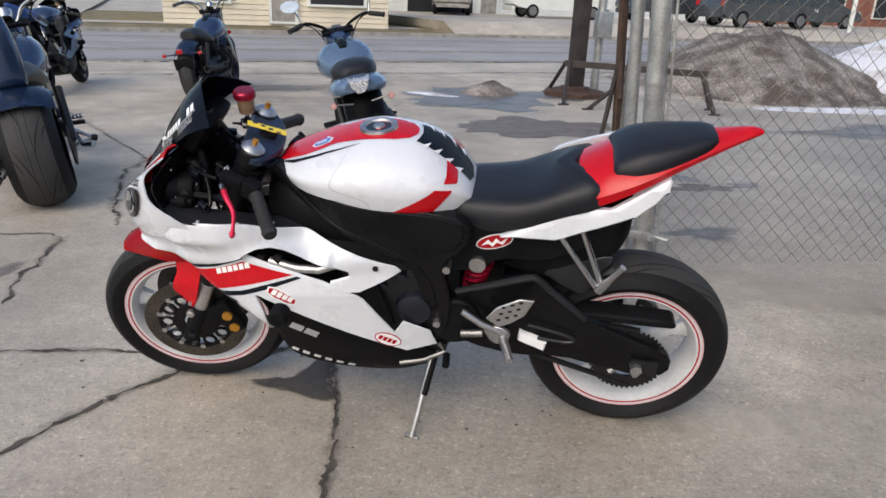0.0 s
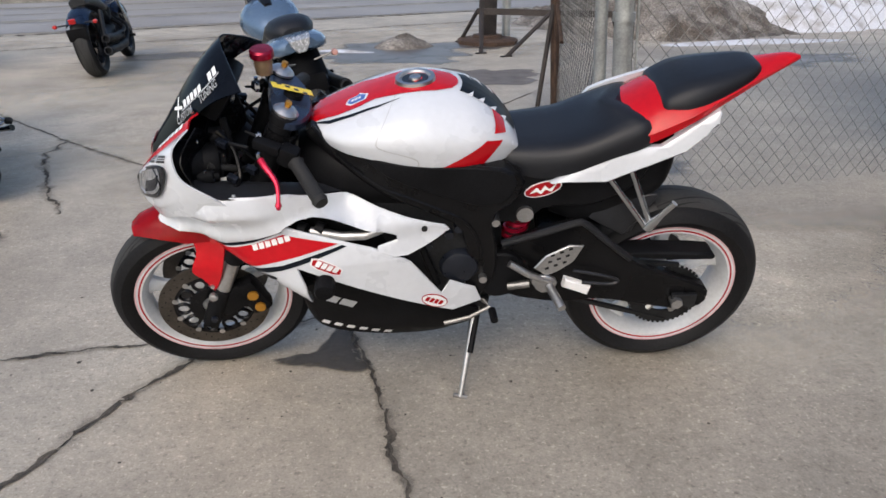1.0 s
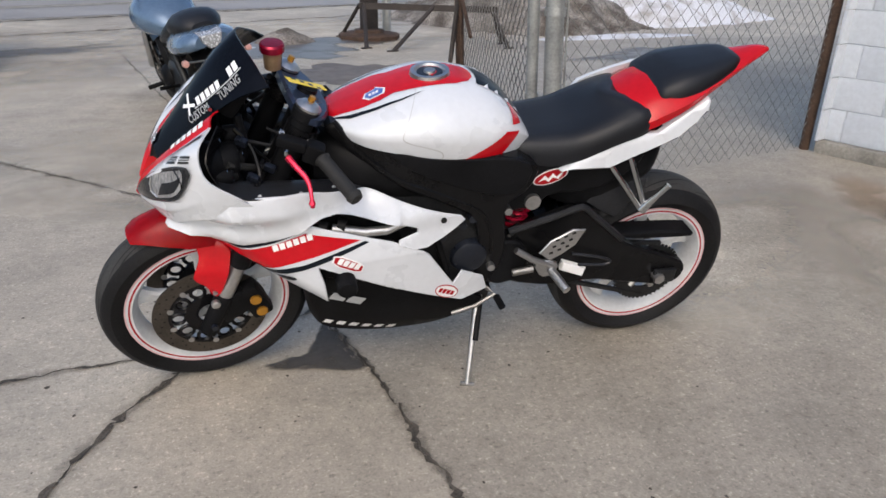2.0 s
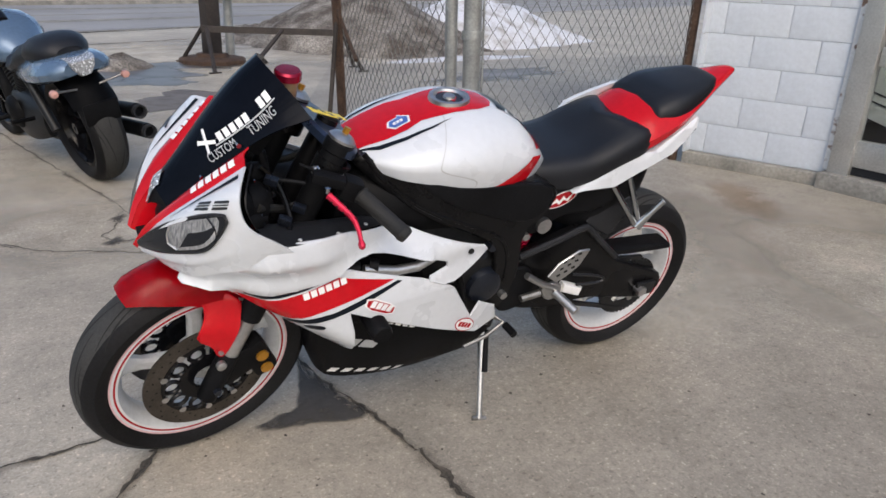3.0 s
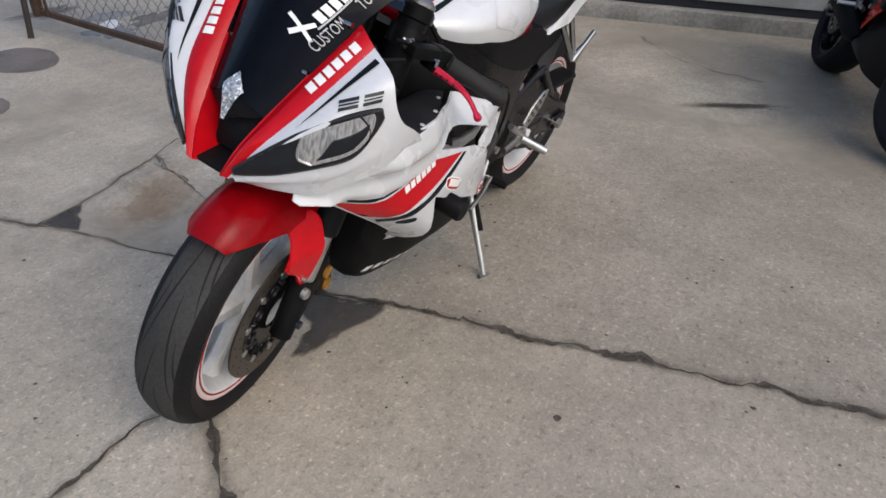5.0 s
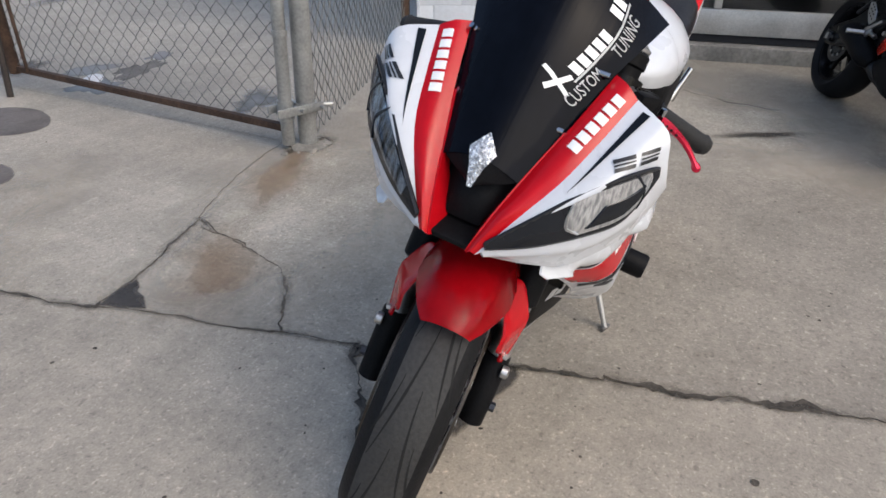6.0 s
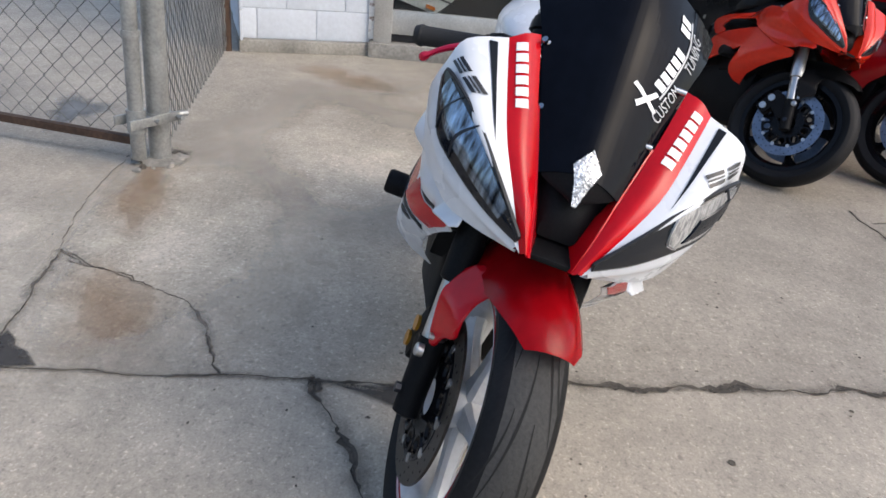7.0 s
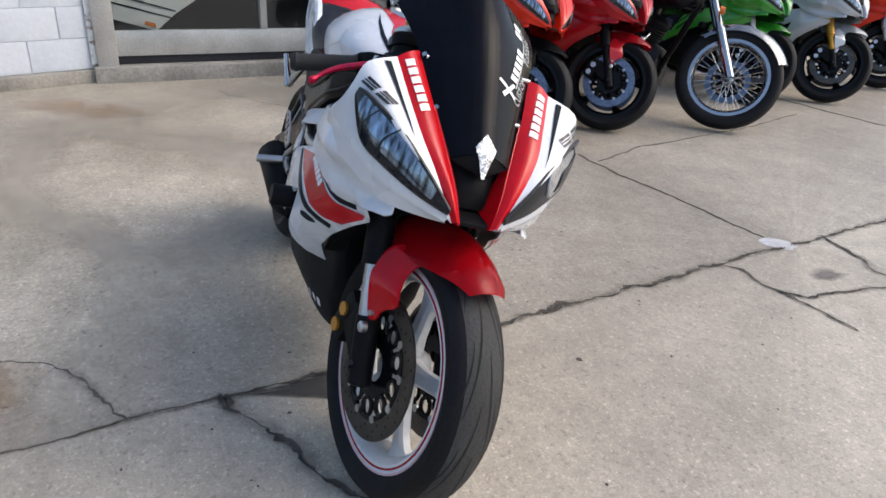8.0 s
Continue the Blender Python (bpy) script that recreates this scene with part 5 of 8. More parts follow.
    part("bottom_clamp", block((-0.555, 0, 0.635), (0.06, 0.25, 0.04), (0, 24, 0), 0.01), MATT_BLACK, bike, m=S)
    part("steering_stem", tube(bmesh.new(), [PIV + AX * 0.66, PIV + AX * 1.0], 0.025, 12), FRAME_BLACK, bike, m=S)
    if hero:
        part("clamp_label", block((-0.405, 0.0, 0.922), (0.105, 0.028, 0.0015), (0, 24, 10)), YELLOW, bike, "yellow label on the fork clamp", m=S)
        for i in range(4):
            part("label_bar", block((-0.435 + 0.020 * i, 0.0055 - 0.0035 * i, 0.9365 - 0.0089 * i), (0.012, 0.012 - 0.003 * (i % 2), 0.0008), (0, 24, 10)), DECAL_BLACK, bike, m=S)
    for s in (-1, 1):
        root, end = Vector((-0.445, s * 0.118, 0.853)), Vector((-0.371, s * 0.300, 0.791))
        d = (end - root).normalized()
        bar = part("handlebar", tube(bmesh.new(), [root - d * 0.02, root + d * 0.09], 0.012, 12), SILVER, bike, m=S)
        part("bar_clamp", lathe(bmesh.new(), [(0.030, -0.018), (0.040, -0.018), (0.040, 0.018), (0.030, 0.018)], 18), FRAME_BLACK, bar, m=Matrix.Translation((-0.445, s * 0.103, 0.855)) @ pose(0, 0, 0, 0, 24, 0) @ pose(0, 0, 0, 90))
        part("grip", tube(bmesh.new(), [root + d * t for t in (0.075, 0.08, 0.085, 0.195, 0.20, 0.212)], [0.015, 0.021, 0.0175, 0.0175, 0.020, 0.016], 14), GRIP, bar, "black rubber grip")
        part("switch_box", block(root + d * 0.055 + Vector((-0.006, 0, 0.0)), (0.045, 0.040, 0.05), (0, 20, s * 20), 0.01), MATT_BLACK, bar)
        # lever and perch, given as they stand with the bars turned
        place = [S.inverted() @ Vector(p) for p in ((-0.452, -0.158, 0.848), (-0.474, -0.136, 0.859), (-0.465, -0.195, 0.832), (-0.452, -0.214, 0.822), (-0.429, -0.240, 0.802), (-0.422, -0.262, 0.784), (-0.421, -0.285, 0.760))]
        perch, knob, *lv = [Vector((p.x, -s * p.y, p.z)) for p in place]
        part("lever_perch", block(perch, (0.07, 0.03, 0.025), (0, 10, s * 30), 0.007), MATT_BLACK, bar)
        part("adjuster_wheel", tube(bmesh.new(), [knob + Vector((-0.006, 0, 0)), knob + Vector((0.006, 0, 0))], [0.010, 0.010], 8), SILVER, bar)
        for a in range(4):
            part("wheel_tooth", tube(bmesh.new(), [knob, knob + Vector((0.0, 0.014 * math.cos(a * 1.571 + 0.5), 0.014 * math.sin(a * 1.571 + 0.5)))], [0.005, 0.003], 6), CHROME, bar)
        part("cable_end", tube(bmesh.new(), [knob + Vector((-0.030, s * -0.016, 0.012)), knob], [0.003, 0.005], 6), MATT_BLACK, bar)
        part("fork_band", tube(bmesh.new(), [FC + Vector((0, y2, 0)) + AX * t for y2, t in ((s * 0.103, 0.634), (s * 0.103, 0.636), (s * 0.103, 0.656), (s * 0.103, 0.658))], [0.0265, 0.0275, 0.0275, 0.0265], 18), CHROME, bar)
        part("clamp_ring", tube(bmesh.new(), [FC + Vector((0, s * 0.103, 0)) + AX * t for t in (0.656, 0.659, 0.680, 0.684)], [0.029, 0.033, 0.033, 0.029], 18), MATT_BLACK, bar)
        lv = spline(lv, 5)
        tip = lv[-1]
        lm = RED_ANO if hero else SILVER
        lever = part("lever", tube(bmesh.new(), lv, [0.0085 - 0.0035 * min(1, i / (0.75 * len(lv))) + (0.0030 if i >= len(lv) - 2 else 0.0) for i in range(len(lv))], 8), lm, bar, "red anodised short lever" if hero else "")
        part("lever_ball", lathe(bmesh.new(), [(0.0, -0.005), (0.006, -0.005), (0.008, -0.002), (0.008, 0.002), (0.006, 0.005), (0.0, 0.005)], 12, closed=False), lm, lever, m=Matrix.Translation(tip) @ pose(0, 0, 0, 0, 0, 90))
        if hero:
            for i in range(4):
                p = lv[2 + i * 2]
                part("lever_hole", tube(bmesh.new(), [p + Vector((-0.0088, 0, 0)), p + Vector((0.0088, 0, 0.001))], 0.0026, 6), GROOVE, lever)
            part("lever_screw", lathe(bmesh.new(), [(0.0, 0), (0.006, 0), (0.006, 0.012), (0.0, 0.014)], 10, closed=False), CHROME, lever, m=Matrix.Translation(lv[0] + Vector((-0.004, 0, 0.008))) @ pose(0, 0, 0, 90))
        if s > 0:
            res = part("brake_reservoir", lathe(bmesh.new(), [(0.0, 0), (0.021, 0), (0.024, 0.045), (0.0, 0.045)], 20, closed=False), FLUID, bar, "amber brake fluid in a clear cup", m=Matrix.Translation((-0.492, 0.085, 0.905)) @ pose(0, 0, 0, 90))
            part("reservoir_cap", lathe(bmesh.new(), [(0.0, -0.066), (0.026, -0.065), (0.030, -0.060), (0.030, -0.045), (0.0, -0.045)], 20, closed=False), CAP_RED if hero else MATT_BLACK, res, "red anodised cap" if hero else "", m=pose(0, 0, 0, 180))
            res.matrix_basis = Matrix.Translation((-0.468, 0.072, 0.934)) @ pose(0, 0, 0, 90)
            part("bracket", tube(bmesh.new(), [(-0.478, 0.075, 0.91), (-0.455, 0.11, 0.86)], 0.008, 8), MATT_BLACK, bar)
    if hero:
        part("clutch_cable", tube(bmesh.new(), spline([(-0.50, -0.15, 0.84), (-0.56, -0.12, 0.84), (-0.56, -0.05, 0.80), (-0.48, -0.06, 0.72), (-0.36, -0.10, 0.62)], 6), 0.0045, 6), MATT_BLACK, bike)
        part("brake_hose", tube(bmesh.new(), spline([(-0.49, 0.10, 0.86), (-0.60, 0.08, 0.78), (-0.62, 0.06, 0.66), (-0.60, 0.09, 0.50)], 6), 0.005, 6), MATT_BLACK, bike)

    # nose cowl
    screen_edge = [(-0.757, -0.062, 0.764), (-0.689, -0.089, 0.832), (-0.620, -0.113, 0.905), (-0.56, -0.138, 0.955), (-0.494, -0.153, 0.984)]
    mid = [(-0.767, -0.034, 0.779), (-0.706, -0.057, 0.843), (-0.643, -0.075, 0.919), (-0.586, -0.087, 0.978), (-0.525, -0.094, 1.021)]
    top = [(-0.773, 0, 0.787), (-0.718, 0, 0.861), (-0.665, 0, 0.937), (-0.613, 0, 1.003), (-0.560, 0, 1.055)]

    def flip(c):
        return [(x, -y, z) for x, y, z in c]

    part("windscreen", skin([screen_edge, mid, top, flip(mid), flip(screen_edge)], 0.004, 16, 4), SMOKE, bike, "dark smoked windscreen")
    part("nose_beak", skin([[(-0.754, -0.060, 0.768), (-0.759, -0.050, 0.760), (-0.778, -0.008, 0.748)], [(-0.772, 0, 0.790), (-0.779, 0, 0.768), (-0.787, 0, 0.742)], [(-0.754, 0.060, 0.768), (-0.759, 0.050, 0.760), (-0.778, 0.008, 0.748)]], 0.003, 8, 4), MATT_BLACK, bike)
    part("air_intake", skin([[(-0.757, -0.064, 0.761), (-0.797, -0.046, 0.716), (-0.812, -0.034, 0.672)], [(-0.60, -0.035, 0.765), (-0.60, -0.03, 0.70), (-0.66, -0.02, 0.672)], [(-0.60, 0.035, 0.765), (-0.60, 0.03, 0.70), (-0.66, 0.02, 0.672)], [(-0.757, 0.064, 0.761), (-0.797, 0.046, 0.716), (-0.812, 0.034, 0.672)]], 0.003, 8, 3), MATT_BLACK, bike, "black air intake")
    part("intake_lip", block((-0.775, 0, 0.668), (0.075, 0.072, 0.010), (0, -8, 0), 0.004), MATT_BLACK, bike, "black intake lip")
    red_in = [(-0.822, -0.032, 0.664), (-0.799, -0.047, 0.715), (-0.757, -0.064, 0.766), (-0.692, -0.091, 0.837), (-0.609, -0.119, 0.917)]
    red_out = [(-0.819, -0.046, 0.664), (-0.792, -0.084, 0.733), (-0.750, -0.118, 0.790), (-0.692, -0.141, 0.842), (-0.627, -0.163, 0.899)]
    r1 = [(-0.815, -0.055, 0.669), (-0.787, -0.114, 0.735), (-0.742, -0.174, 0.786), (-0.700, -0.208, 0.817), (-0.652, -0.238, 0.838)]
    r2 = [(-0.812, -0.058, 0.662), (-0.780, -0.124, 0.686), (-0.735, -0.184, 0.712), (-0.690, -0.219, 0.748), (-0.634, -0.247, 0.804)]
    r2b = [(-0.806, -0.055, 0.658), (-0.776, -0.119, 0.672), (-0.733, -0.176, 0.688), (-0.690, -0.213, 0.716), (-0.640, -0.239, 0.746), (-0.582, -0.251, 0.768)]
    r3 = [(-0.800, -0.050, 0.655), (-0.772, -0.112, 0.655), (-0.732, -0.165, 0.658), (-0.690, -0.204, 0.685), (-0.640, -0.230, 0.702), (-0.575, -0.240, 0.708), (-0.520, -0.238, 0.712)]
    l_top = [(-0.8165, -0.056, 0.687), (-0.791, -0.106, 0.742), (-0.748, -0.160, 0.795), (-0.706, -0.208, 0.827), (-0.682, -0.230, 0.836)]
    l_mid = [(-0.8160, -0.057, 0.683), (-0.789, -0.116, 0.720), (-0.746, -0.177, 0.762), (-0.709, -0.213, 0.786), (-0.680, -0.232, 0.828)]
    l_bot = [(-0.8150, -0.058, 0.679), (-0.785, -0.118, 0.699), (-0.743, -0.179, 0.729), (-0.712, -0.211, 0.751), (-0.690, -0.226, 0.790), (-0.678, -0.233, 0.822)]

    def cut(c, a, b):
        r = resample(spline(c, 8), 121)
        return [tuple(r[round((a + (b - a) * k / 4) * 120)]) for k in range(5)]

    for s in (-1, 1):
        strip_ob = part("cowl_stripe", skin([red_in, [tuple((Vector(a) + Vector(b)) / 2 + Vector((-0.006, 0, 0.006))) for a, b in zip(red_in, red_out)], red_out], 0.004, 14, 3, s), accent, bike, "glossy accent strip of the cowl")
        wall_in = [(-0.772, -0.020, 0.644), (-0.750, -0.035, 0.695), (-0.738, -0.059, 0.754), (-0.680, -0.089, 0.826)]
        part("cowl_return", skin([[(-0.821, -0.033, 0.663), (-0.799, -0.047, 0.714), (-0.757, -0.064, 0.765), (-0.692, -0.091, 0.836)], wall_in], 0.003, 12, 4, s), accent, strip_ob)
        side_ob = part("cowl_side", skin([red_out, [tuple((Vector(a) + Vector(b)) / 2 + Vector((-0.003 * k, -0.004 - 0.004 * k, 0.004 + 0.002 * k))) for k, (a, b) in enumerate(zip(red_out, r1))], r1, r2, r2b, r3], 0.004, 14, 4, s), paint, bike, "glossy painted nose cowl")
        lamp = part("headlight", skin([l_top, l_mid, l_bot], 0.004, 16, 4, s, 0.003), LENS, bike, "slanted dark headlight behind a glossy cover")

        def band_of(v, a, b):
            """A line along the lamp at the height v: 0 at the top edge, 1 midway, 2 at the lower edge."""
            up_c, low_c, k = (l_top, l_mid, v) if v < 1 else (l_mid, l_bot, v - 1)
            return [tuple(Vector(p).lerp(Vector(q), k)) for p, q in zip(cut(up_c, a, b), cut(low_c, a, b))]

        if s > 0:
            part("reflector", skin([band_of(0.16, 0.16, 0.93), band_of(1.0, 0.14, 0.92), band_of(1.45, 0.14, 0.85)], 0.002, 14, 4, s, 0.0045), LAMP, lamp, "reflector with blue-grey sky reflection streaked into its colour")
        else:
            part("reflector", skin([band_of(0.14, 0.50, 0.95), band_of(0.6, 0.44, 0.95), band_of(1.2, 0.42, 0.92), band_of(1.75, 0.47, 0.84)], 0.002, 14, 6, s, 0.0045), REFLECTOR, lamp, "bright ribbed reflector bowl")
            part("bulb_shield", skin([band_of(0.75, 0.66, 0.90), band_of(1.15, 0.58, 0.86), band_of(1.5, 0.52, 0.74)], 0.004, 10, 4, s, 0.0062), LENS, lamp, "dark bulb shield")
            part("reflector_rim", tube(bmesh.new(), [Vector(p) + Vector((-0.004, -0.004, 0.002)) for p in (band_of(0.14, 0.50, 0.9)[0], band_of(0.6, 0.44, 0.9)[0], band_of(1.2, 0.42, 0.9)[0], band_of(1.75, 0.47, 0.9)[0])], 0.0018, 6), SILVER, lamp)
        part("bezel", tube(bmesh.new(), [Vector((p.x, s * -p.y, p.z)) if s > 0 else p for p in [Vector(q) for q in spline(l_top, 5) + list(reversed(spline(l_bot, 5))) + [Vector(l_top[0])]]], 0.0035, 6), DECAL_BLACK, lamp)
        for q in (0.60, 0.78) if s > 0 else (0.86,):
            part("lamp_rib", skin([cut(l_top, q, q + 0.012), cut(l_mid, q + 0.02, q + 0.032), cut(l_bot, q - 0.05, q - 0.042)], 0.002, 6, 4, s, 0.0052), ENGINE_COVER, lamp)
        for p in ((-0.686, -0.083, 0.832), (-0.620, -0.109, 0.911)):
            part("screen_screw", tube(bmesh.new(), [Vector((p[0], s * -p[1] * -1 if s < 0 else -p[1], p[2])), Vector((p[0] - 0.005, (p[1] - 0.004) * (1 if s < 0 else -1), p[2] + 0.005))], 0.005, 10), CHROME, bike)
        # flank fairing
        band = [(-0.760, 0.634), (-0.748, 0.660), (-0.70, 0.690), (-0.655, 0.722), (-0.600, 0.748), (-0.550, 0.755), (-0.487, 0.753), (-0.425, 0.748), (-0.365, 0.728), (-0.271, 0.712), (-0.210, 0.688), (-0.127, 0.662), (-0.008, 0.618), (-0.063, 0.585), (-0.146, 0.551), (-0.222, 0.586), (-0.136, 0.609), (-0.227, 0.647), (-0.350, 0.679), (-0.392, 0.678), (-0.428, 0.662), (-0.436, 0.651), (-0.510, 0.623), (-0.585, 0.603), (-0.630, 0.604), (-0.719, 0.628)]
        
        def shoulder(x, z):
            """How far the upper fairing flares out under the cockpit and tucks in behind it."""
            k = 0.078 - 0.30 * (-0.60 - x) if x < -0.60 else 0.048 + 0.25 * (-0.48 - x) if x < -0.48 else 0.048 - 0.092 * (x + 0.48) / 0.20 if x < -0.28 else -0.044 * min(1.0, max(0.0, (-0.12 - x) / 0.16))
            return k * ease((z - 0.640) / 0.070)

        part("upper_fairing", plate(band, lambda x, z: fair(x, z) + shoulder(x, z) + 0.004 + 0.018 * ease(1 - abs(z - 0.648 - 0.10 * min(0.0, x + 0.45)) / 0.046) * (1 if x < -0.2 else 0.5), 0.006, s, 0.012, 1), paint, bike, "glossy white upper flank fairing" if hero else "painted upper flank fairing")
        low = [(-0.652, 0.604), (-0.585, 0.606), (-0.510, 0.626), (-0.436, 0.653), (-0.299, 0.612), (-0.222, 0.588), (-0.137, 0.547), (-0.120, 0.533), (-0.040, 0.409), (-0.017, 0.447), (0.056, 0.401), (0.075, 0.349), (-0.007, 0.338), (-0.408, 0.541), (-0.392, 0.480), (-0.384, 0.410), (-0.388, 0.384), (-0.402, 0.375), (-0.456, 0.436), (-0.517, 0.487), (-0.580, 0.533), (-0.636, 0.572), (-0.656, 0.590)]
        lowf = part("lower_fairing", plate(low, lambda x, z: fair(x, z), 0.006, s, 0.016, 0), paint, bike, "glossy lower flank fairing")
        inner = [(-0.62, 0.58), (-0.436, 0.655), (-0.392, 0.682), (-0.346, 0.682), (-0.13, 0.61), (-0.06, 0.42), (0.03, 0.36), (-0.02, 0.34), (-0.42, 0.46), (-0.50, 0.51)]
        part("inner_duct", plate(inner, lambda x, z: fair(x, z) - 0.072, 0.01, s, 0.08, 0), MATT_BLACK, bike)
        part("frame_slider", tube(bmesh.new(), [(-0.342, s * t, 0.495) for t in (0.15, 0.20, 0.205, 0.278, 0.284)], [0.014, 0.014, 0.026, 0.026, 0.022], 18), MATT_BLACK, bike, "black crash bung")
        if hero:
            part("duct_tube", tube(bmesh.new(), [(-0.37, s * 0.200, 0.630), (-0.29, s * 0.208, 0.618), (-0.235, s * 0.205, 0.617), (-0.180, s * 0.195, 0.635)], 0.012, 12), SILVER, bike, "chrome tube in the fairing slot")
            for x in (-0.40, -0.355):
                part("duct_collar", tube(bmesh.new(), [(x, s * 0.19, 0.632), (x + 0.02, s * 0.197, 0.629)], 0.019, 12), MATT_BLACK, bike)
            part("fairing_screw", tube(bmesh.new(), [(-0.085, s * 0.185, 0.628), (-0.085, s * 0.199, 0.628)], 0.008, 10), GROOVE, bike)
            F = lambda x, z: fair(x, z) + 0.0016
            red = [(-0.645, 0.588), (-0.587, 0.585), (-0.511, 0.605), (-0.437, 0.633), (-0.303, 0.607), (-0.415, 0.573), (-0.503, 0.549), (-0.540, 0.533), (-0.577, 0.536), (-0.632, 0.574)]
            part("red_band", plate(red, F, 0.0012, s, 0.016, 0), accent, lowf, "red band across the fairing")
            up = [(-0.632, 0.603), (-0.593, 0.601), (-0.510, 0.622), (-0.440, 0.652), (-0.438, 0.640), (-0.511, 0.610), (-0.594, 0.589), (-0.630, 0.592)]
            part("dark_stripe", plate(up, F, 0.0012, s, 0.016, 0), trim, lowf)
            dn = [(-0.548, 0.522), (-0.500, 0.540), (-0.445, 0.551), (-0.357, 0.581), (-0.292, 0.603), (-0.281, 0.599), (-0.358, 0.568), (-0.447, 0.536), (-0.499, 0.524), (-0.536, 0.508)]
            part("dark_stripe", plate(dn, F, 0.0012, s, 0.016, 0), trim, lowf)
            part("intake_oval", plate([(-0.515 + 0.022 * math.cos(a) + 0.03, 0.508 + 0.009 * math.sin(a)) for a in [k * 0.524 for k in range(12)]], F, 0.0012, s, 0.1, 0), trim, lowf)

    # lower body and engine
    sec = [(-0.440, 0.105, 0.45, 0.31), (-0.42, 0.118, 0.47, 0.225), (-0.37, 0.128, 0.47, 0.168), (-0.22, 0.158, 0.43, 0.158), (-0.05, 0.160, 0.36, 0.172), (0.04, 0.148, 0.315, 0.210), (0.072, 0.138, 0.300, 0.245)]
    part("belly_pan", hull(sec, lambda x, w, t, b: [(0, t - 0.02), (w * 0.98, t), (w, t - 0.25 * (t - b)), (w * 0.90, b + 0.35 * (t - b)), (w * 0.62, b + 0.06 * (t - b)), (w * 0.35, b), (0, b)], 4), MATT_BLACK, bike, "satin black belly pan")
    part("engine_block", hull([(-0.33, 0.10, 0.70, 0.30), (-0.25, 0.14, 0.74, 0.28), (-0.10, 0.15, 0.72, 0.27), (0.05, 0.14, 0.62, 0.28), (0.13, 0.10, 0.55, 0.30)], lambda x, w, t, b: [(0, t), (w * 0.8, t), (w, t - 0.1), (w, b + 0.08), (w * 0.7, b), (0, b)], 3), ENGINE, bike, "dark engine block")
    for s in (-1, 1):
        part("crankcase_cover", lathe(bmesh.new(), [(0.0, 0.034), (0.035, 0.034), (0.048, 0.028), (0.056, 0.012), (0.058, 0.0), (0.0, 0.0)], 28, closed=False), ENGINE_COVER, bike, "grey crankcase cover", m=Matrix.Translation((0.010, s * 0.135, 0.470)) @ (pose(0, 0, 0, 0, 0, 180) if s < 0 else I4))
        for x, z in ((-0.02, 0.58), (-0.075, 0.545), (0.005, 0.60)):
            part("engine_bolt", tube(bmesh.new(), [(x, s * 0.14, z), (x, s * 0.165, z)], 0.012, 10), ENGINE_COVER, bike)
        part("coolant_hose", tube(bmesh.new(), spline([(-0.10, s * 0.16, 0.57), (-0.075, s * 0.172, 0.50), (-0.05, s * 0.165, 0.42)], 5), 0.010, 10), MATT_BLACK, bike)
    part("radiator", block((-0.455, 0, 0.515), (0.035, 0.30, 0.24), (0, -30, 0), 0.006), MATT_BLACK, bike, "black radiator")
    part("airbox", hull([(-0.40, 0.08, 0.80, 0.66), (-0.30, 0.14, 0.82, 0.66), (-0.05, 0.14, 0.79, 0.64), (0.10, 0.11, 0.77, 0.62)], lambda x, w, t, b: ring_round(w, t, b), 3), MATT_BLACK, bike)
    shelf = [[(-0.632, -0.242, 0.790), (-0.58, -0.244, 0.758), (-0.487, -0.231, 0.744), (-0.365, -0.176, 0.722), (-0.29, -0.138, 0.708)], [(-0.63, -0.15, 0.755), (-0.56, -0.15, 0.745), (-0.47, -0.145, 0.738), (-0.38, -0.13, 0.725), (-0.30, -0.12, 0.715)], [(-0.60, -0.09, 0.70), (-0.56, -0.09, 0.70), (-0.45, -0.10, 0.70), (-0.30, -0.12, 0.72)]]
    for s in (-1, 1):
        for p in ((-0.533, 0.231, 0.757), (-0.44, 0.205, 0.742), (-0.36, 0.165, 0.728)):
            part("panel_screw", lathe(bmesh.new(), [(0.0, 0.003), (0.004, 0.002), (0.005, 0.0), (0.0, 0.0)], 8, closed=False), DECAL_GREY, bike, m=Matrix.Translation((p[0], s * p[1], p[2])) @ pose(0, 0, 0, 90))
        part("cockpit_side", skin([[(-0.612, -0.152, 0.897), (-0.642, -0.222, 0.845), (-0.610, -0.240, 0.775)], [(-0.598, -0.115, 0.865), (-0.632, -0.145, 0.800), (-0.640, -0.172, 0.738)], [(-0.590, -0.075, 0.840), (-0.640, -0.070, 0.785), (-0.650, -0.080, 0.730)]], 0.003, 10, 4, s), GLOSS_BLACK, bike, "gloss black inner cockpit wall")
        part("cockpit_panel", skin(shelf, 0.003, 10, 3, s), SATIN_BLACK, bike, "black inner cockpit panel")
        part("cowl_stay", tube(bmesh.new(), spline([(-0.62, s * 0.16, 0.77), (-0.59, s * 0.13, 0.76), (-0.56, s * 0.09, 0.80), (-0.57, s * 0.07, 0.88)], 5), 0.010, 8), MATT_BLACK, bike)
        part("headlight_back", lathe(bmesh.new(), [(0.0, 0.0), (0.03, 0.0), (0.055, -0.05), (0.062, -0.08), (0.0, -0.08)], 18, closed=False), MATT_BLACK, bike, m=Matrix.Translation((-0.595, s * 0.12, 0.790)) @ pose(0, 0, 0, 0, 0, -80 if s < 0 else -100))
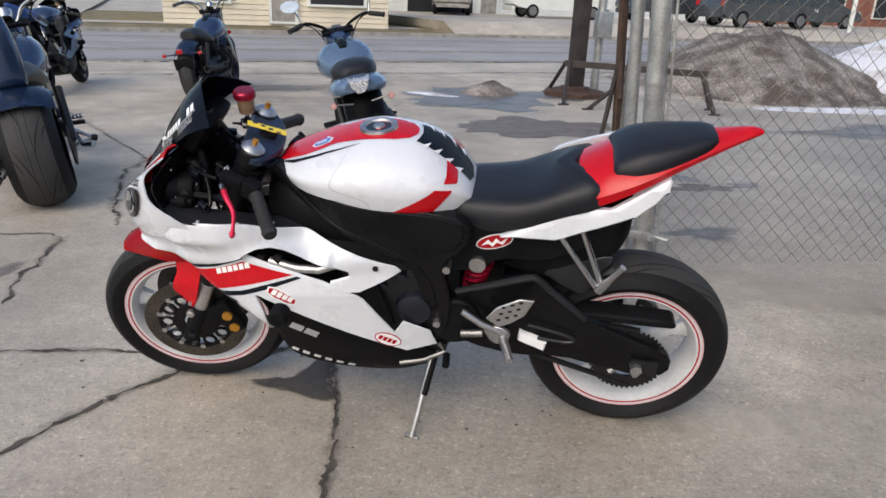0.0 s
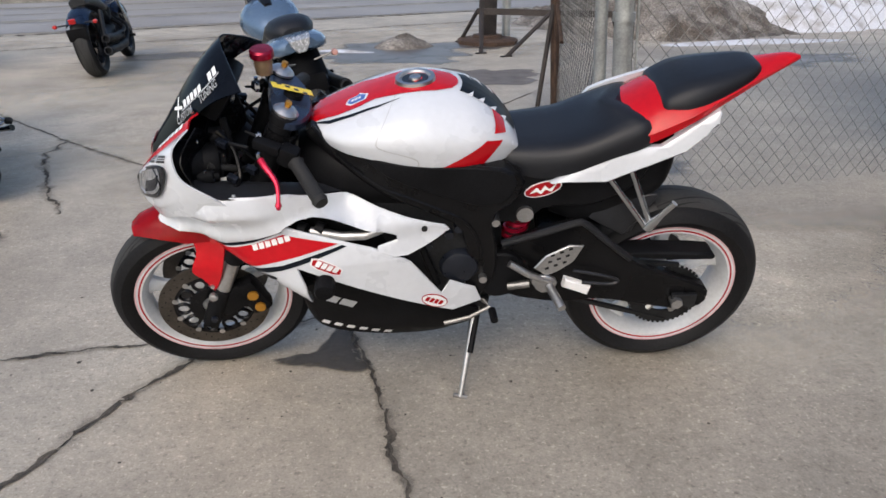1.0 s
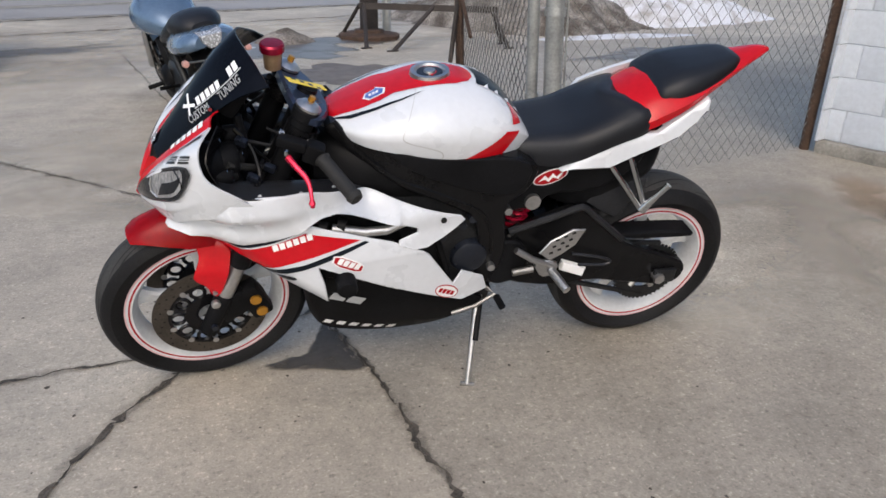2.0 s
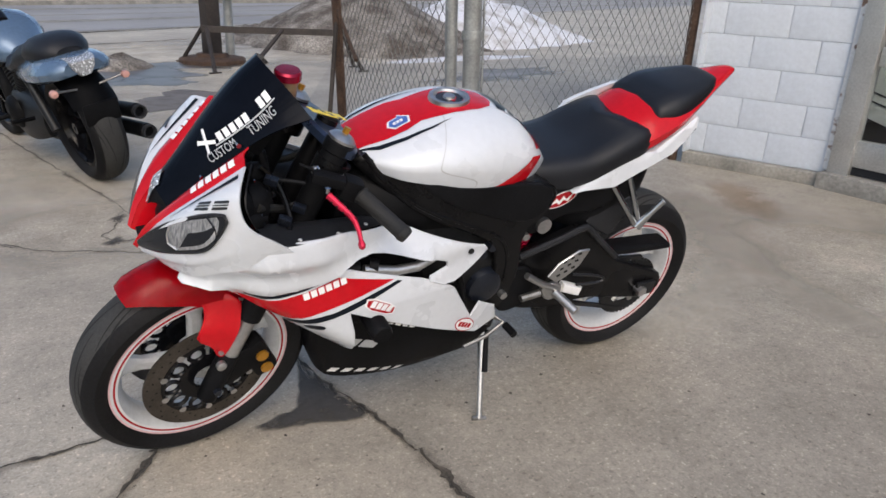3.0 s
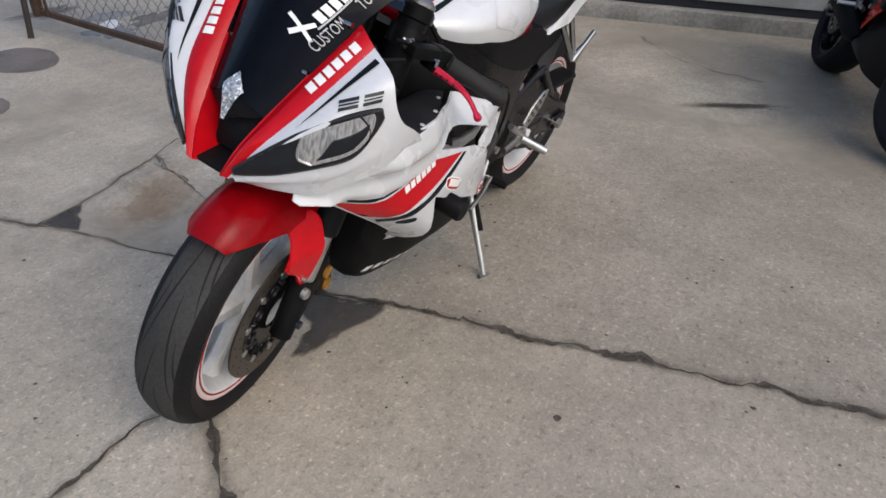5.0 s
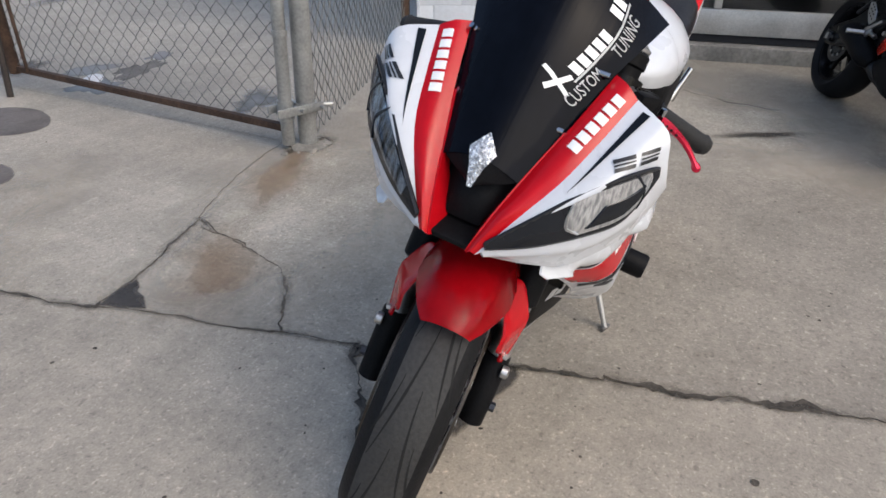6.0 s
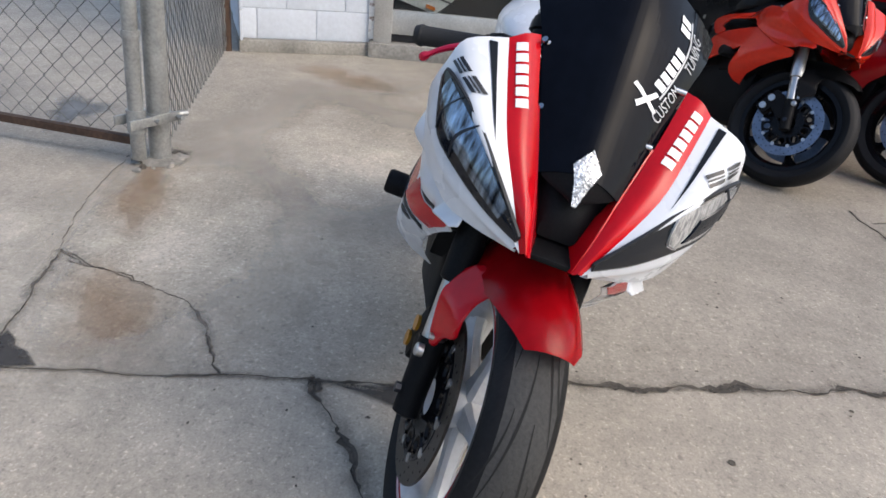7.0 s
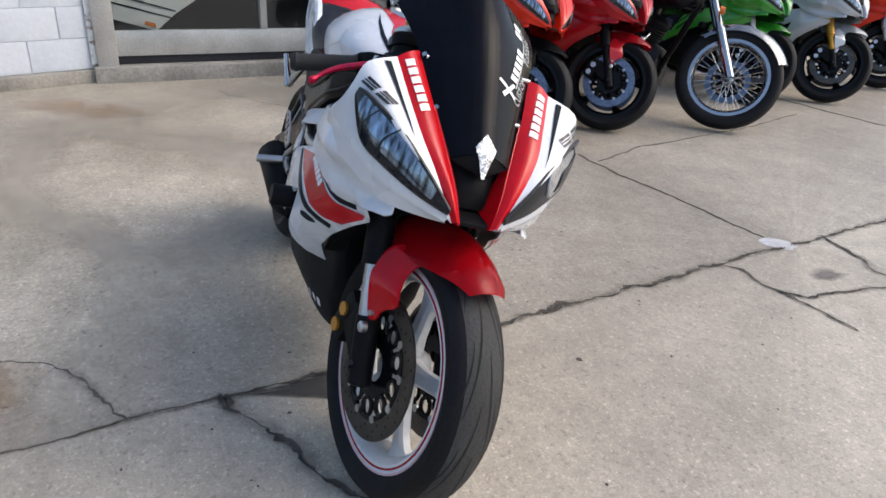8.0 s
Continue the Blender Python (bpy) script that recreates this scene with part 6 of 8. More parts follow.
    if hero:
        for s in (-1, 1):
            for k, (x, y, z, r) in enumerate(((-0.585, 0.115, 0.790, 0.044), (-0.600, 0.150, 0.765, 0.026), (-0.575, 0.075, 0.835, 0.022))):
                cup = part("bulb_cover", lathe(bmesh.new(), [(0.0, 0.022), (r * 0.55, 0.020), (r * 0.62, 0.008), (r * 0.9, 0.006), (r, -0.004), (r, -0.03), (0.0, -0.03)], 18, closed=False), MATT_BLACK, bike, "black rubber bulb cover", m=Matrix.Translation((x, s * y, z)) @ pose(0, 0, 0, 0, 0, -80 if s < 0 else -100))
                for q in range(6):
                    part("cover_rib", block((r * 0.78 * math.cos(q * 1.047), 0.006, r * 0.78 * math.sin(q * 1.047)), (0.006, 0.006, 0.006), bevel=0.001), ENGINE_COVER, cup)
            part("wiring_loom", tube(bmesh.new(), spline([(-0.60, s * 0.16, 0.80), (-0.555, s * 0.13, 0.775), (-0.52, s * 0.11, 0.76), (-0.46, s * 0.09, 0.77), (-0.42, s * 0.075, 0.80)], 5), 0.009, 8), GRIP, bike, "taped wiring loom")
            part("wiring_loom", tube(bmesh.new(), spline([(-0.58, s * 0.10, 0.86), (-0.545, s * 0.115, 0.82), (-0.53, s * 0.15, 0.765), (-0.54, s * 0.18, 0.748)], 5), 0.006, 8), GLOSS_BLACK, bike)
            for x, y, z in ((-0.545, 0.165, 0.765), (-0.505, 0.135, 0.772), (-0.565, 0.13, 0.842)):
                part("connector", block((x, s * y, z), (0.028, 0.016, 0.018), (10, 15, s * 25), 0.003), ENGINE_COVER, bike)
            for x, y, z in ((-0.565, 0.134, 0.812), (-0.600, 0.190, 0.800), (-0.610, 0.165, 0.865)):
                part("panel_screw", lathe(bmesh.new(), [(0.0, 0.003), (0.004, 0.002), (0.005, 0.0), (0.0, 0.0)], 8, closed=False), CHROME, bike, m=Matrix.Translation((x, s * y, z)) @ pose(0, 0, 0, 0, 0, -90))
    part("instrument_pod", block((-0.575, 0, 0.925), (0.05, 0.19, 0.09), (0, 35, 0), 0.015), MATT_BLACK, bike, "black instrument pod")
    part("gauge", lathe(bmesh.new(), [(0.0, 0.0), (0.038, 0.0), (0.042, -0.01), (0.0, -0.02)], 24, closed=False), GLOSS_BLACK, bike, m=Matrix.Translation((-0.548, -0.02, 0.935)) @ pose(0, 0, 0, 0, 35, -90))
    part("nose_core", hull([(-0.77, 0.03, 0.72, 0.68), (-0.73, 0.06, 0.78, 0.69), (-0.68, 0.09, 0.83, 0.71), (-0.62, 0.10, 0.85, 0.74)], lambda x, w, t, b: ring_round(w, t, b), 3), MATT_BLACK, bike)

    # frame, tank, seat and tail
    fr = [(-0.352, 0.866), (-0.287, 0.828), (-0.20, 0.818), (-0.097, 0.795), (0.097, 0.790), (0.170, 0.755), (0.150, 0.690), (0.085, 0.640), (0.115, 0.50), (0.105, 0.40), (0.060, 0.335), (0.015, 0.37), (0.035, 0.52), (0.004, 0.615), (-0.069, 0.655), (-0.236, 0.735), (-0.312, 0.790), (-0.378, 0.845)]
    for s in (-1, 1):
        frame_side = part("frame_spar", plate(fr, lambda x, z: 0.092 + 0.080 * min(1, max(0, (x + 0.37) / 0.2)) - 0.25 * max(0, 0.64 - z) * 0.4, 0.045, s, 0.05, 1), FRAME_BLACK, bike, "black twin-spar frame side")
        for x, z in ((0.053, 0.648), (0.100, 0.62), (0.075, 0.432)):
            part("frame_bolt", tube(bmesh.new(), [(x, s * 0.12, z), (x, s * 0.170, z)], [0.011, 0.011], 12), SILVER, bike)
        if hero:
            edge = spline([(-0.352, 0.868), (-0.300, 0.806), (-0.225, 0.748), (-0.130, 0.706), (-0.050, 0.668), (0.020, 0.628), (0.058, 0.560), (0.070, 0.480)], 5)
            part("spar_edge", tube(bmesh.new(), [(p.x, s * (0.0905 + 0.080 * min(1, max(0, (p.x + 0.37) / 0.2)) - 0.10 * max(0, 0.64 - p.y)), p.y) for p in edge for p in [Vector((p[0], p[1]))]], 0.006, 6), FRAME_BLACK, frame_side)
            part("side_cover", plate([(-0.255, 0.822), (-0.10, 0.793), (0.085, 0.789), (0.150, 0.760), (0.128, 0.690), (0.060, 0.676), (-0.03, 0.705), (-0.15, 0.752)], lambda x, z: 0.098 + 0.080 * min(1, max(0, (x + 0.37) / 0.2)), 0.010, s, 0.05, 1), MATT_BLACK, frame_side, "matt black side cover")
        sub = [(0.09, 0.790), (0.24, 0.735), (0.40, 0.735), (0.50, 0.775), (0.47, 0.70), (0.36, 0.635), (0.235, 0.640), (0.19, 0.592), (0.10, 0.590), (0.09, 0.69)]
        part("seat_panel", plate(sub, 0.125, 0.02, s, 0.06, 1), MATT_BLACK, bike, "black panel under the seat")
        wh = [(0.235, 0.724), (0.34, 0.772), (0.445, 0.812), (0.508, 0.815), (0.638, 0.906), (0.642, 0.898), (0.638, 0.872), (0.610, 0.838), (0.569, 0.801), (0.482, 0.764), (0.376, 0.724)]
        part("tail_flank", plate(wh, lambda x, z: 0.152 - 0.06 * max(0, x - 0.40) - 0.16 * (z - 0.72 - 0.55 * max(0, x - 0.45)), 0.02, s, 0.03, 0), paint, bike, "white tail flank" if hero else "painted tail flank")
        for a, b in (((0.377, 0.740), (0.500, 0.590)), ((0.437, 0.765), (0.512, 0.592))):
            part("peg_hanger", tube(bmesh.new(), [(a[0], s * 0.115, a[1]), (b[0], s * 0.158, b[1])], 0.009, 12), CHROME, bike, "brushed alloy peg hanger")
        part("rear_peg", tube(bmesh.new(), [(0.503, s * 0.158, 0.588), (0.530, s * 0.172, 0.640), (0.552, s * 0.180, 0.680)], [0.016, 0.008, 0.009], 10), CHROME, bike, "folded alloy footpeg")
    if hero:
        part("tail_flank", plate([(0.335, 0.79), (0.365, 0.850), (0.395, 0.867), (0.44, 0.884), (0.49, 0.902), (0.535, 0.918), (0.580, 0.912), (0.575, 0.85), (0.49, 0.80)], lambda x, z: 0.146 - 0.10 * max(0, z - 0.85) - 0.06 * max(0, x - 0.45), 0.02, 1, 0.03, 1), paint, bike, "white upper tail flank")
    def tank_ring(x, w, t, b):
        h = t - b
        c = b + h * (0.38 + 0.16 * min(1, max(0, x / 0.08)))
        u = t - c
        return [(0, t), (w * 0.20, t - 0.001), (w * 0.42, t - 0.07 * u), (w * 0.62, t - 0.20 * u), (w * 0.79, t - 0.38 * u), (w * 0.91, t - 0.60 * u), (w * 0.98, t - 0.82 * u), (w, c), (w * 0.995, c - 0.07 * h), (w * 0.970, b + 0.36 * (c - b)), (w * 0.935, b), (0, b)]

    TK = [(-0.375, 0.045, 0.846, 0.830), (-0.345, 0.090, 0.866, 0.832), (-0.28, 0.148, 0.892, 0.818), (-0.20, 0.176, 0.922, 0.808), (-0.10, 0.186, 0.945, 0.790), (0.0, 0.176, 0.938, 0.772), (0.06, 0.160, 0.913, 0.772), (0.115, 0.128, 0.868, 0.782), (0.150, 0.098, 0.822, 0.785), (0.162, 0.07, 0.795, 0.783)]
    tank = part("fuel_tank", hull(TK, tank_ring, 5), paint, bike, "glossy white fuel tank with red bands" if hero else "painted fuel tank", sharp=33)
    part("fuel_cap", lathe(bmesh.new(), [(0.0, 0.010), (0.014, 0.012), (0.016, 0.006), (0.036, 0.006), (0.039, 0.012), (0.049, 0.012), (0.052, 0.0), (0.0, 0.0)], 36, closed=False), SILVER, tank, "brushed fuel cap", m=Matrix.Translation((-0.100, 0, 0.9385)) @ pose(0, 0, 0, 0, -4, 0) @ pose(0, 0, 0, 90, 0, 0))
    part("fuel_cap_insert", lathe(bmesh.new(), [(0.016, 0.0072), (0.033, 0.0072), (0.033, 0.004), (0.016, 0.004)], 30), ENGINE_COVER, tank, m=Matrix.Translation((-0.100, 0, 0.9385)) @ pose(0, 0, 0, 0, -4, 0) @ pose(0, 0, 0, 90, 0, 0))
    SE = [(0.100, 0.092, 0.790, 0.766), (0.125, 0.120, 0.803, 0.753), (0.20, 0.137, 0.810, 0.732), (0.28, 0.145, 0.820, 0.746), (0.34, 0.148, 0.842, 0.772), (0.395, 0.146, 0.866, 0.794), (0.450, 0.141, 0.884, 0.810), (0.482, 0.130, 0.884, 0.820)]
    seat = hull(SE, lambda x, w, t, b: [(0, t), (w * 0.35, t + 0.001), (w * 0.65, t - 0.02 * (t - b)), (w * 0.86, t - 0.10 * (t - b)), (w * 0.95, t - 0.30 * (t - b)), (w, t - 0.62 * (t - b)), (w * 0.975, b), (0, b)], 5)
    for v in seat.verts:
        k = min(1, max(0, (v.co.x - 0.30) / 0.14))
        v.co.x -= k * k * 0.072 * max(0.0, 1 - abs(v.co.y) / 0.125)
    part("rider_seat", seat, SEAT, bike, "black vinyl rider seat", sharp=58)
    TL = [(0.375, 0.100, 0.835, 0.79), (0.42, 0.122, 0.878, 0.800), (0.46, 0.134, 0.902, 0.803), (0.50, 0.136, 0.924, 0.815), (0.58, 0.128, 0.946, 0.862), (0.66, 0.100, 0.968, 0.905), (0.76, 0.056, 0.988, 0.950), (0.83, 0.026, 1.002, 0.978), (0.858, 0.010, 0.998, 0.988)]
    part("tail_cowl", hull(TL, lambda x, w, t, b: [(0, t), (w * 0.5, t - 0.06 * (t - b)), (w * 0.82, t - 0.25 * (t - b)), (w, t - 0.55 * (t - b)), (w * 0.97, b + 0.2 * (t - b)), (w * 0.75, b), (0, b)], 4), accent, bike, "red pointed tail cowl" if hero else "pointed tail cowl")
    PD = [(0.502, 0.096, 0.920, 0.890), (0.512, 0.108, 0.934, 0.881), (0.543, 0.115, 0.952, 0.875), (0.570, 0.117, 0.963, 0.876), (0.61, 0.112, 0.972, 0.890), (0.665, 0.095, 0.981, 0.918), (0.722, 0.069, 0.990, 0.948), (0.746, 0.049, 0.989, 0.968)]
    part("pillion_pad", hull(PD, lambda x, w, t, b: [(0, t), (w * 0.5, t - 0.01 * (t - b)), (w * 0.80, t - 0.09 * (t - b)), (w * 0.94, t - 0.26 * (t - b)), (w, t - 0.62 * (t - b)), (w * 0.95, b), (0, b)], 4), SEAT, bike, "black vinyl pillion pad", sharp=50)
    part("undertail", hull([(0.25, 0.10, 0.73, 0.60), (0.36, 0.105, 0.745, 0.565), (0.48, 0.10, 0.78, 0.62), (0.545, 0.09, 0.80, 0.655), (0.575, 0.06, 0.80, 0.70)], lambda x, w, t, b: ring_round(w, t, b), 3), MATT_BLACK, bike, "black undertail tray")

    # swingarm, chain and stand
    for s in (-1, 1):
        arm = [(0.10, 0.47), (0.135, 0.515), (0.241, 0.556), (0.338, 0.588), (0.385, 0.550), (0.480, 0.466), (0.525, 0.436), (0.68, 0.375), (0.742, 0.345), (0.742, 0.285), (0.68, 0.262), (0.56, 0.285), (0.42, 0.315), (0.30, 0.300), (0.16, 0.33), (0.10, 0.38)]
        sw = part("swingarm", plate(arm, lambda x, z: 0.125 + 0.012 * max(0, x - 0.3), 0.032, s, 0.08, 1), FRAME_BLACK, bike, "black swingarm")
        part("arm_brace", tube(bmesh.new(), spline([(x, s * y, z) for x, y, z in ((0.125, 0.133, 0.528), (0.241, 0.136, 0.566), (0.318, 0.137, 0.594), (0.345, 0.137, 0.590), (0.395, 0.136, 0.546), (0.485, 0.138, 0.470))], 5), 0.010, 8), SATIN_BLACK, sw, "satin black brace over the swingarm")
        part("arm_rib", tube(bmesh.new(), spline([(x, s * 0.142, z) for x, z in ((0.330, 0.436), (0.42, 0.414), (0.462, 0.396), (0.44, 0.384), (0.36, 0.392))], 4), 0.005, 6), SATIN_BLACK, sw)
        part("axle_block", block((0.668, s * 0.138, 0.312), (0.075, 0.014, 0.05), bevel=0.004), ENGINE, sw)
        part("axle_nut", tube(bmesh.new(), [(0.645, s * 0.12, 0.312), (0.645, s * 0.158, 0.312)], 0.018, 6), SILVER, sw)
    part("pivot_tube", tube(bmesh.new(), [(0.13, -0.13, 0.42), (0.13, 0.13, 0.42)], 0.035, 16), FRAME_BLACK, bike)
    part("swingarm_bridge", block((0.30, 0, 0.45), (0.09, 0.22, 0.10), (0, -10, 0), 0.02), FRAME_BLACK, bike)
    hug = bmesh.new()
    rows = []
    for k in range(15):
        a = radians(182 - 77 * k / 14)
        u = Vector((math.cos(a), 0, math.sin(a)))
        rows.append([RC + u * (0.332 + 0.032 * k / 14 - 0.05 * abs(t) ** 2.5) + Vector((0, 0.10 * t, 0)) for t in [j / 4 - 1 for j in range(9)]])
    loft(hug, rows, ring=False)
    bmesh.ops.solidify(hug, geom=hug.faces[:], thickness=0.004)
    hugger = part("rear_hugger", hug, SATIN_BLACK, bike, "black rear hugger")
    for s in (-1, 1):
        part("hugger_side", plate([(0.348, 0.596), (0.44, 0.630), (0.536, 0.658), (0.540, 0.638), (0.505, 0.595), (0.478, 0.520), (0.405, 0.556)], lambda x, z: 0.104 - 0.10 * max(0.0, z - 0.58), 0.006, s, 0.05, 1), SATIN_BLACK, hugger, "satin black hugger cheek")
    part("shock_spring", tube(bmesh.new(), [(0.165 + 0.03 * math.cos(k * 0.7) + 0.0006 * k, -0.045 + 0.03 * math.sin(k * 0.7), 0.49 + k * 0.0022) for k in range(56)], 0.0065, 6), RED_ANO if hero else SILVER, bike, "red shock spring" if hero else "")
    part("shock_body", tube(bmesh.new(), [(0.165, -0.045, 0.47), (0.20, -0.045, 0.66)], 0.019, 12), SILVER, bike)
    part("shock_canister", tube(bmesh.new(), [(0.180, -0.075, 0.622), (0.180, -0.138, 0.622)], 0.0225, 18), SILVER, bike, "silver shock canister")
    spr = part("rear_sprocket", lathe(bmesh.new(), [(0.060, -0.104), (0.104, -0.104), (0.104, -0.098), (0.060, -0.098)], 44, RC), ENGINE, bike, "dark rear sprocket")
    bm = bmesh.new()
    for k in range(44):
        a = 2 * math.pi * k / 44
        box(bm, RC + Vector((0.106 * math.cos(a), -0.101, 0.106 * math.sin(a))), (0.008, 0.005, 0.007), (0, -math.degrees(a), 0))
    part("sprocket_teeth", bm, ENGINE, spr)
    for k in range(5):
        a = 2 * math.pi * k / 5 + 0.2
        part("sprocket_arm", tube(bmesh.new(), [RC + Vector((0.03 * math.cos(a), -0.095, 0.03 * math.sin(a))), RC + Vector((0.068 * math.cos(a), -0.099, 0.068 * math.sin(a)))], 0.012, 8), SILVER, spr)
    for z0, z1 in ((0.415, 0.468), (0.205, 0.36)):
        part("chain_run", tube(bmesh.new(), [(0.645, -0.101, z0), (0.16, -0.101, z1)], 0.0085, 4), ENGINE, bike, "oily drive chain")
    part("chain_guard", plate([(0.46, 0.486), (0.720, 0.474), (0.736, 0.458), (0.724, 0.446), (0.48, 0.460)], 0.128, 0.06, -1, 0.2, 1), MATT_BLACK, bike, "black chain guard")
    part("front_sprocket_cover", plate([(0.08, 0.50), (0.16, 0.50), (0.20, 0.44), (0.18, 0.36), (0.10, 0.34), (0.06, 0.40)], 0.145, 0.03, -1, 0.1, 2), MATT_BLACK, bike)
    for s in (-1, 1):
        part("shift_rod", tube(bmesh.new(), [(0.145, s * 0.160, 0.480), (0.20, s * 0.165, 0.445), (0.265, s * 0.160, 0.412)], 0.010, 10), SILVER, bike, "alloy rearset rod")
        part("rearset_strut", tube(bmesh.new(), [(0.145, s * 0.160, 0.400), (0.205, s * 0.163, 0.410)], 0.011, 10), ALLOY, bike)
        part("rearset_plate", plate([(0.20, 0.43), (0.25, 0.44), (0.285, 0.42), (0.275, 0.38), (0.235, 0.375)], 0.166, 0.010, s, 0.2, 1), SILVER, bike)
        part("footpeg", tube(bmesh.new(), [(0.262, s * 0.165, 0.400), (0.285, s * 0.242, 0.385)], [0.013, 0.012], 12), SILVER, bike, "knurled alloy footpeg")
        hp = part("heel_plate", plate([(0.212, 0.470), (0.240, 0.510), (0.301, 0.545), (0.340, 0.543), (0.318, 0.490), (0.279, 0.458), (0.249, 0.442)], 0.172, 0.005, s, 0.2, 0), SILVER, bike, "drilled alloy heel plate")
        for i in range(3):
            for j in range(3):
                x, z = 0.247 + 0.023 * i + 0.006 * j, 0.470 + 0.022 * j + 0.010 * i
                part("heel_hole", block((x, s * 0.1725, z), (0.011, 0.002, 0.006), (0, -20, 0)), GROOVE, hp)
    part("shift_lever", tube(bmesh.new(), [(0.08, -0.14, 0.335), (0.10, -0.165, 0.330), (0.04, -0.175, 0.300), (-0.03, -0.18, 0.285)], 0.0065, 8), ALLOY, bike)
    part("shift_toe", tube(bmesh.new(), [(0.105, -0.17, 0.322), (0.108, -0.215, 0.322)], 0.011, 10), MATT_BLACK, bike)
    stand_foot = Vector((0.015, -0.268, 0.073))
    hinge = Vector((0.065, -0.120, 0.295))
    st = part("side_stand", tube(bmesh.new(), [hinge, hinge.lerp(stand_foot, 0.5), stand_foot], [0.013, 0.010, 0.0075], 10), SILVER, bike, "silver side stand")
    part("stand_foot", tube(bmesh.new(), [stand_foot + Vector((-0.02, 0.006, 0.001)), stand_foot + Vector((0.02, -0.006, -0.001))], 0.007, 8), ALLOY, st)
    part("stand_spring", tube(bmesh.new(), [hinge + Vector((0.004, -0.016, -0.01)), hinge.lerp(stand_foot, 0.48) + Vector((0.004, -0.014, 0))], 0.009, 8), MATT_BLACK, st, "black stand spring")
    part("stand_bracket", block((0.06, -0.10, 0.305), (0.08, 0.05, 0.05), (0, 12, 0), 0.01), ENGINE, bike)
    part("exhaust_collector", tube(bmesh.new(), spline([(-0.34, 0.05, 0.42), (-0.36, 0.05, 0.30), (-0.20, 0.06, 0.23), (0.02, 0.08, 0.23), (0.14, 0.11, 0.28)], 5), 0.035, 12), ENGINE, bike)
    part("muffler", tube(bmesh.new(), [(0.12, 0.12, 0.28), (0.16, 0.14, 0.30), (0.38, 0.175, 0.38), (0.40, 0.177, 0.385)], [0.03, 0.055, 0.055, 0.04], 16), MATT_BLACK, bike, "stubby dark muffler")
    return bike


HERO_LEAN, HERO_YAW = 14.0, -1.8
hero_m = Matrix.Translation((-0.09, 2.022, 0)) @ pose(0, 0, 0, 0, 0, HERO_YAW) @ pose(0, 0, 0, HERO_LEAN, 0, 0)
hero = sport_bike("sport_motorcycle", "white and red sport motorcycle leaning on its side stand", hero_m, 10.0, hero=True)


def kids(ob, name):
    return [o for o in ob.children if o.name.split(".")[0] == name]


def fair_bars(o, turn, n, w, h, material, parent, lean=0.2, gap=0.25, side=-1, lift=0.0028):
    """Slanted bars in place of writing, on the flank fairing."""
    c, s = math.cos(radians(turn)), math.sin(radians(turn))
    for q in bars(n, w, h, gap, lean):
        part("letter_bar", plate([(o[0] + a * c - b * s, o[1] + a * s + b * c) for a, b in q], lambda x, z: fair(x, z) + lift, 0.001, side, 0.1, 0), material, parent)


def oval(a, b, turn=0.0, c=(0, 0), n=20):
    k, s = math.cos(radians(turn)), math.sin(radians(turn))
    return [(c[0] + a * math.cos(t) * k - b * math.sin(t) * s, c[1] + a * math.cos(t) * s + b * math.sin(t) * k) for t in [2 * math.pi * i / n for i in range(n)]]


# ---- stickers and bands of the white machine ----
tank_ob = kids(hero, "fuel_tank")[0]
tank_tree = tree_of(tank_ob)
half = [(-0.385, -0.036), (-0.345, -0.060), (-0.29, -0.072), (-0.235, -0.072), (-0.20, -0.060), (-0.15, -0.066), (-0.10, -0.068), (-0.05, -0.062), (-0.012, -0.045), (0.004, -0.020), (0.006, 0.0)]
top_red = half + [(x, -y) for x, y in reversed(half[:-1])]
sticker("tank_band", tank_tree, [top_red], (0, 0, 1.0), (1, 0, 0), (0, 1, 0), RED, tank_ob, "red band over the tank", 0.0014, 0.010)
for s in (1, -1):
    edge = [(-0.365, -0.056), (-0.31, -0.080), (-0.25, -0.090), (-0.19, -0.090), (-0.13, -0.082), (-0.19, -0.096), (-0.25, -0.100), (-0.31, -0.092)]
    sticker("tank_line", tank_tree, [[(x, s * y) for x, y in edge]], (0, 0, 1.0), (1, 0, 0), (0, 1, 0), STRIPE, tank_ob, "", 0.0016, 0.008)
    teeth = [(0.016, 0.0), (0.013, -0.028), (0.006, -0.052), (0.040, -0.058), (0.052, -0.046), (0.058, -0.062), (0.080, -0.062), (0.090, -0.048), (0.096, -0.062), (0.112, -0.060), (0.120, -0.046), (0.126, -0.054), (0.146, -0.046), (0.152, 0.0)]
    sticker("tank_pad", tank_tree, [[(x, s * y) for x, y in teeth]], (0, 0, 1.0), (1, 0, 0), (0, 1, 0), STRIPE, tank_ob, "dark toothed tank pad", 0.0018, 0.008)
    spikes = [[(x, -0.064), (x + 0.013, -0.064), (x + 0.020, -0.034)] for x in (0.022, 0.050, 0.080, 0.106)]
    sticker("pad_spike", tank_tree, [[(x, s * y) for x, y in q] for q in spikes], (0, 0, 1.0), (1, 0, 0), (0, 1, 0), DECAL_WHITE, tank_ob, "", 0.0026, 0.008)
for u in (1, -1):
    reds = [[(-0.114, 0.790), (-0.008, 0.852), (0.040, 0.841), (-0.012, 0.789)]]
    sticker("tank_flash", tank_tree, [[(u * x, z) for x, z in q] for q in reds], (0, 0, 0), (0.9 * u, 0.436, 0), (0, 0, 1), RED, tank_ob, "red flash on the tank flank", 0.0016, 0.008)
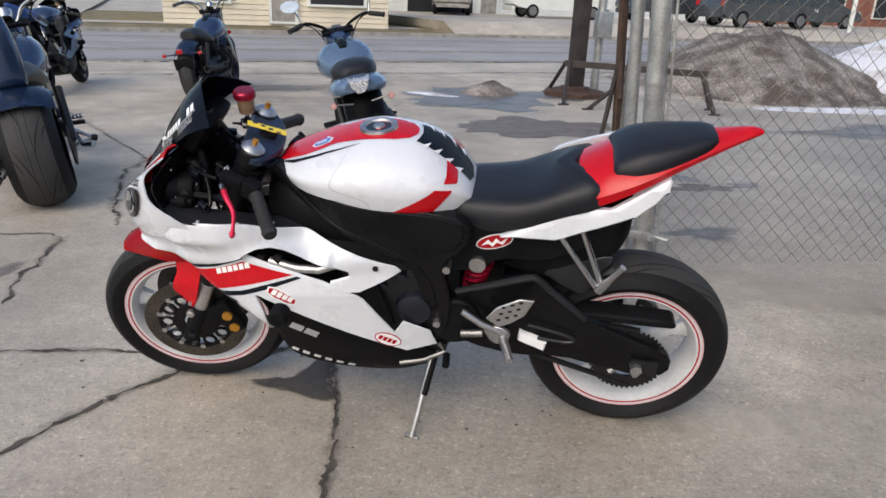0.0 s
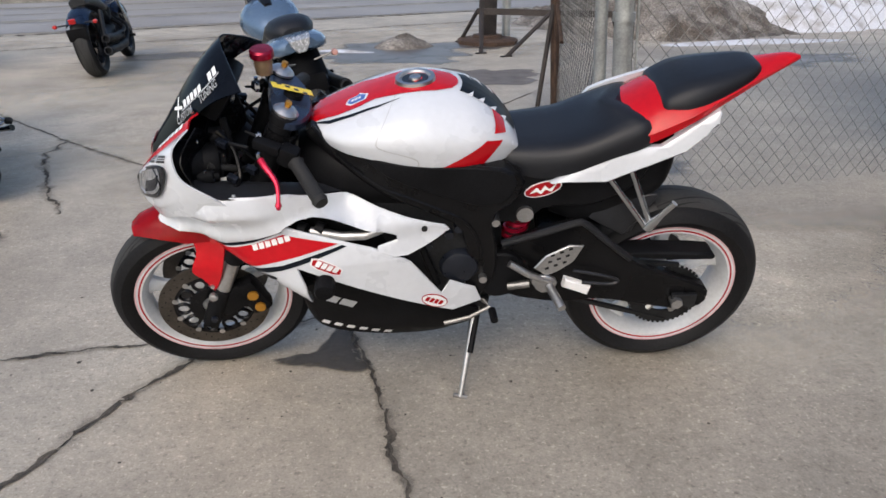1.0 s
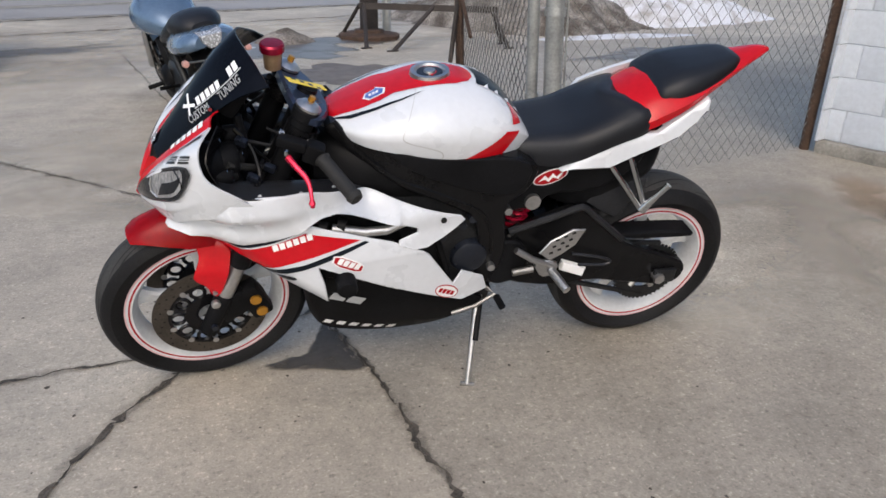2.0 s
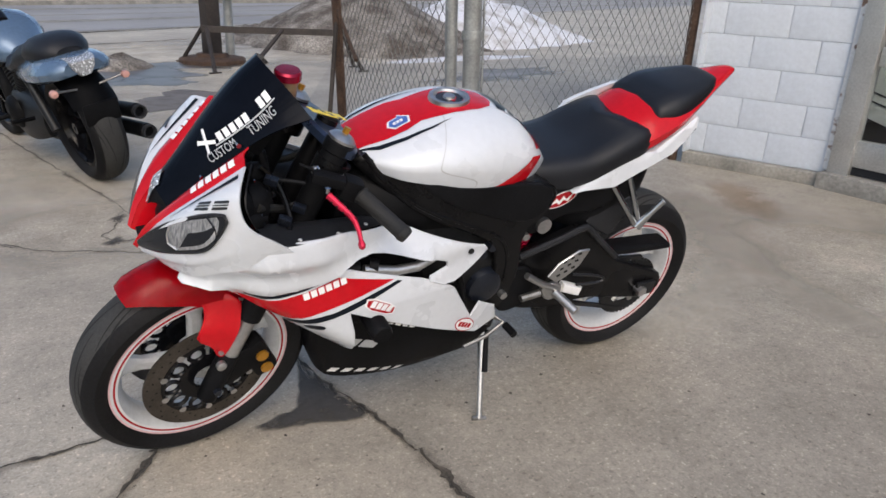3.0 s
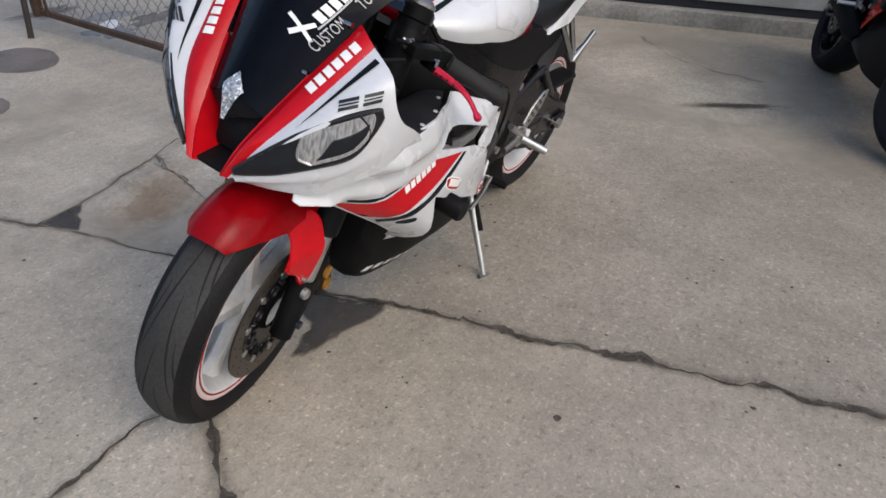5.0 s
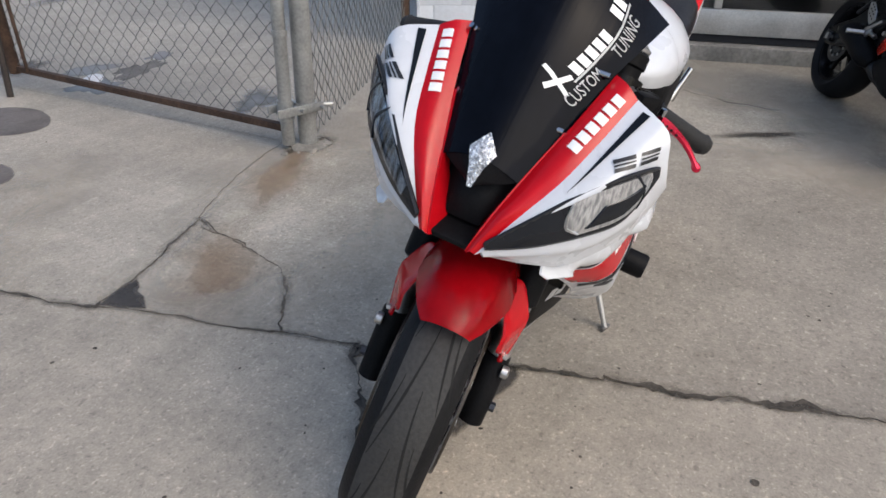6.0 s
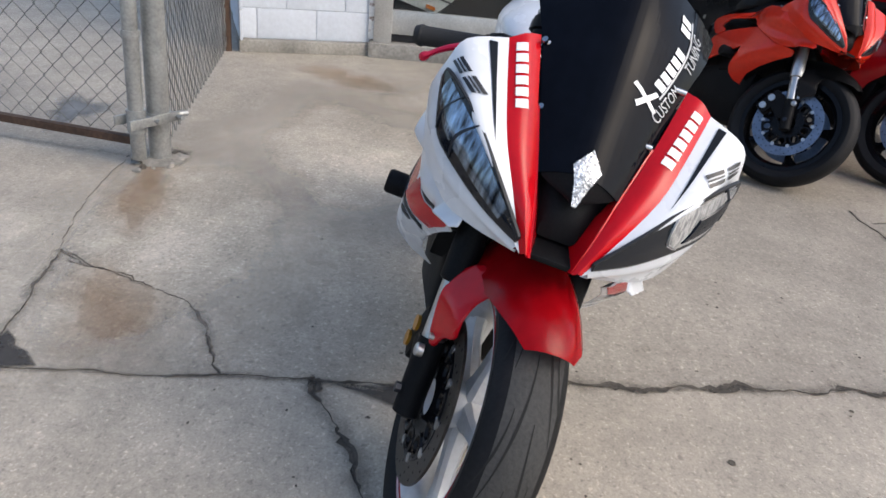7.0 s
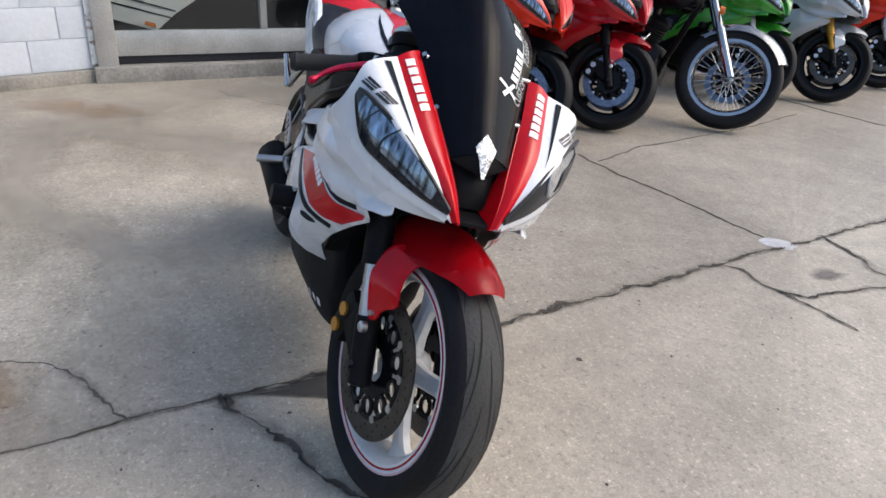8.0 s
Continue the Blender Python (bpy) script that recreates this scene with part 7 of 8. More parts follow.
for u in (1, -1):
    rear = [(-0.012, 0.860), (0.038, 0.896), (0.056, 0.866), (0.030, 0.848)]
    sticker("tank_flash", tank_tree, [[(u * a, z) for a, z in rear]], (0, 0, 0), (0.8 * u, 0.6, 0), (0, 0, 1), RED, tank_ob, "red flash on the tank flank", 0.0016, 0.006)
seam = [(p.x, p.y) for p in spline([Vector(q) for q in ((-0.150, 0.932, 0), (-0.172, 0.905, 0), (-0.197, 0.862, 0), (-0.188, 0.845, 0), (-0.130, 0.828, 0), (-0.102, 0.815, 0), (-0.099, 0.795, 0))], 4)]
seam = seam + [(x + 0.0026, z + 0.0020) for x, z in reversed(seam)]
for u in (1, -1):
    sticker("tank_seam", tank_tree, [[(u * x, z) for x, z in seam]], (0, 0, 0), (u, 0, 0), (0, 0, 1), DECAL_GREY, tank_ob, "", 0.0010, 0.01)
badge = [(-0.028, 0.0), (-0.018, 0.018), (0.006, 0.020), (0.010, 0.028), (0.018, 0.018), (0.030, 0.006), (0.022, -0.016), (-0.016, -0.018)]
sticker("tank_sticker", tank_tree, [badge], (-0.245, -0.035, 1.0), (1, 0.1, 0), (0, 1, 0), DECAL_WHITE, tank_ob, "white-edged blue sticker", 0.0020, 0.01)
sticker("tank_sticker", tank_tree, [[(x * 0.82, y * 0.82) for x, y in badge]], (-0.245, -0.035, 1.0), (1, 0.1, 0), (0, 1, 0), BLUE_INK, tank_ob, "blue sticker", 0.0028, 0.01)
sticker("sticker_bar", tank_tree, bars(3, 0.026, 0.010), (-0.258, -0.041, 1.0), (1, 0.1, 0), (0, 1, 0), DECAL_WHITE, tank_ob, "", 0.0036, 0.01)

screen_ob = kids(hero, "windscreen")[0]
screen_tree = tree_of(screen_ob)
U, V = (0.72, 0, 0.69), (-0.69, 0, 0.72)
sticker("screen_mark", screen_tree, [[(0.0, 0.0), (0.006, 0.0), (0.026, 0.026), (0.020, 0.026)], [(0.0, 0.018), (-0.006, 0.014), (0.028, 0.006), (0.031, 0.010)]], (-0.674, 0, 0.879), U, V, DECAL_WHITE, screen_ob, "white cross mark on the screen", 0.0015, 0.01)
sticker("screen_bar", screen_tree, bars(5, 0.080, 0.0100, 0.26, 0.25), (-0.652, 0, 0.908), U, V, DECAL_WHITE, screen_ob, "", 0.0015, 0.01)
sticker("screen_bar", screen_tree, bars(2, 0.032, 0.0120, 0.24, 0.15), (-0.576, 0, 0.982), U, V, DECAL_WHITE, screen_ob, "", 0.0015, 0.01)
sticker("screen_rule", screen_tree, [[(0, 0), (0.150, 0), (0.150, 0.0018), (0, 0.0018)]], (-0.658, 0, 0.899), U, V, DECAL_GREY, screen_ob, "", 0.0015, 0.01)
sticker("screen_word", screen_tree, [None], (-0.672, 0, 0.867), U, V, DECAL_GREY, screen_ob, "pale lettering on the screen", 0.0015, flat=lettering("CUSTOM", 0.0165, 0.2))
sticker("screen_word", screen_tree, [None], (-0.600, 0, 0.936), U, V, DECAL_GREY, screen_ob, "pale lettering on the screen", 0.0015, flat=lettering("TUNING", 0.0175, 0.2))
nose_tree = tree_of(screen_ob, kids(hero, "nose_beak")[0])
kite = [(0, 0.040), (0.020, 0.012), (0.011, -0.010), (0.0, -0.050), (-0.011, -0.010), (-0.020, 0.012)]
sticker("nose_badge", nose_tree, [kite], (-0.80, 0, 0.795), (0, -1, 0), (0.35, 0, 0.93), BADGE, screen_ob, "glittering kite-shaped badge", 0.004, 0.008)

for k, s in enumerate((-1, 1)):
    stripe_ob, side_ob = kids(hero, "cowl_stripe")[k], kids(hero, "cowl_side")[k]
    st, sd = tree_of(stripe_ob), tree_of(side_ob)
    if s < 0:
        o, u, v = (-0.7116, -0.1159, 0.8186), (0.105, -0.052, 0.118), (0, 0.8, 0.6)
    else:
        o, u, v = (-0.640, 0.1515, 0.899), (-0.105, -0.052, -0.118), (0, -0.8, 0.6)
    sticker("letter_bar", st, bars(6, 0.113, 0.0160, 0.24, 0.0), Vector(o), u, v, DECAL_WHITE, stripe_ob, "", 0.0020, 0.004)
    if s < 0:
        o, u, v = (-0.718, -0.172, 0.816), (0.085, -0.060, 0.030), (0.01, 0.6, 0.8)
    else:
        o, u, v = (-0.662, 0.222, 0.842), (-0.085, -0.060, -0.030), (0.01, -0.6, 0.8)
    marks = [[(k + b * 0.5, b), (k + 0.031 + b * 0.5, b), (k + 0.031 + t * 0.5, t), (k + t * 0.5, t)] for k in (0.0, 0.039) for b, t in ((0.0, 0.0048), (0.0068, 0.0092), (0.0112, 0.016))]
    sticker("letter_bar", sd, marks, o, u, v, DECAL_BLACK, side_ob, "", 0.0020, 0.006)
    wedge = [(0.0, 0.0), (0.055, -0.0005), (0.11, -0.001), (0.168, -0.001), (0.168, -0.012), (0.11, -0.0075), (0.055, -0.004)]
    if s < 0:
        sticker("dark_stripe", sd, [wedge], (-0.757, -0.128, 0.777), (0.123, -0.045, 0.109), (0, 0.8, 0.6), STRIPE, side_ob, "", 0.0018, 0.006)
    else:
        sticker("dark_stripe", sd, [[(0.168 - x, y) for x, y in wedge]], (-0.636, 0.172, 0.8845), (-0.123, -0.045, -0.109), (0, -0.8, 0.6), STRIPE, side_ob, "", 0.0018, 0.006)
for k, s in enumerate((-1, 1)):
    lowf = kids(hero, "lower_fairing")[k]
    fair_bars((-0.513, 0.589), 18, 6, 0.104, 0.0150, DECAL_WHITE, lowf, 0.1 if s < 0 else -0.1, 0.24, s)
    if s < 0:
        part("sponsor_sticker", plate([(-0.368, 0.578), (-0.292, 0.541), (-0.303, 0.510), (-0.378, 0.549)], lambda x, z: fair(x, z) + 0.0018, 0.001, s, 0.1, 1), DECAL_WHITE, lowf, "red and white sponsor sticker")
        part("sponsor_panel", plate([(-0.365, 0.573), (-0.296, 0.539), (-0.305, 0.515), (-0.373, 0.550)], lambda x, z: fair(x, z) + 0.0026, 0.001, s, 0.1, 1), CRIMSON, lowf)
        fair_bars((-0.364, 0.552), -26, 4, 0.062, 0.017, DECAL_WHITE, lowf, 0.15, 0.22, s, 0.0036)
        part("helmet_sticker", plate(oval(0.040, 0.021, -30, (-0.058, 0.389)), lambda x, z: fair(x, z) + 0.0018, 0.001, s, 0.2, 0), CRIMSON, lowf, "red oval sticker")
        part("helmet_sticker", plate(oval(0.037, 0.018, -30, (-0.058, 0.389)), lambda x, z: fair(x, z) + 0.0026, 0.001, s, 0.2, 0), DECAL_WHITE, lowf, "white oval sticker")
        fair_bars((-0.086, 0.397), -30, 4, 0.056, 0.014, CRIMSON, lowf, 0.1, 0.25, s, 0.0036)
belly_ob = kids(hero, "belly_pan")[0]
belly_tree = tree_of(belly_ob)
sticker("letter_bar", belly_tree, bars(4, 0.085, 0.022, 0.28, 0.0), (-0.262, 0, 0.404), (0.94, 0, -0.32), (0.32, 0, 0.94), DECAL_WHITE, belly_ob, "", 0.0015, 0.02)
sticker("number_word", belly_tree, [None], (-0.225, 0, 0.428), (0.94, 0, -0.32), (0.32, 0, 0.94), DECAL_GREY, belly_ob, "", 0.002, flat=lettering("20", 0.030, 0.2))
sticker("letter_bar", belly_tree, bars(2, 0.095, 0.028, 0.15, 0.4), (-0.375, 0, 0.335), (0.98, 0, -0.18), (0.18, 0, 0.98), DECAL_GREY, belly_ob, "", 0.0015, 0.02)
for u in (1, -1):
    sticker("letter_bar", belly_tree, bars(6, 0.22, 0.022, 0.4, 0.3), (-0.390 if u > 0 else -0.13, 0, 0.216 if u > 0 else 0.186), (u * 0.99, 0, -u * 0.13), (u * 0.13, 0, 0.99), DECAL_WHITE, belly_ob, "", 0.0015, 0.02)
panel_ob = kids(hero, "seat_panel")[0]
for a, b, f, mt in ((0.050, 0.022, 0.1262, DECAL_WHITE), (0.047, 0.019, 0.1270, CRIMSON)):
    part("oval_sticker", plate(oval(a, b, 18, (0.222, 0.695)), f, 0.001, -1, 0.2, 0), mt, panel_ob, "red and white oval sticker")
part("oval_mark", plate([(0.188, 0.681), (0.205, 0.700), (0.216, 0.690), (0.226, 0.706), (0.238, 0.695), (0.256, 0.712), (0.245, 0.688), (0.228, 0.694), (0.218, 0.680), (0.206, 0.688)], 0.1280, 0.001, -1, 0.2, 0), DECAL_WHITE, panel_ob)
sw_ob = kids(hero, "swingarm")[0]
part("white_plate", plate([(0.308, 0.408), (0.388, 0.376), (0.381, 0.344), (0.304, 0.376)], 0.146, 0.020, -1, 0.2, 0), DECAL_WHITE, sw_ob, "white label plate")


# ---- cruisers ----
def cruiser(name, label, m, paint, steer=0.0, rear_hw=0.09, group="", sissy=False, wire=False, tail=None, seat_h=0.70, signals=AMBER, bar_rise=0.10, wheels=GLOSS_BLACK, mirrors=True, fork_mat=CHROME, disc_mat=STEEL, swept=False, pipes=CHROME, bare=False):
    """A low road machine, front towards -x, with its contact line on the local x axis."""
    b = thing(name, label, "motorcycle", group, m=m)
    ax = Vector((math.sin(radians(31)), 0, math.cos(radians(31))))
    FC, RC = Vector((-0.80, 0, 0.325)), Vector((0.72, 0, 0.325))
    S = Matrix.Translation(FC) @ Matrix.Rotation(radians(steer), 4, ax) @ Matrix.Translation(-FC)
    wheel(b, "front_wheel", FC, 0.325, 0.055, 0.245, S, CHROME if wire else wheels, None, 5, (-0.070,), 0.14, 0, wire, disc_mat)
    wheel(b, "rear_wheel", RC, 0.325, rear_hw, 0.225, I4, wheels, None, 5, (), 0.12, 6)

    def guard(nm, c, r, hw, a0, a1, mt, mm=None):
        rows = []
        for k in range(19):
            a = radians(a0 + (a1 - a0) * k / 18)
            u = Vector((math.cos(a), 0, math.sin(a)))
            rows.append([c + u * (r - 0.06 * abs(t) ** 2.6) + Vector((0, hw * t, 0)) for t in [j / 5 - 1 for j in range(11)]])
        bm = bmesh.new()
        loft(bm, rows, ring=False)
        bmesh.ops.solidify(bm, geom=bm.faces[:], thickness=0.005)
        return part(nm, bm, mt, b, m=mm)

    guard("rear_mudguard", RC, 0.365, rear_hw + 0.025, 50 if bare else (38 if not swept else 30), 125, MATT_BLACK if swept else paint)
    guard("front_mudguard", FC, 0.350, 0.072, 40, 150, CHROME if wire else paint, S)
    for s in (-1, 1):
        y = s * 0.095
        f = part("fork_leg", tube(bmesh.new(), [FC + Vector((0, y, 0)) + ax * t for t in (-0.02, 0.30, 0.31, 0.72)], [0.030, 0.030, 0.022, 0.022], 14), fork_mat, b, m=S)
        part("turn_signal", tube(bmesh.new(), [FC + Vector((-0.02, s * 0.13, 0)) + ax * 0.42, FC + Vector((-0.05, s * 0.13, 0)) + ax * 0.42], [0.026, 0.022], 12), signals, f)
        part("rear_shock", tube(bmesh.new(), [(0.66, s * (rear_hw + 0.05), 0.33), (0.50, s * (rear_hw + 0.05), 0.62)], 0.026, 12), ENGINE, b)
        if not bare:
            part("rear_signal", lathe(bmesh.new(), [(0.0, 0.016), (0.018, 0.010), (0.022, 0.0), (0.018, -0.022), (0.0, -0.026)], 14, closed=False), signals, b, m=Matrix.Translation((1.00, s * 0.19, 0.60 if swept else 0.55)) @ pose(0, 0, 0, 0, 0, 90))
        if not bare:
            part("signal_stalk", tube(bmesh.new(), [(0.96, s * 0.06, 0.58 if swept else 0.55), (0.99, s * 0.17, 0.60 if swept else 0.55)], 0.006 if swept else 0.008, 8), ALLOY if swept else ENGINE_COVER, b)
        part("footpeg", tube(bmesh.new(), [(-0.12, s * 0.12, 0.30), (-0.12, s * 0.28, 0.29)], 0.016, 10), MATT_BLACK, b)
        peg = part("rear_footpeg", tube(bmesh.new(), [(0.30, s * 0.14, 0.40), (0.30, s * 0.285, 0.402)] if bare else [(0.30, s * 0.14, 0.34), (0.33, s * 0.27, 0.36)], 0.013, 10), CHROME if bare else MATT_BLACK, b)
        if bare:
            for k in range(4):
                part("rubber_ring", tube(bmesh.new(), [(0.30, s * (0.205 + 0.020 * k), 0.4012), (0.30, s * (0.214 + 0.020 * k), 0.4013)], 0.0155, 10), GRIP, peg)
            br = part("peg_bracket", plate([(0.20, 0.355), (0.29, 0.350), (0.33, 0.300), (0.34, 0.225), (0.29, 0.215), (0.25, 0.270)], 0.205, 0.014, s, 0.2, 1), CHROME, b, "chrome control bracket")
            part("bracket_arm", tube(bmesh.new(), [(0.26, s * 0.205, 0.318), (0.25, s * 0.26, 0.275), (0.25, s * 0.30, 0.248)], [0.016, 0.012, 0.010], 10), CHROME, br)
            part("bracket_arm", tube(bmesh.new(), [(0.30, s * 0.205, 0.232), (0.26, s * 0.26, 0.236), (0.25, s * 0.30, 0.246)], [0.010, 0.009, 0.008], 10), CHROME, br)
            part("rubber_foot", tube(bmesh.new(), [(0.25, s * 0.292, 0.250), (0.25, s * 0.297, 0.247), (0.25, s * 0.325, 0.238), (0.25, s * 0.330, 0.236)], [0.012, 0.021, 0.021, 0.013], 12), GRIP, br)
        if bare:
            part("belt_guard", plate([(0.30, 0.24), (0.50, 0.20), (0.90, 0.22), (0.96, 0.33), (0.88, 0.44), (0.55, 0.42), (0.30, 0.36)], rear_hw + 0.045, 0.012, s, 0.2, 1), MATT_BLACK, b, "black belt guard")
            part("control_rod", tube(bmesh.new(), [(0.10, s * 0.20, 0.30), (0.46, s * 0.24, 0.25), (0.54, s * 0.30, 0.26)], [0.010, 0.012, 0.018], 10), CHROME, b)
        c = Vector((-0.08, 0, 0.40))
        lean = radians(28 * s)
        cyl = lathe(bmesh.new(), [(r, y) for k in range(9) for r, y in ((0.062, 0.05 + k * 0.022), (0.082, 0.052 + k * 0.022), (0.082, 0.060 + k * 0.022), (0.062, 0.062 + k * 0.022))] + [(0.0, 0.26), (0.0, 0.05)], 18, closed=True)
        part("cylinder", cyl, ENGINE, b, "finned engine cylinder", m=Matrix.Translation(c) @ Matrix.Rotation(lean, 4, "Y") @ pose(0, 0, 0, 90))
        part("side_cover", lathe(bmesh.new(), [(0.0, 0.05), (0.07, 0.045), (0.10, 0.02), (0.105, 0.0), (0.0, 0.0)], 26, closed=False), pipes, b, m=Matrix.Translation((-0.02, s * 0.13, 0.33)) @ (pose(0, 0, 0, 0, 0, 180) if s < 0 else I4))
    part("crankcase", hull([(-0.28, 0.08, 0.42, 0.18), (-0.15, 0.13, 0.46, 0.16), (0.10, 0.14, 0.45, 0.16), (0.30, 0.10, 0.42, 0.20)], lambda x, w, t, bt: ring_round(w, t, bt), 3), ENGINE, b, "dark crankcase")
    ys = -1 if bare else 1
    for k in range(2):
        pp = part("exhaust_pipe", tube(bmesh.new(), spline([(-0.18 + 0.16 * k, ys * 0.10, 0.50), (-0.16 + 0.16 * k, ys * 0.20, 0.40), (0.05 + 0.1 * k, ys * 0.21, 0.27 + 0.09 * k), (0.45, ys * 0.21, 0.24 + 0.10 * k), (0.98 - 0.05 * k, ys * 0.22, 0.26 + 0.11 * k)], 5), [0.022] * 12 + [0.043] * 9, 14), pipes, b, "long exhaust pipe")
        part("pipe_tip", lathe(bmesh.new(), [(0.030, 0), (0.040, 0), (0.040, 0.03), (0.030, 0.03)], 16), DARK, pp, m=Matrix.Translation((0.985 - 0.05 * k, ys * 0.22, 0.26 + 0.11 * k)) @ pose(0, 0, 0, 0, 0, -90))
    part("frame_tube", tube(bmesh.new(), spline([(-0.45, 0, 0.75), (-0.30, 0, 0.35), (-0.20, 0, 0.17), (0.25, 0, 0.17), (0.42, 0, 0.45), (0.70, 0, 0.62)], 5), 0.022, 10), FRAME_BLACK, b)
    part("backbone", tube(bmesh.new(), [(-0.45, 0, 0.78), (0.10, 0, 0.66), (0.45, 0, 0.58)], 0.025, 10), FRAME_BLACK, b)
    tk = [(-0.46, 0.05, 0.80, 0.74), (-0.40, 0.13, 0.86, 0.70), (-0.28, 0.175, 0.90, 0.68), (-0.12, 0.175, 0.88, 0.66), (0.02, 0.12, 0.80, 0.64), (0.10, 0.06, 0.72, 0.64)]
    if swept:
        tk = [(x, w * 1.25, t, q) for x, w, t, q in tk]
    tank2 = part("fuel_tank", hull(tk, lambda x, w, t, bt: ring_round(w, t, bt), 4), paint, b, "painted teardrop tank")
    part("tank_console", hull([(-0.36, 0.02, 0.905, 0.87), (-0.30, 0.05, 0.925, 0.87), (-0.16, 0.05, 0.912, 0.85), (-0.06, 0.03, 0.868, 0.83)], lambda x, w, t, bt: ring_round(w, t, bt), 3), GLOSS_BLACK, tank2)
    st = [(0.02, 0.08, seat_h + 0.02, 0.62), (0.12, 0.13, seat_h, 0.60), (0.28, 0.16, seat_h + 0.01, 0.62), (0.40, 0.15, seat_h + 0.09, 0.64), (0.56, 0.12, seat_h + 0.10, 0.68), (0.70, 0.08, seat_h + 0.07, 0.70)]
    part("seat", hull(st, lambda x, w, t, bt: ring_round(w, t, bt), 4), SEAT, b, "black vinyl seat")
    if swept:
        tl = [(0.30, 0.14, 0.68, 0.56), (0.48, 0.17, 0.72, 0.58), (0.66, 0.195, 0.745, 0.60), (0.82, 0.195, 0.755, 0.62), (0.94, 0.16, 0.745, 0.64), (0.99, 0.10, 0.73, 0.66)]
        part("pillion_hump", hull([(0.50, 0.11, 0.77, 0.70), (0.60, 0.155, 0.83, 0.71), (0.72, 0.155, 0.845, 0.72), (0.82, 0.12, 0.82, 0.72), (0.87, 0.07, 0.78, 0.73)], lambda x, w, t, bt: ring_round(w, t, bt), 4), SEAT, b, "black pillion hump")
        tc = part("tail_cowl", hull(tl, lambda x, w, t, bt: ring_round(w, t, bt), 4), paint, b, "painted wide tail cowl")
        part("tail_light", hull([(0.90, 0.075, 0.745, 0.645), (0.97, 0.072, 0.740, 0.642), (1.00, 0.068, 0.730, 0.645), (1.012, 0.060, 0.722, 0.652)], lambda x, w, t, bt: [(0, t), (w, t), (w * 0.85, (t + bt) / 2), (w * 0.35, bt), (0, bt)], 2), BADGE, b, "clear fan-shaped tail light")
    elif not bare:
        part("tail_light", block((1.075, 0, 0.58), (0.05, 0.065, 0.05), (0, 12, 0), 0.015), tail or RED_LENS, b, "red tail light")
    if not bare:
        part("plate_holder", block((1.03, 0, 0.45), (0.015, 0.19, 0.12), (0, 12, 0), 0.01), MATT_BLACK, b)
    hl = FC + ax * 0.66 + Vector((-0.13, 0, 0.0))
    lampb = part("headlight", lathe(bmesh.new(), [(0.0, -0.07), (0.05, -0.065), (0.078, -0.02), (0.085, 0.05), (0.0, 0.06)], 28, closed=False), CHROME if wire else paint, b, "round headlight", m=S @ Matrix.Translation(hl) @ pose(0, 0, 0, 0, 0, 90))
    part("lens", lathe(bmesh.new(), [(0.0, 0.068), (0.05, 0.064), (0.078, 0.052), (0.0, 0.05)], 28, closed=False), CLEAR, lampb)
    top = FC + ax * 0.74
    bp = [(0.17, -0.33, 0.02 + bar_rise), (0.08, -0.24, 0.05 + bar_rise), (0.0, -0.12, bar_rise), (0.0, -0.05, 0.0), (0.0, 0.05, 0.0), (0.0, 0.12, bar_rise), (0.08, 0.24, 0.05 + bar_rise), (0.17, 0.33, 0.02 + bar_rise)]
    hb = part("handlebar", tube(bmesh.new(), spline([top + Vector(p) for p in bp], 4), 0.0125, 10), CHROME if not swept else MATT_BLACK, b, m=S)
    part("top_clamp", block(top, (0.07, 0.26, 0.03), (0, 31, 0), 0.01), FRAME_BLACK, b, m=S)
    if swept:
        part("dash_nacelle", hull([(-0.56, 0.05, 0.90, 0.82), (-0.50, 0.095, 0.955, 0.82), (-0.42, 0.100, 0.965, 0.84), (-0.33, 0.075, 0.935, 0.85), (-0.25, 0.035, 0.910, 0.86)], lambda x, w, t, bt: ring_round(w, t, bt), 4), NAVY, b, "dark blue dash nacelle")
        part("gauge", block((-0.50, 0, 0.975), (0.07, 0.085, 0.035), (0, 28, 0), 0.012), ALLOY, b, "bright dash gauge")
    else:
        part("gauge", lathe(bmesh.new(), [(0.0, 0.02), (0.045, 0.018), (0.05, 0.0), (0.04, -0.04), (0.0, -0.045)], 22, closed=False), CHROME, b, m=S @ Matrix.Translation(top + Vector((-0.02, 0, 0.07))) @ pose(0, 0, 0, 60, 0, 90))
    for s in (-1, 1):
        e0, e1 = top + Vector((0.11, s * 0.270, 0.045 + bar_rise)), top + Vector((0.19, s * 0.375, 0.018 + bar_rise))
        part("grip", tube(bmesh.new(), [e0, e0.lerp(e1, 0.04), e0.lerp(e1, 0.96), e1], [0.015, 0.020, 0.019, 0.022] if swept else [0.018] * 4, 12), GRIP, hb)
        part("lever", tube(bmesh.new(), [e0 + Vector((-0.06, 0, 0)), e1 + Vector((-0.05, 0, -0.01))], 0.006, 8), CHROME, hb)
        part("cable", tube(bmesh.new(), spline([e0 + Vector((-0.05, 0, 0)), e0 + Vector((-0.12, -s * 0.10, -0.06)), top + Vector((-0.06, s * 0.06, -0.2)), top + Vector((0.05, s * 0.05, -0.4))], 5), 0.005, 6), MATT_BLACK, hb)
        if mirrors:
            mp = e0 + Vector((0.0, s * 0.06, 0.15))
            part("mirror_stalk", tube(bmesh.new(), spline([e0, e0 + Vector((-0.02, s * 0.02, 0.08)), mp], 4), 0.006, 8), CHROME, hb)
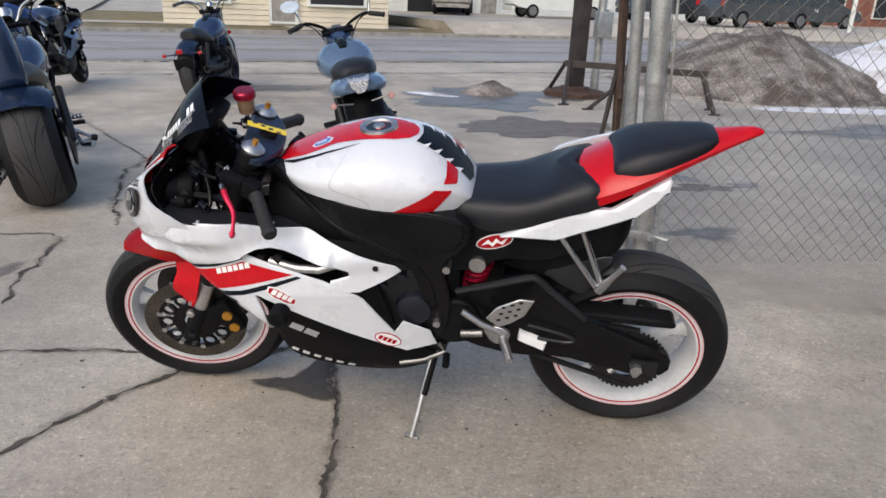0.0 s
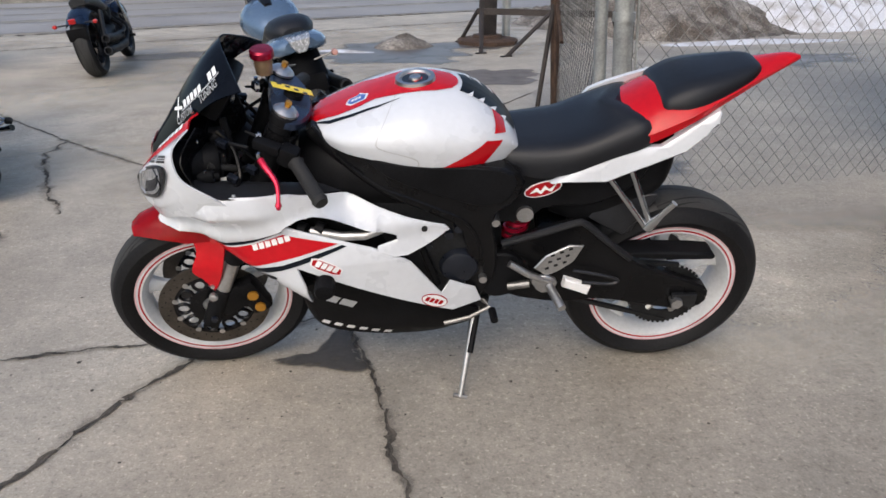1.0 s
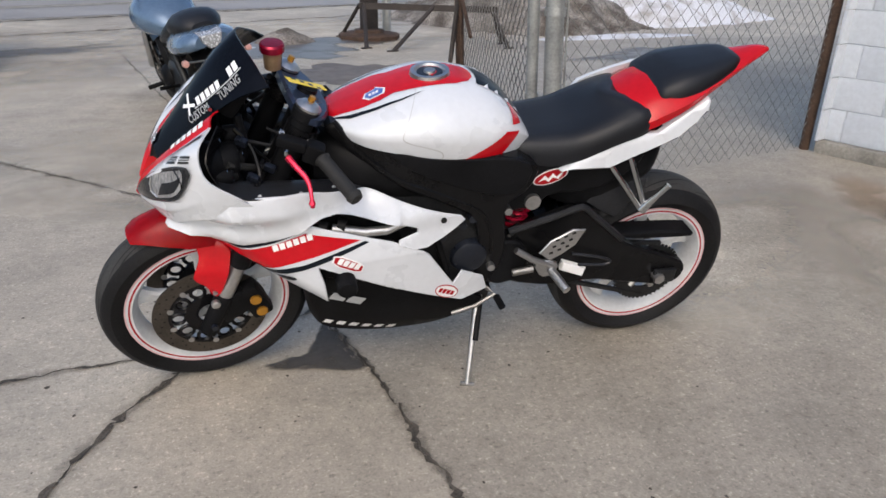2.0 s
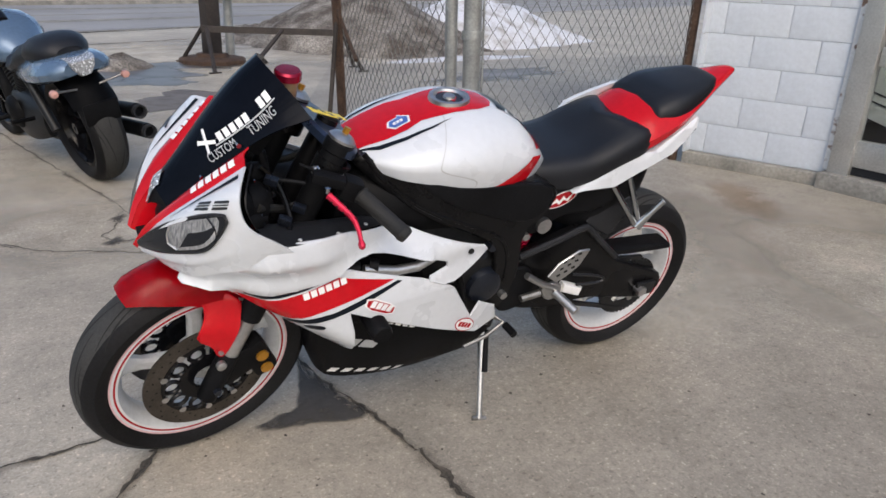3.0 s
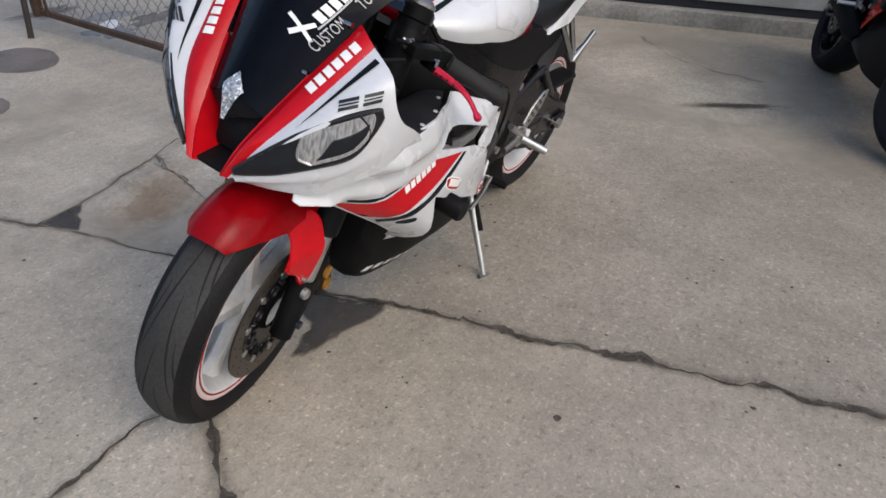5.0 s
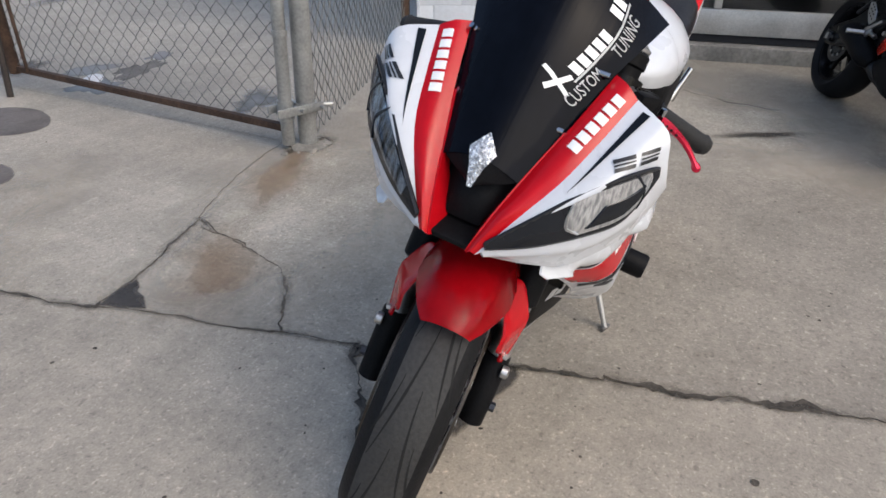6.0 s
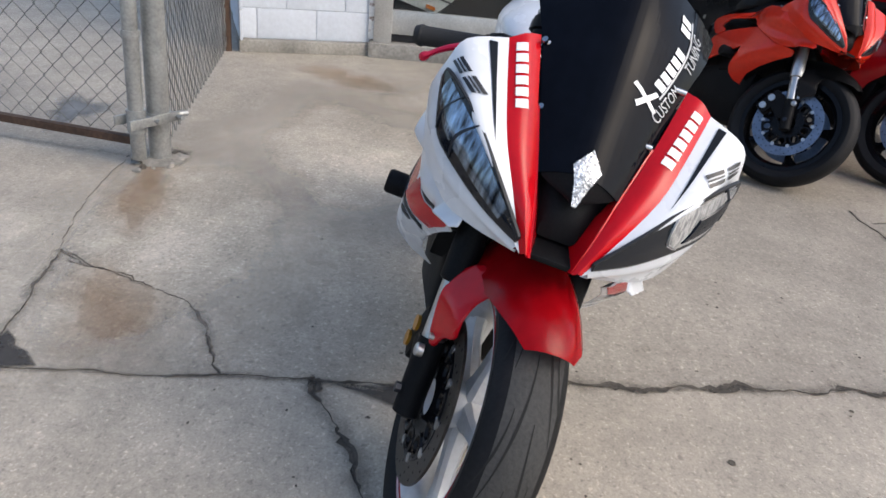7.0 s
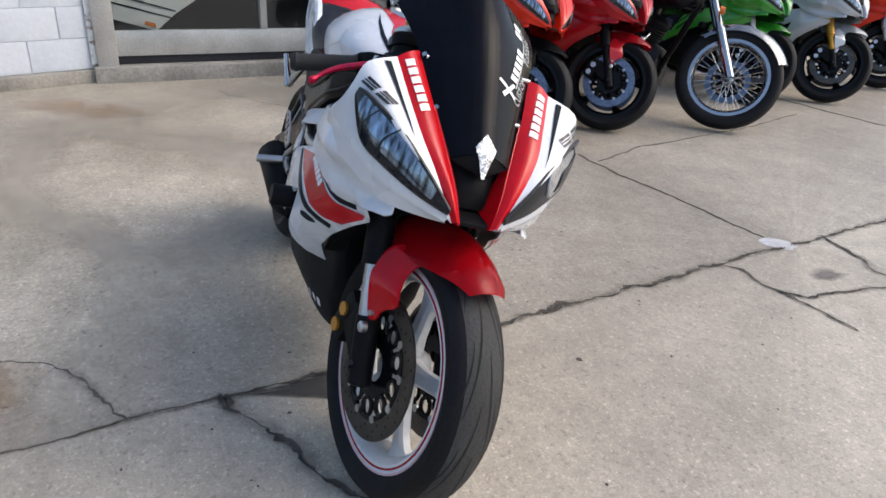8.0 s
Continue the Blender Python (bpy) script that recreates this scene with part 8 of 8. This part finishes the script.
            part("mirror", lathe(bmesh.new(), [(0.0, -0.02), (0.04, -0.015), (0.055, 0.0), (0.053, 0.006), (0.0, 0.006)], 22, closed=False), CHROME, hb, "oval chrome mirror", m=Matrix.Translation(mp) @ pose(0, 0, 0, 8, 0, -90) @ Matrix.Diagonal((1.35, 1, 0.85, 1)))
    if sissy:
        for s in (-1, 1):
            part("sissy_bar", tube(bmesh.new(), [(0.70, s * 0.055, 0.60), (0.735, s * 0.05, 0.85), (0.75, s * 0.045, 1.02)], 0.010, 10), FRAME_BLACK, b)
        part("backrest", hull([(0.70, 0.06, 1.06, 0.70), (0.73, 0.085, 1.10, 0.68), (0.77, 0.08, 1.10, 0.70), (0.79, 0.06, 1.06, 0.74)], lambda x, w, t, bt: ring_round(w, t, bt), 3), NAVY, b, "tall dark backrest")
    return b


def rear_at(x, y, head, lean=9.0, rear=0.72):
    """A pose that sets the rear wheel's contact at (x, y) with the machine's front towards the heading."""
    return Matrix.Translation((x, y, 0)) @ pose(0, 0, 0, 0, 0, head - 180) @ pose(0, 0, 0, lean, 0, 0) @ Matrix.Translation((-rear, 0, 0))


def front_at(x, y, head, lean=9.0, front=-0.705):
    return Matrix.Translation((x, y, 0)) @ pose(0, 0, 0, 0, 0, head - 180) @ pose(0, 0, 0, lean, 0, 0) @ Matrix.Translation((-front, 0, 0))


LOT = "motorcycles on the apron"
tail_bag = thing("tail_bag", "black soft bag strapped on a sport motorcycle tail", "bag", m=rear_at(-4.90, 7.50, 104, 10, 0.645))
part("bag_body", hull([(0.42, 0.06, 1.02, 0.96), (0.45, 0.13, 1.09, 0.95), (0.52, 0.16, 1.15, 0.95), (0.66, 0.15, 1.15, 0.97), (0.74, 0.12, 1.10, 0.98), (0.77, 0.06, 1.04, 1.0)], lambda x, w, t, b: ring_round(w, t, b), 4), MATT_BLACK, tail_bag)
part("strap", tube(bmesh.new(), spline([(0.58, -0.165, 0.97), (0.58, -0.12, 1.12), (0.58, 0.0, 1.165), (0.58, 0.12, 1.12), (0.58, 0.165, 0.97)], 5), 0.010, 6), FRAME_BLACK, tail_bag)
ROW = "motorcycles in a row before the shop"
cruiser("cruiser_motorcycle", "steel-blue muscle cruiser with a clear fan tail light", rear_at(-0.71, 4.80, 106, 12), STEEL_BLUE, 0, 0.095, LOT, signals=ROSE, swept=True, bar_rise=0.05, seat_h=0.69, pipes=MATT_BLACK)
cruiser("cruiser_motorcycle", "dark navy cruiser with a red tail light", rear_at(-3.20, 7.70, 97, 8), NAVY, 0, 0.085, LOT, signals=RED_LENS, bar_rise=0.08, pipes=MATT_BLACK, wheels=GLOSS_BLACK)
cruiser("chopper_motorcycle", "dark blue custom chopper with a fat rear tyre", rear_at(-2.46, 3.77, 122, 9), NAVY, 0, 0.150, LOT, sissy=True, wheels=CHROME, mirrors=False, bare=True, pipes=FRAME_BLACK)
sport_bike("sport_motorcycle", "black and blue sport motorcycle with a round tail", rear_at(-4.90, 7.50, 104, 10, 0.645), 5, NAVY, BLUE_INK, wheels=GLOSS_BLACK, group=LOT)
sport_bike("sport_motorcycle", "bright orange sport motorcycle with a black front wheel", front_at(1.53, 0.64, 197, 15), 32, ORANGE, ORANGE, wheels=GLOSS_BLACK, group=ROW, disc_mat=DISC_BLUE, fender=MATT_BLACK)
sport_bike("sport_motorcycle", "deep red sport motorcycle with blue-grey brake discs", front_at(1.72, -0.07, 200, 11), 32, CRIMSON, CRIMSON, wheels=GLOSS_BLACK, group=ROW, disc_mat=DISC_BLUE, fork=MATT_BLACK)
cruiser("cruiser_motorcycle", "black cruiser with chrome forks and a wire front wheel", front_at(1.62, -0.89, 198, 10, -0.80), GLOSS_BLACK, 32, 0.08, ROW, wire=True, disc_mat=DISC_BLUE)
sport_bike("sport_motorcycle", "lime green sport motorcycle beside a chrome cruiser", front_at(2.22, -1.66, 200, 10), 25, GREEN, GREEN, wheels=GLOSS_BLACK, group=ROW)
sport_bike("sport_motorcycle", "silver-white sport motorcycle with gold forks", front_at(2.17, -2.36, 198, 10), 30, PEARL, PEARL, wheels=GLOSS_BLACK, group=ROW, fork=GOLD)
sport_bike("sport_motorcycle", "orange and black sport motorcycle at the row's end", front_at(2.57, -3.41, 198, 10), 30, ORANGE, GLOSS_BLACK, wheels=GLOSS_BLACK, group=ROW)
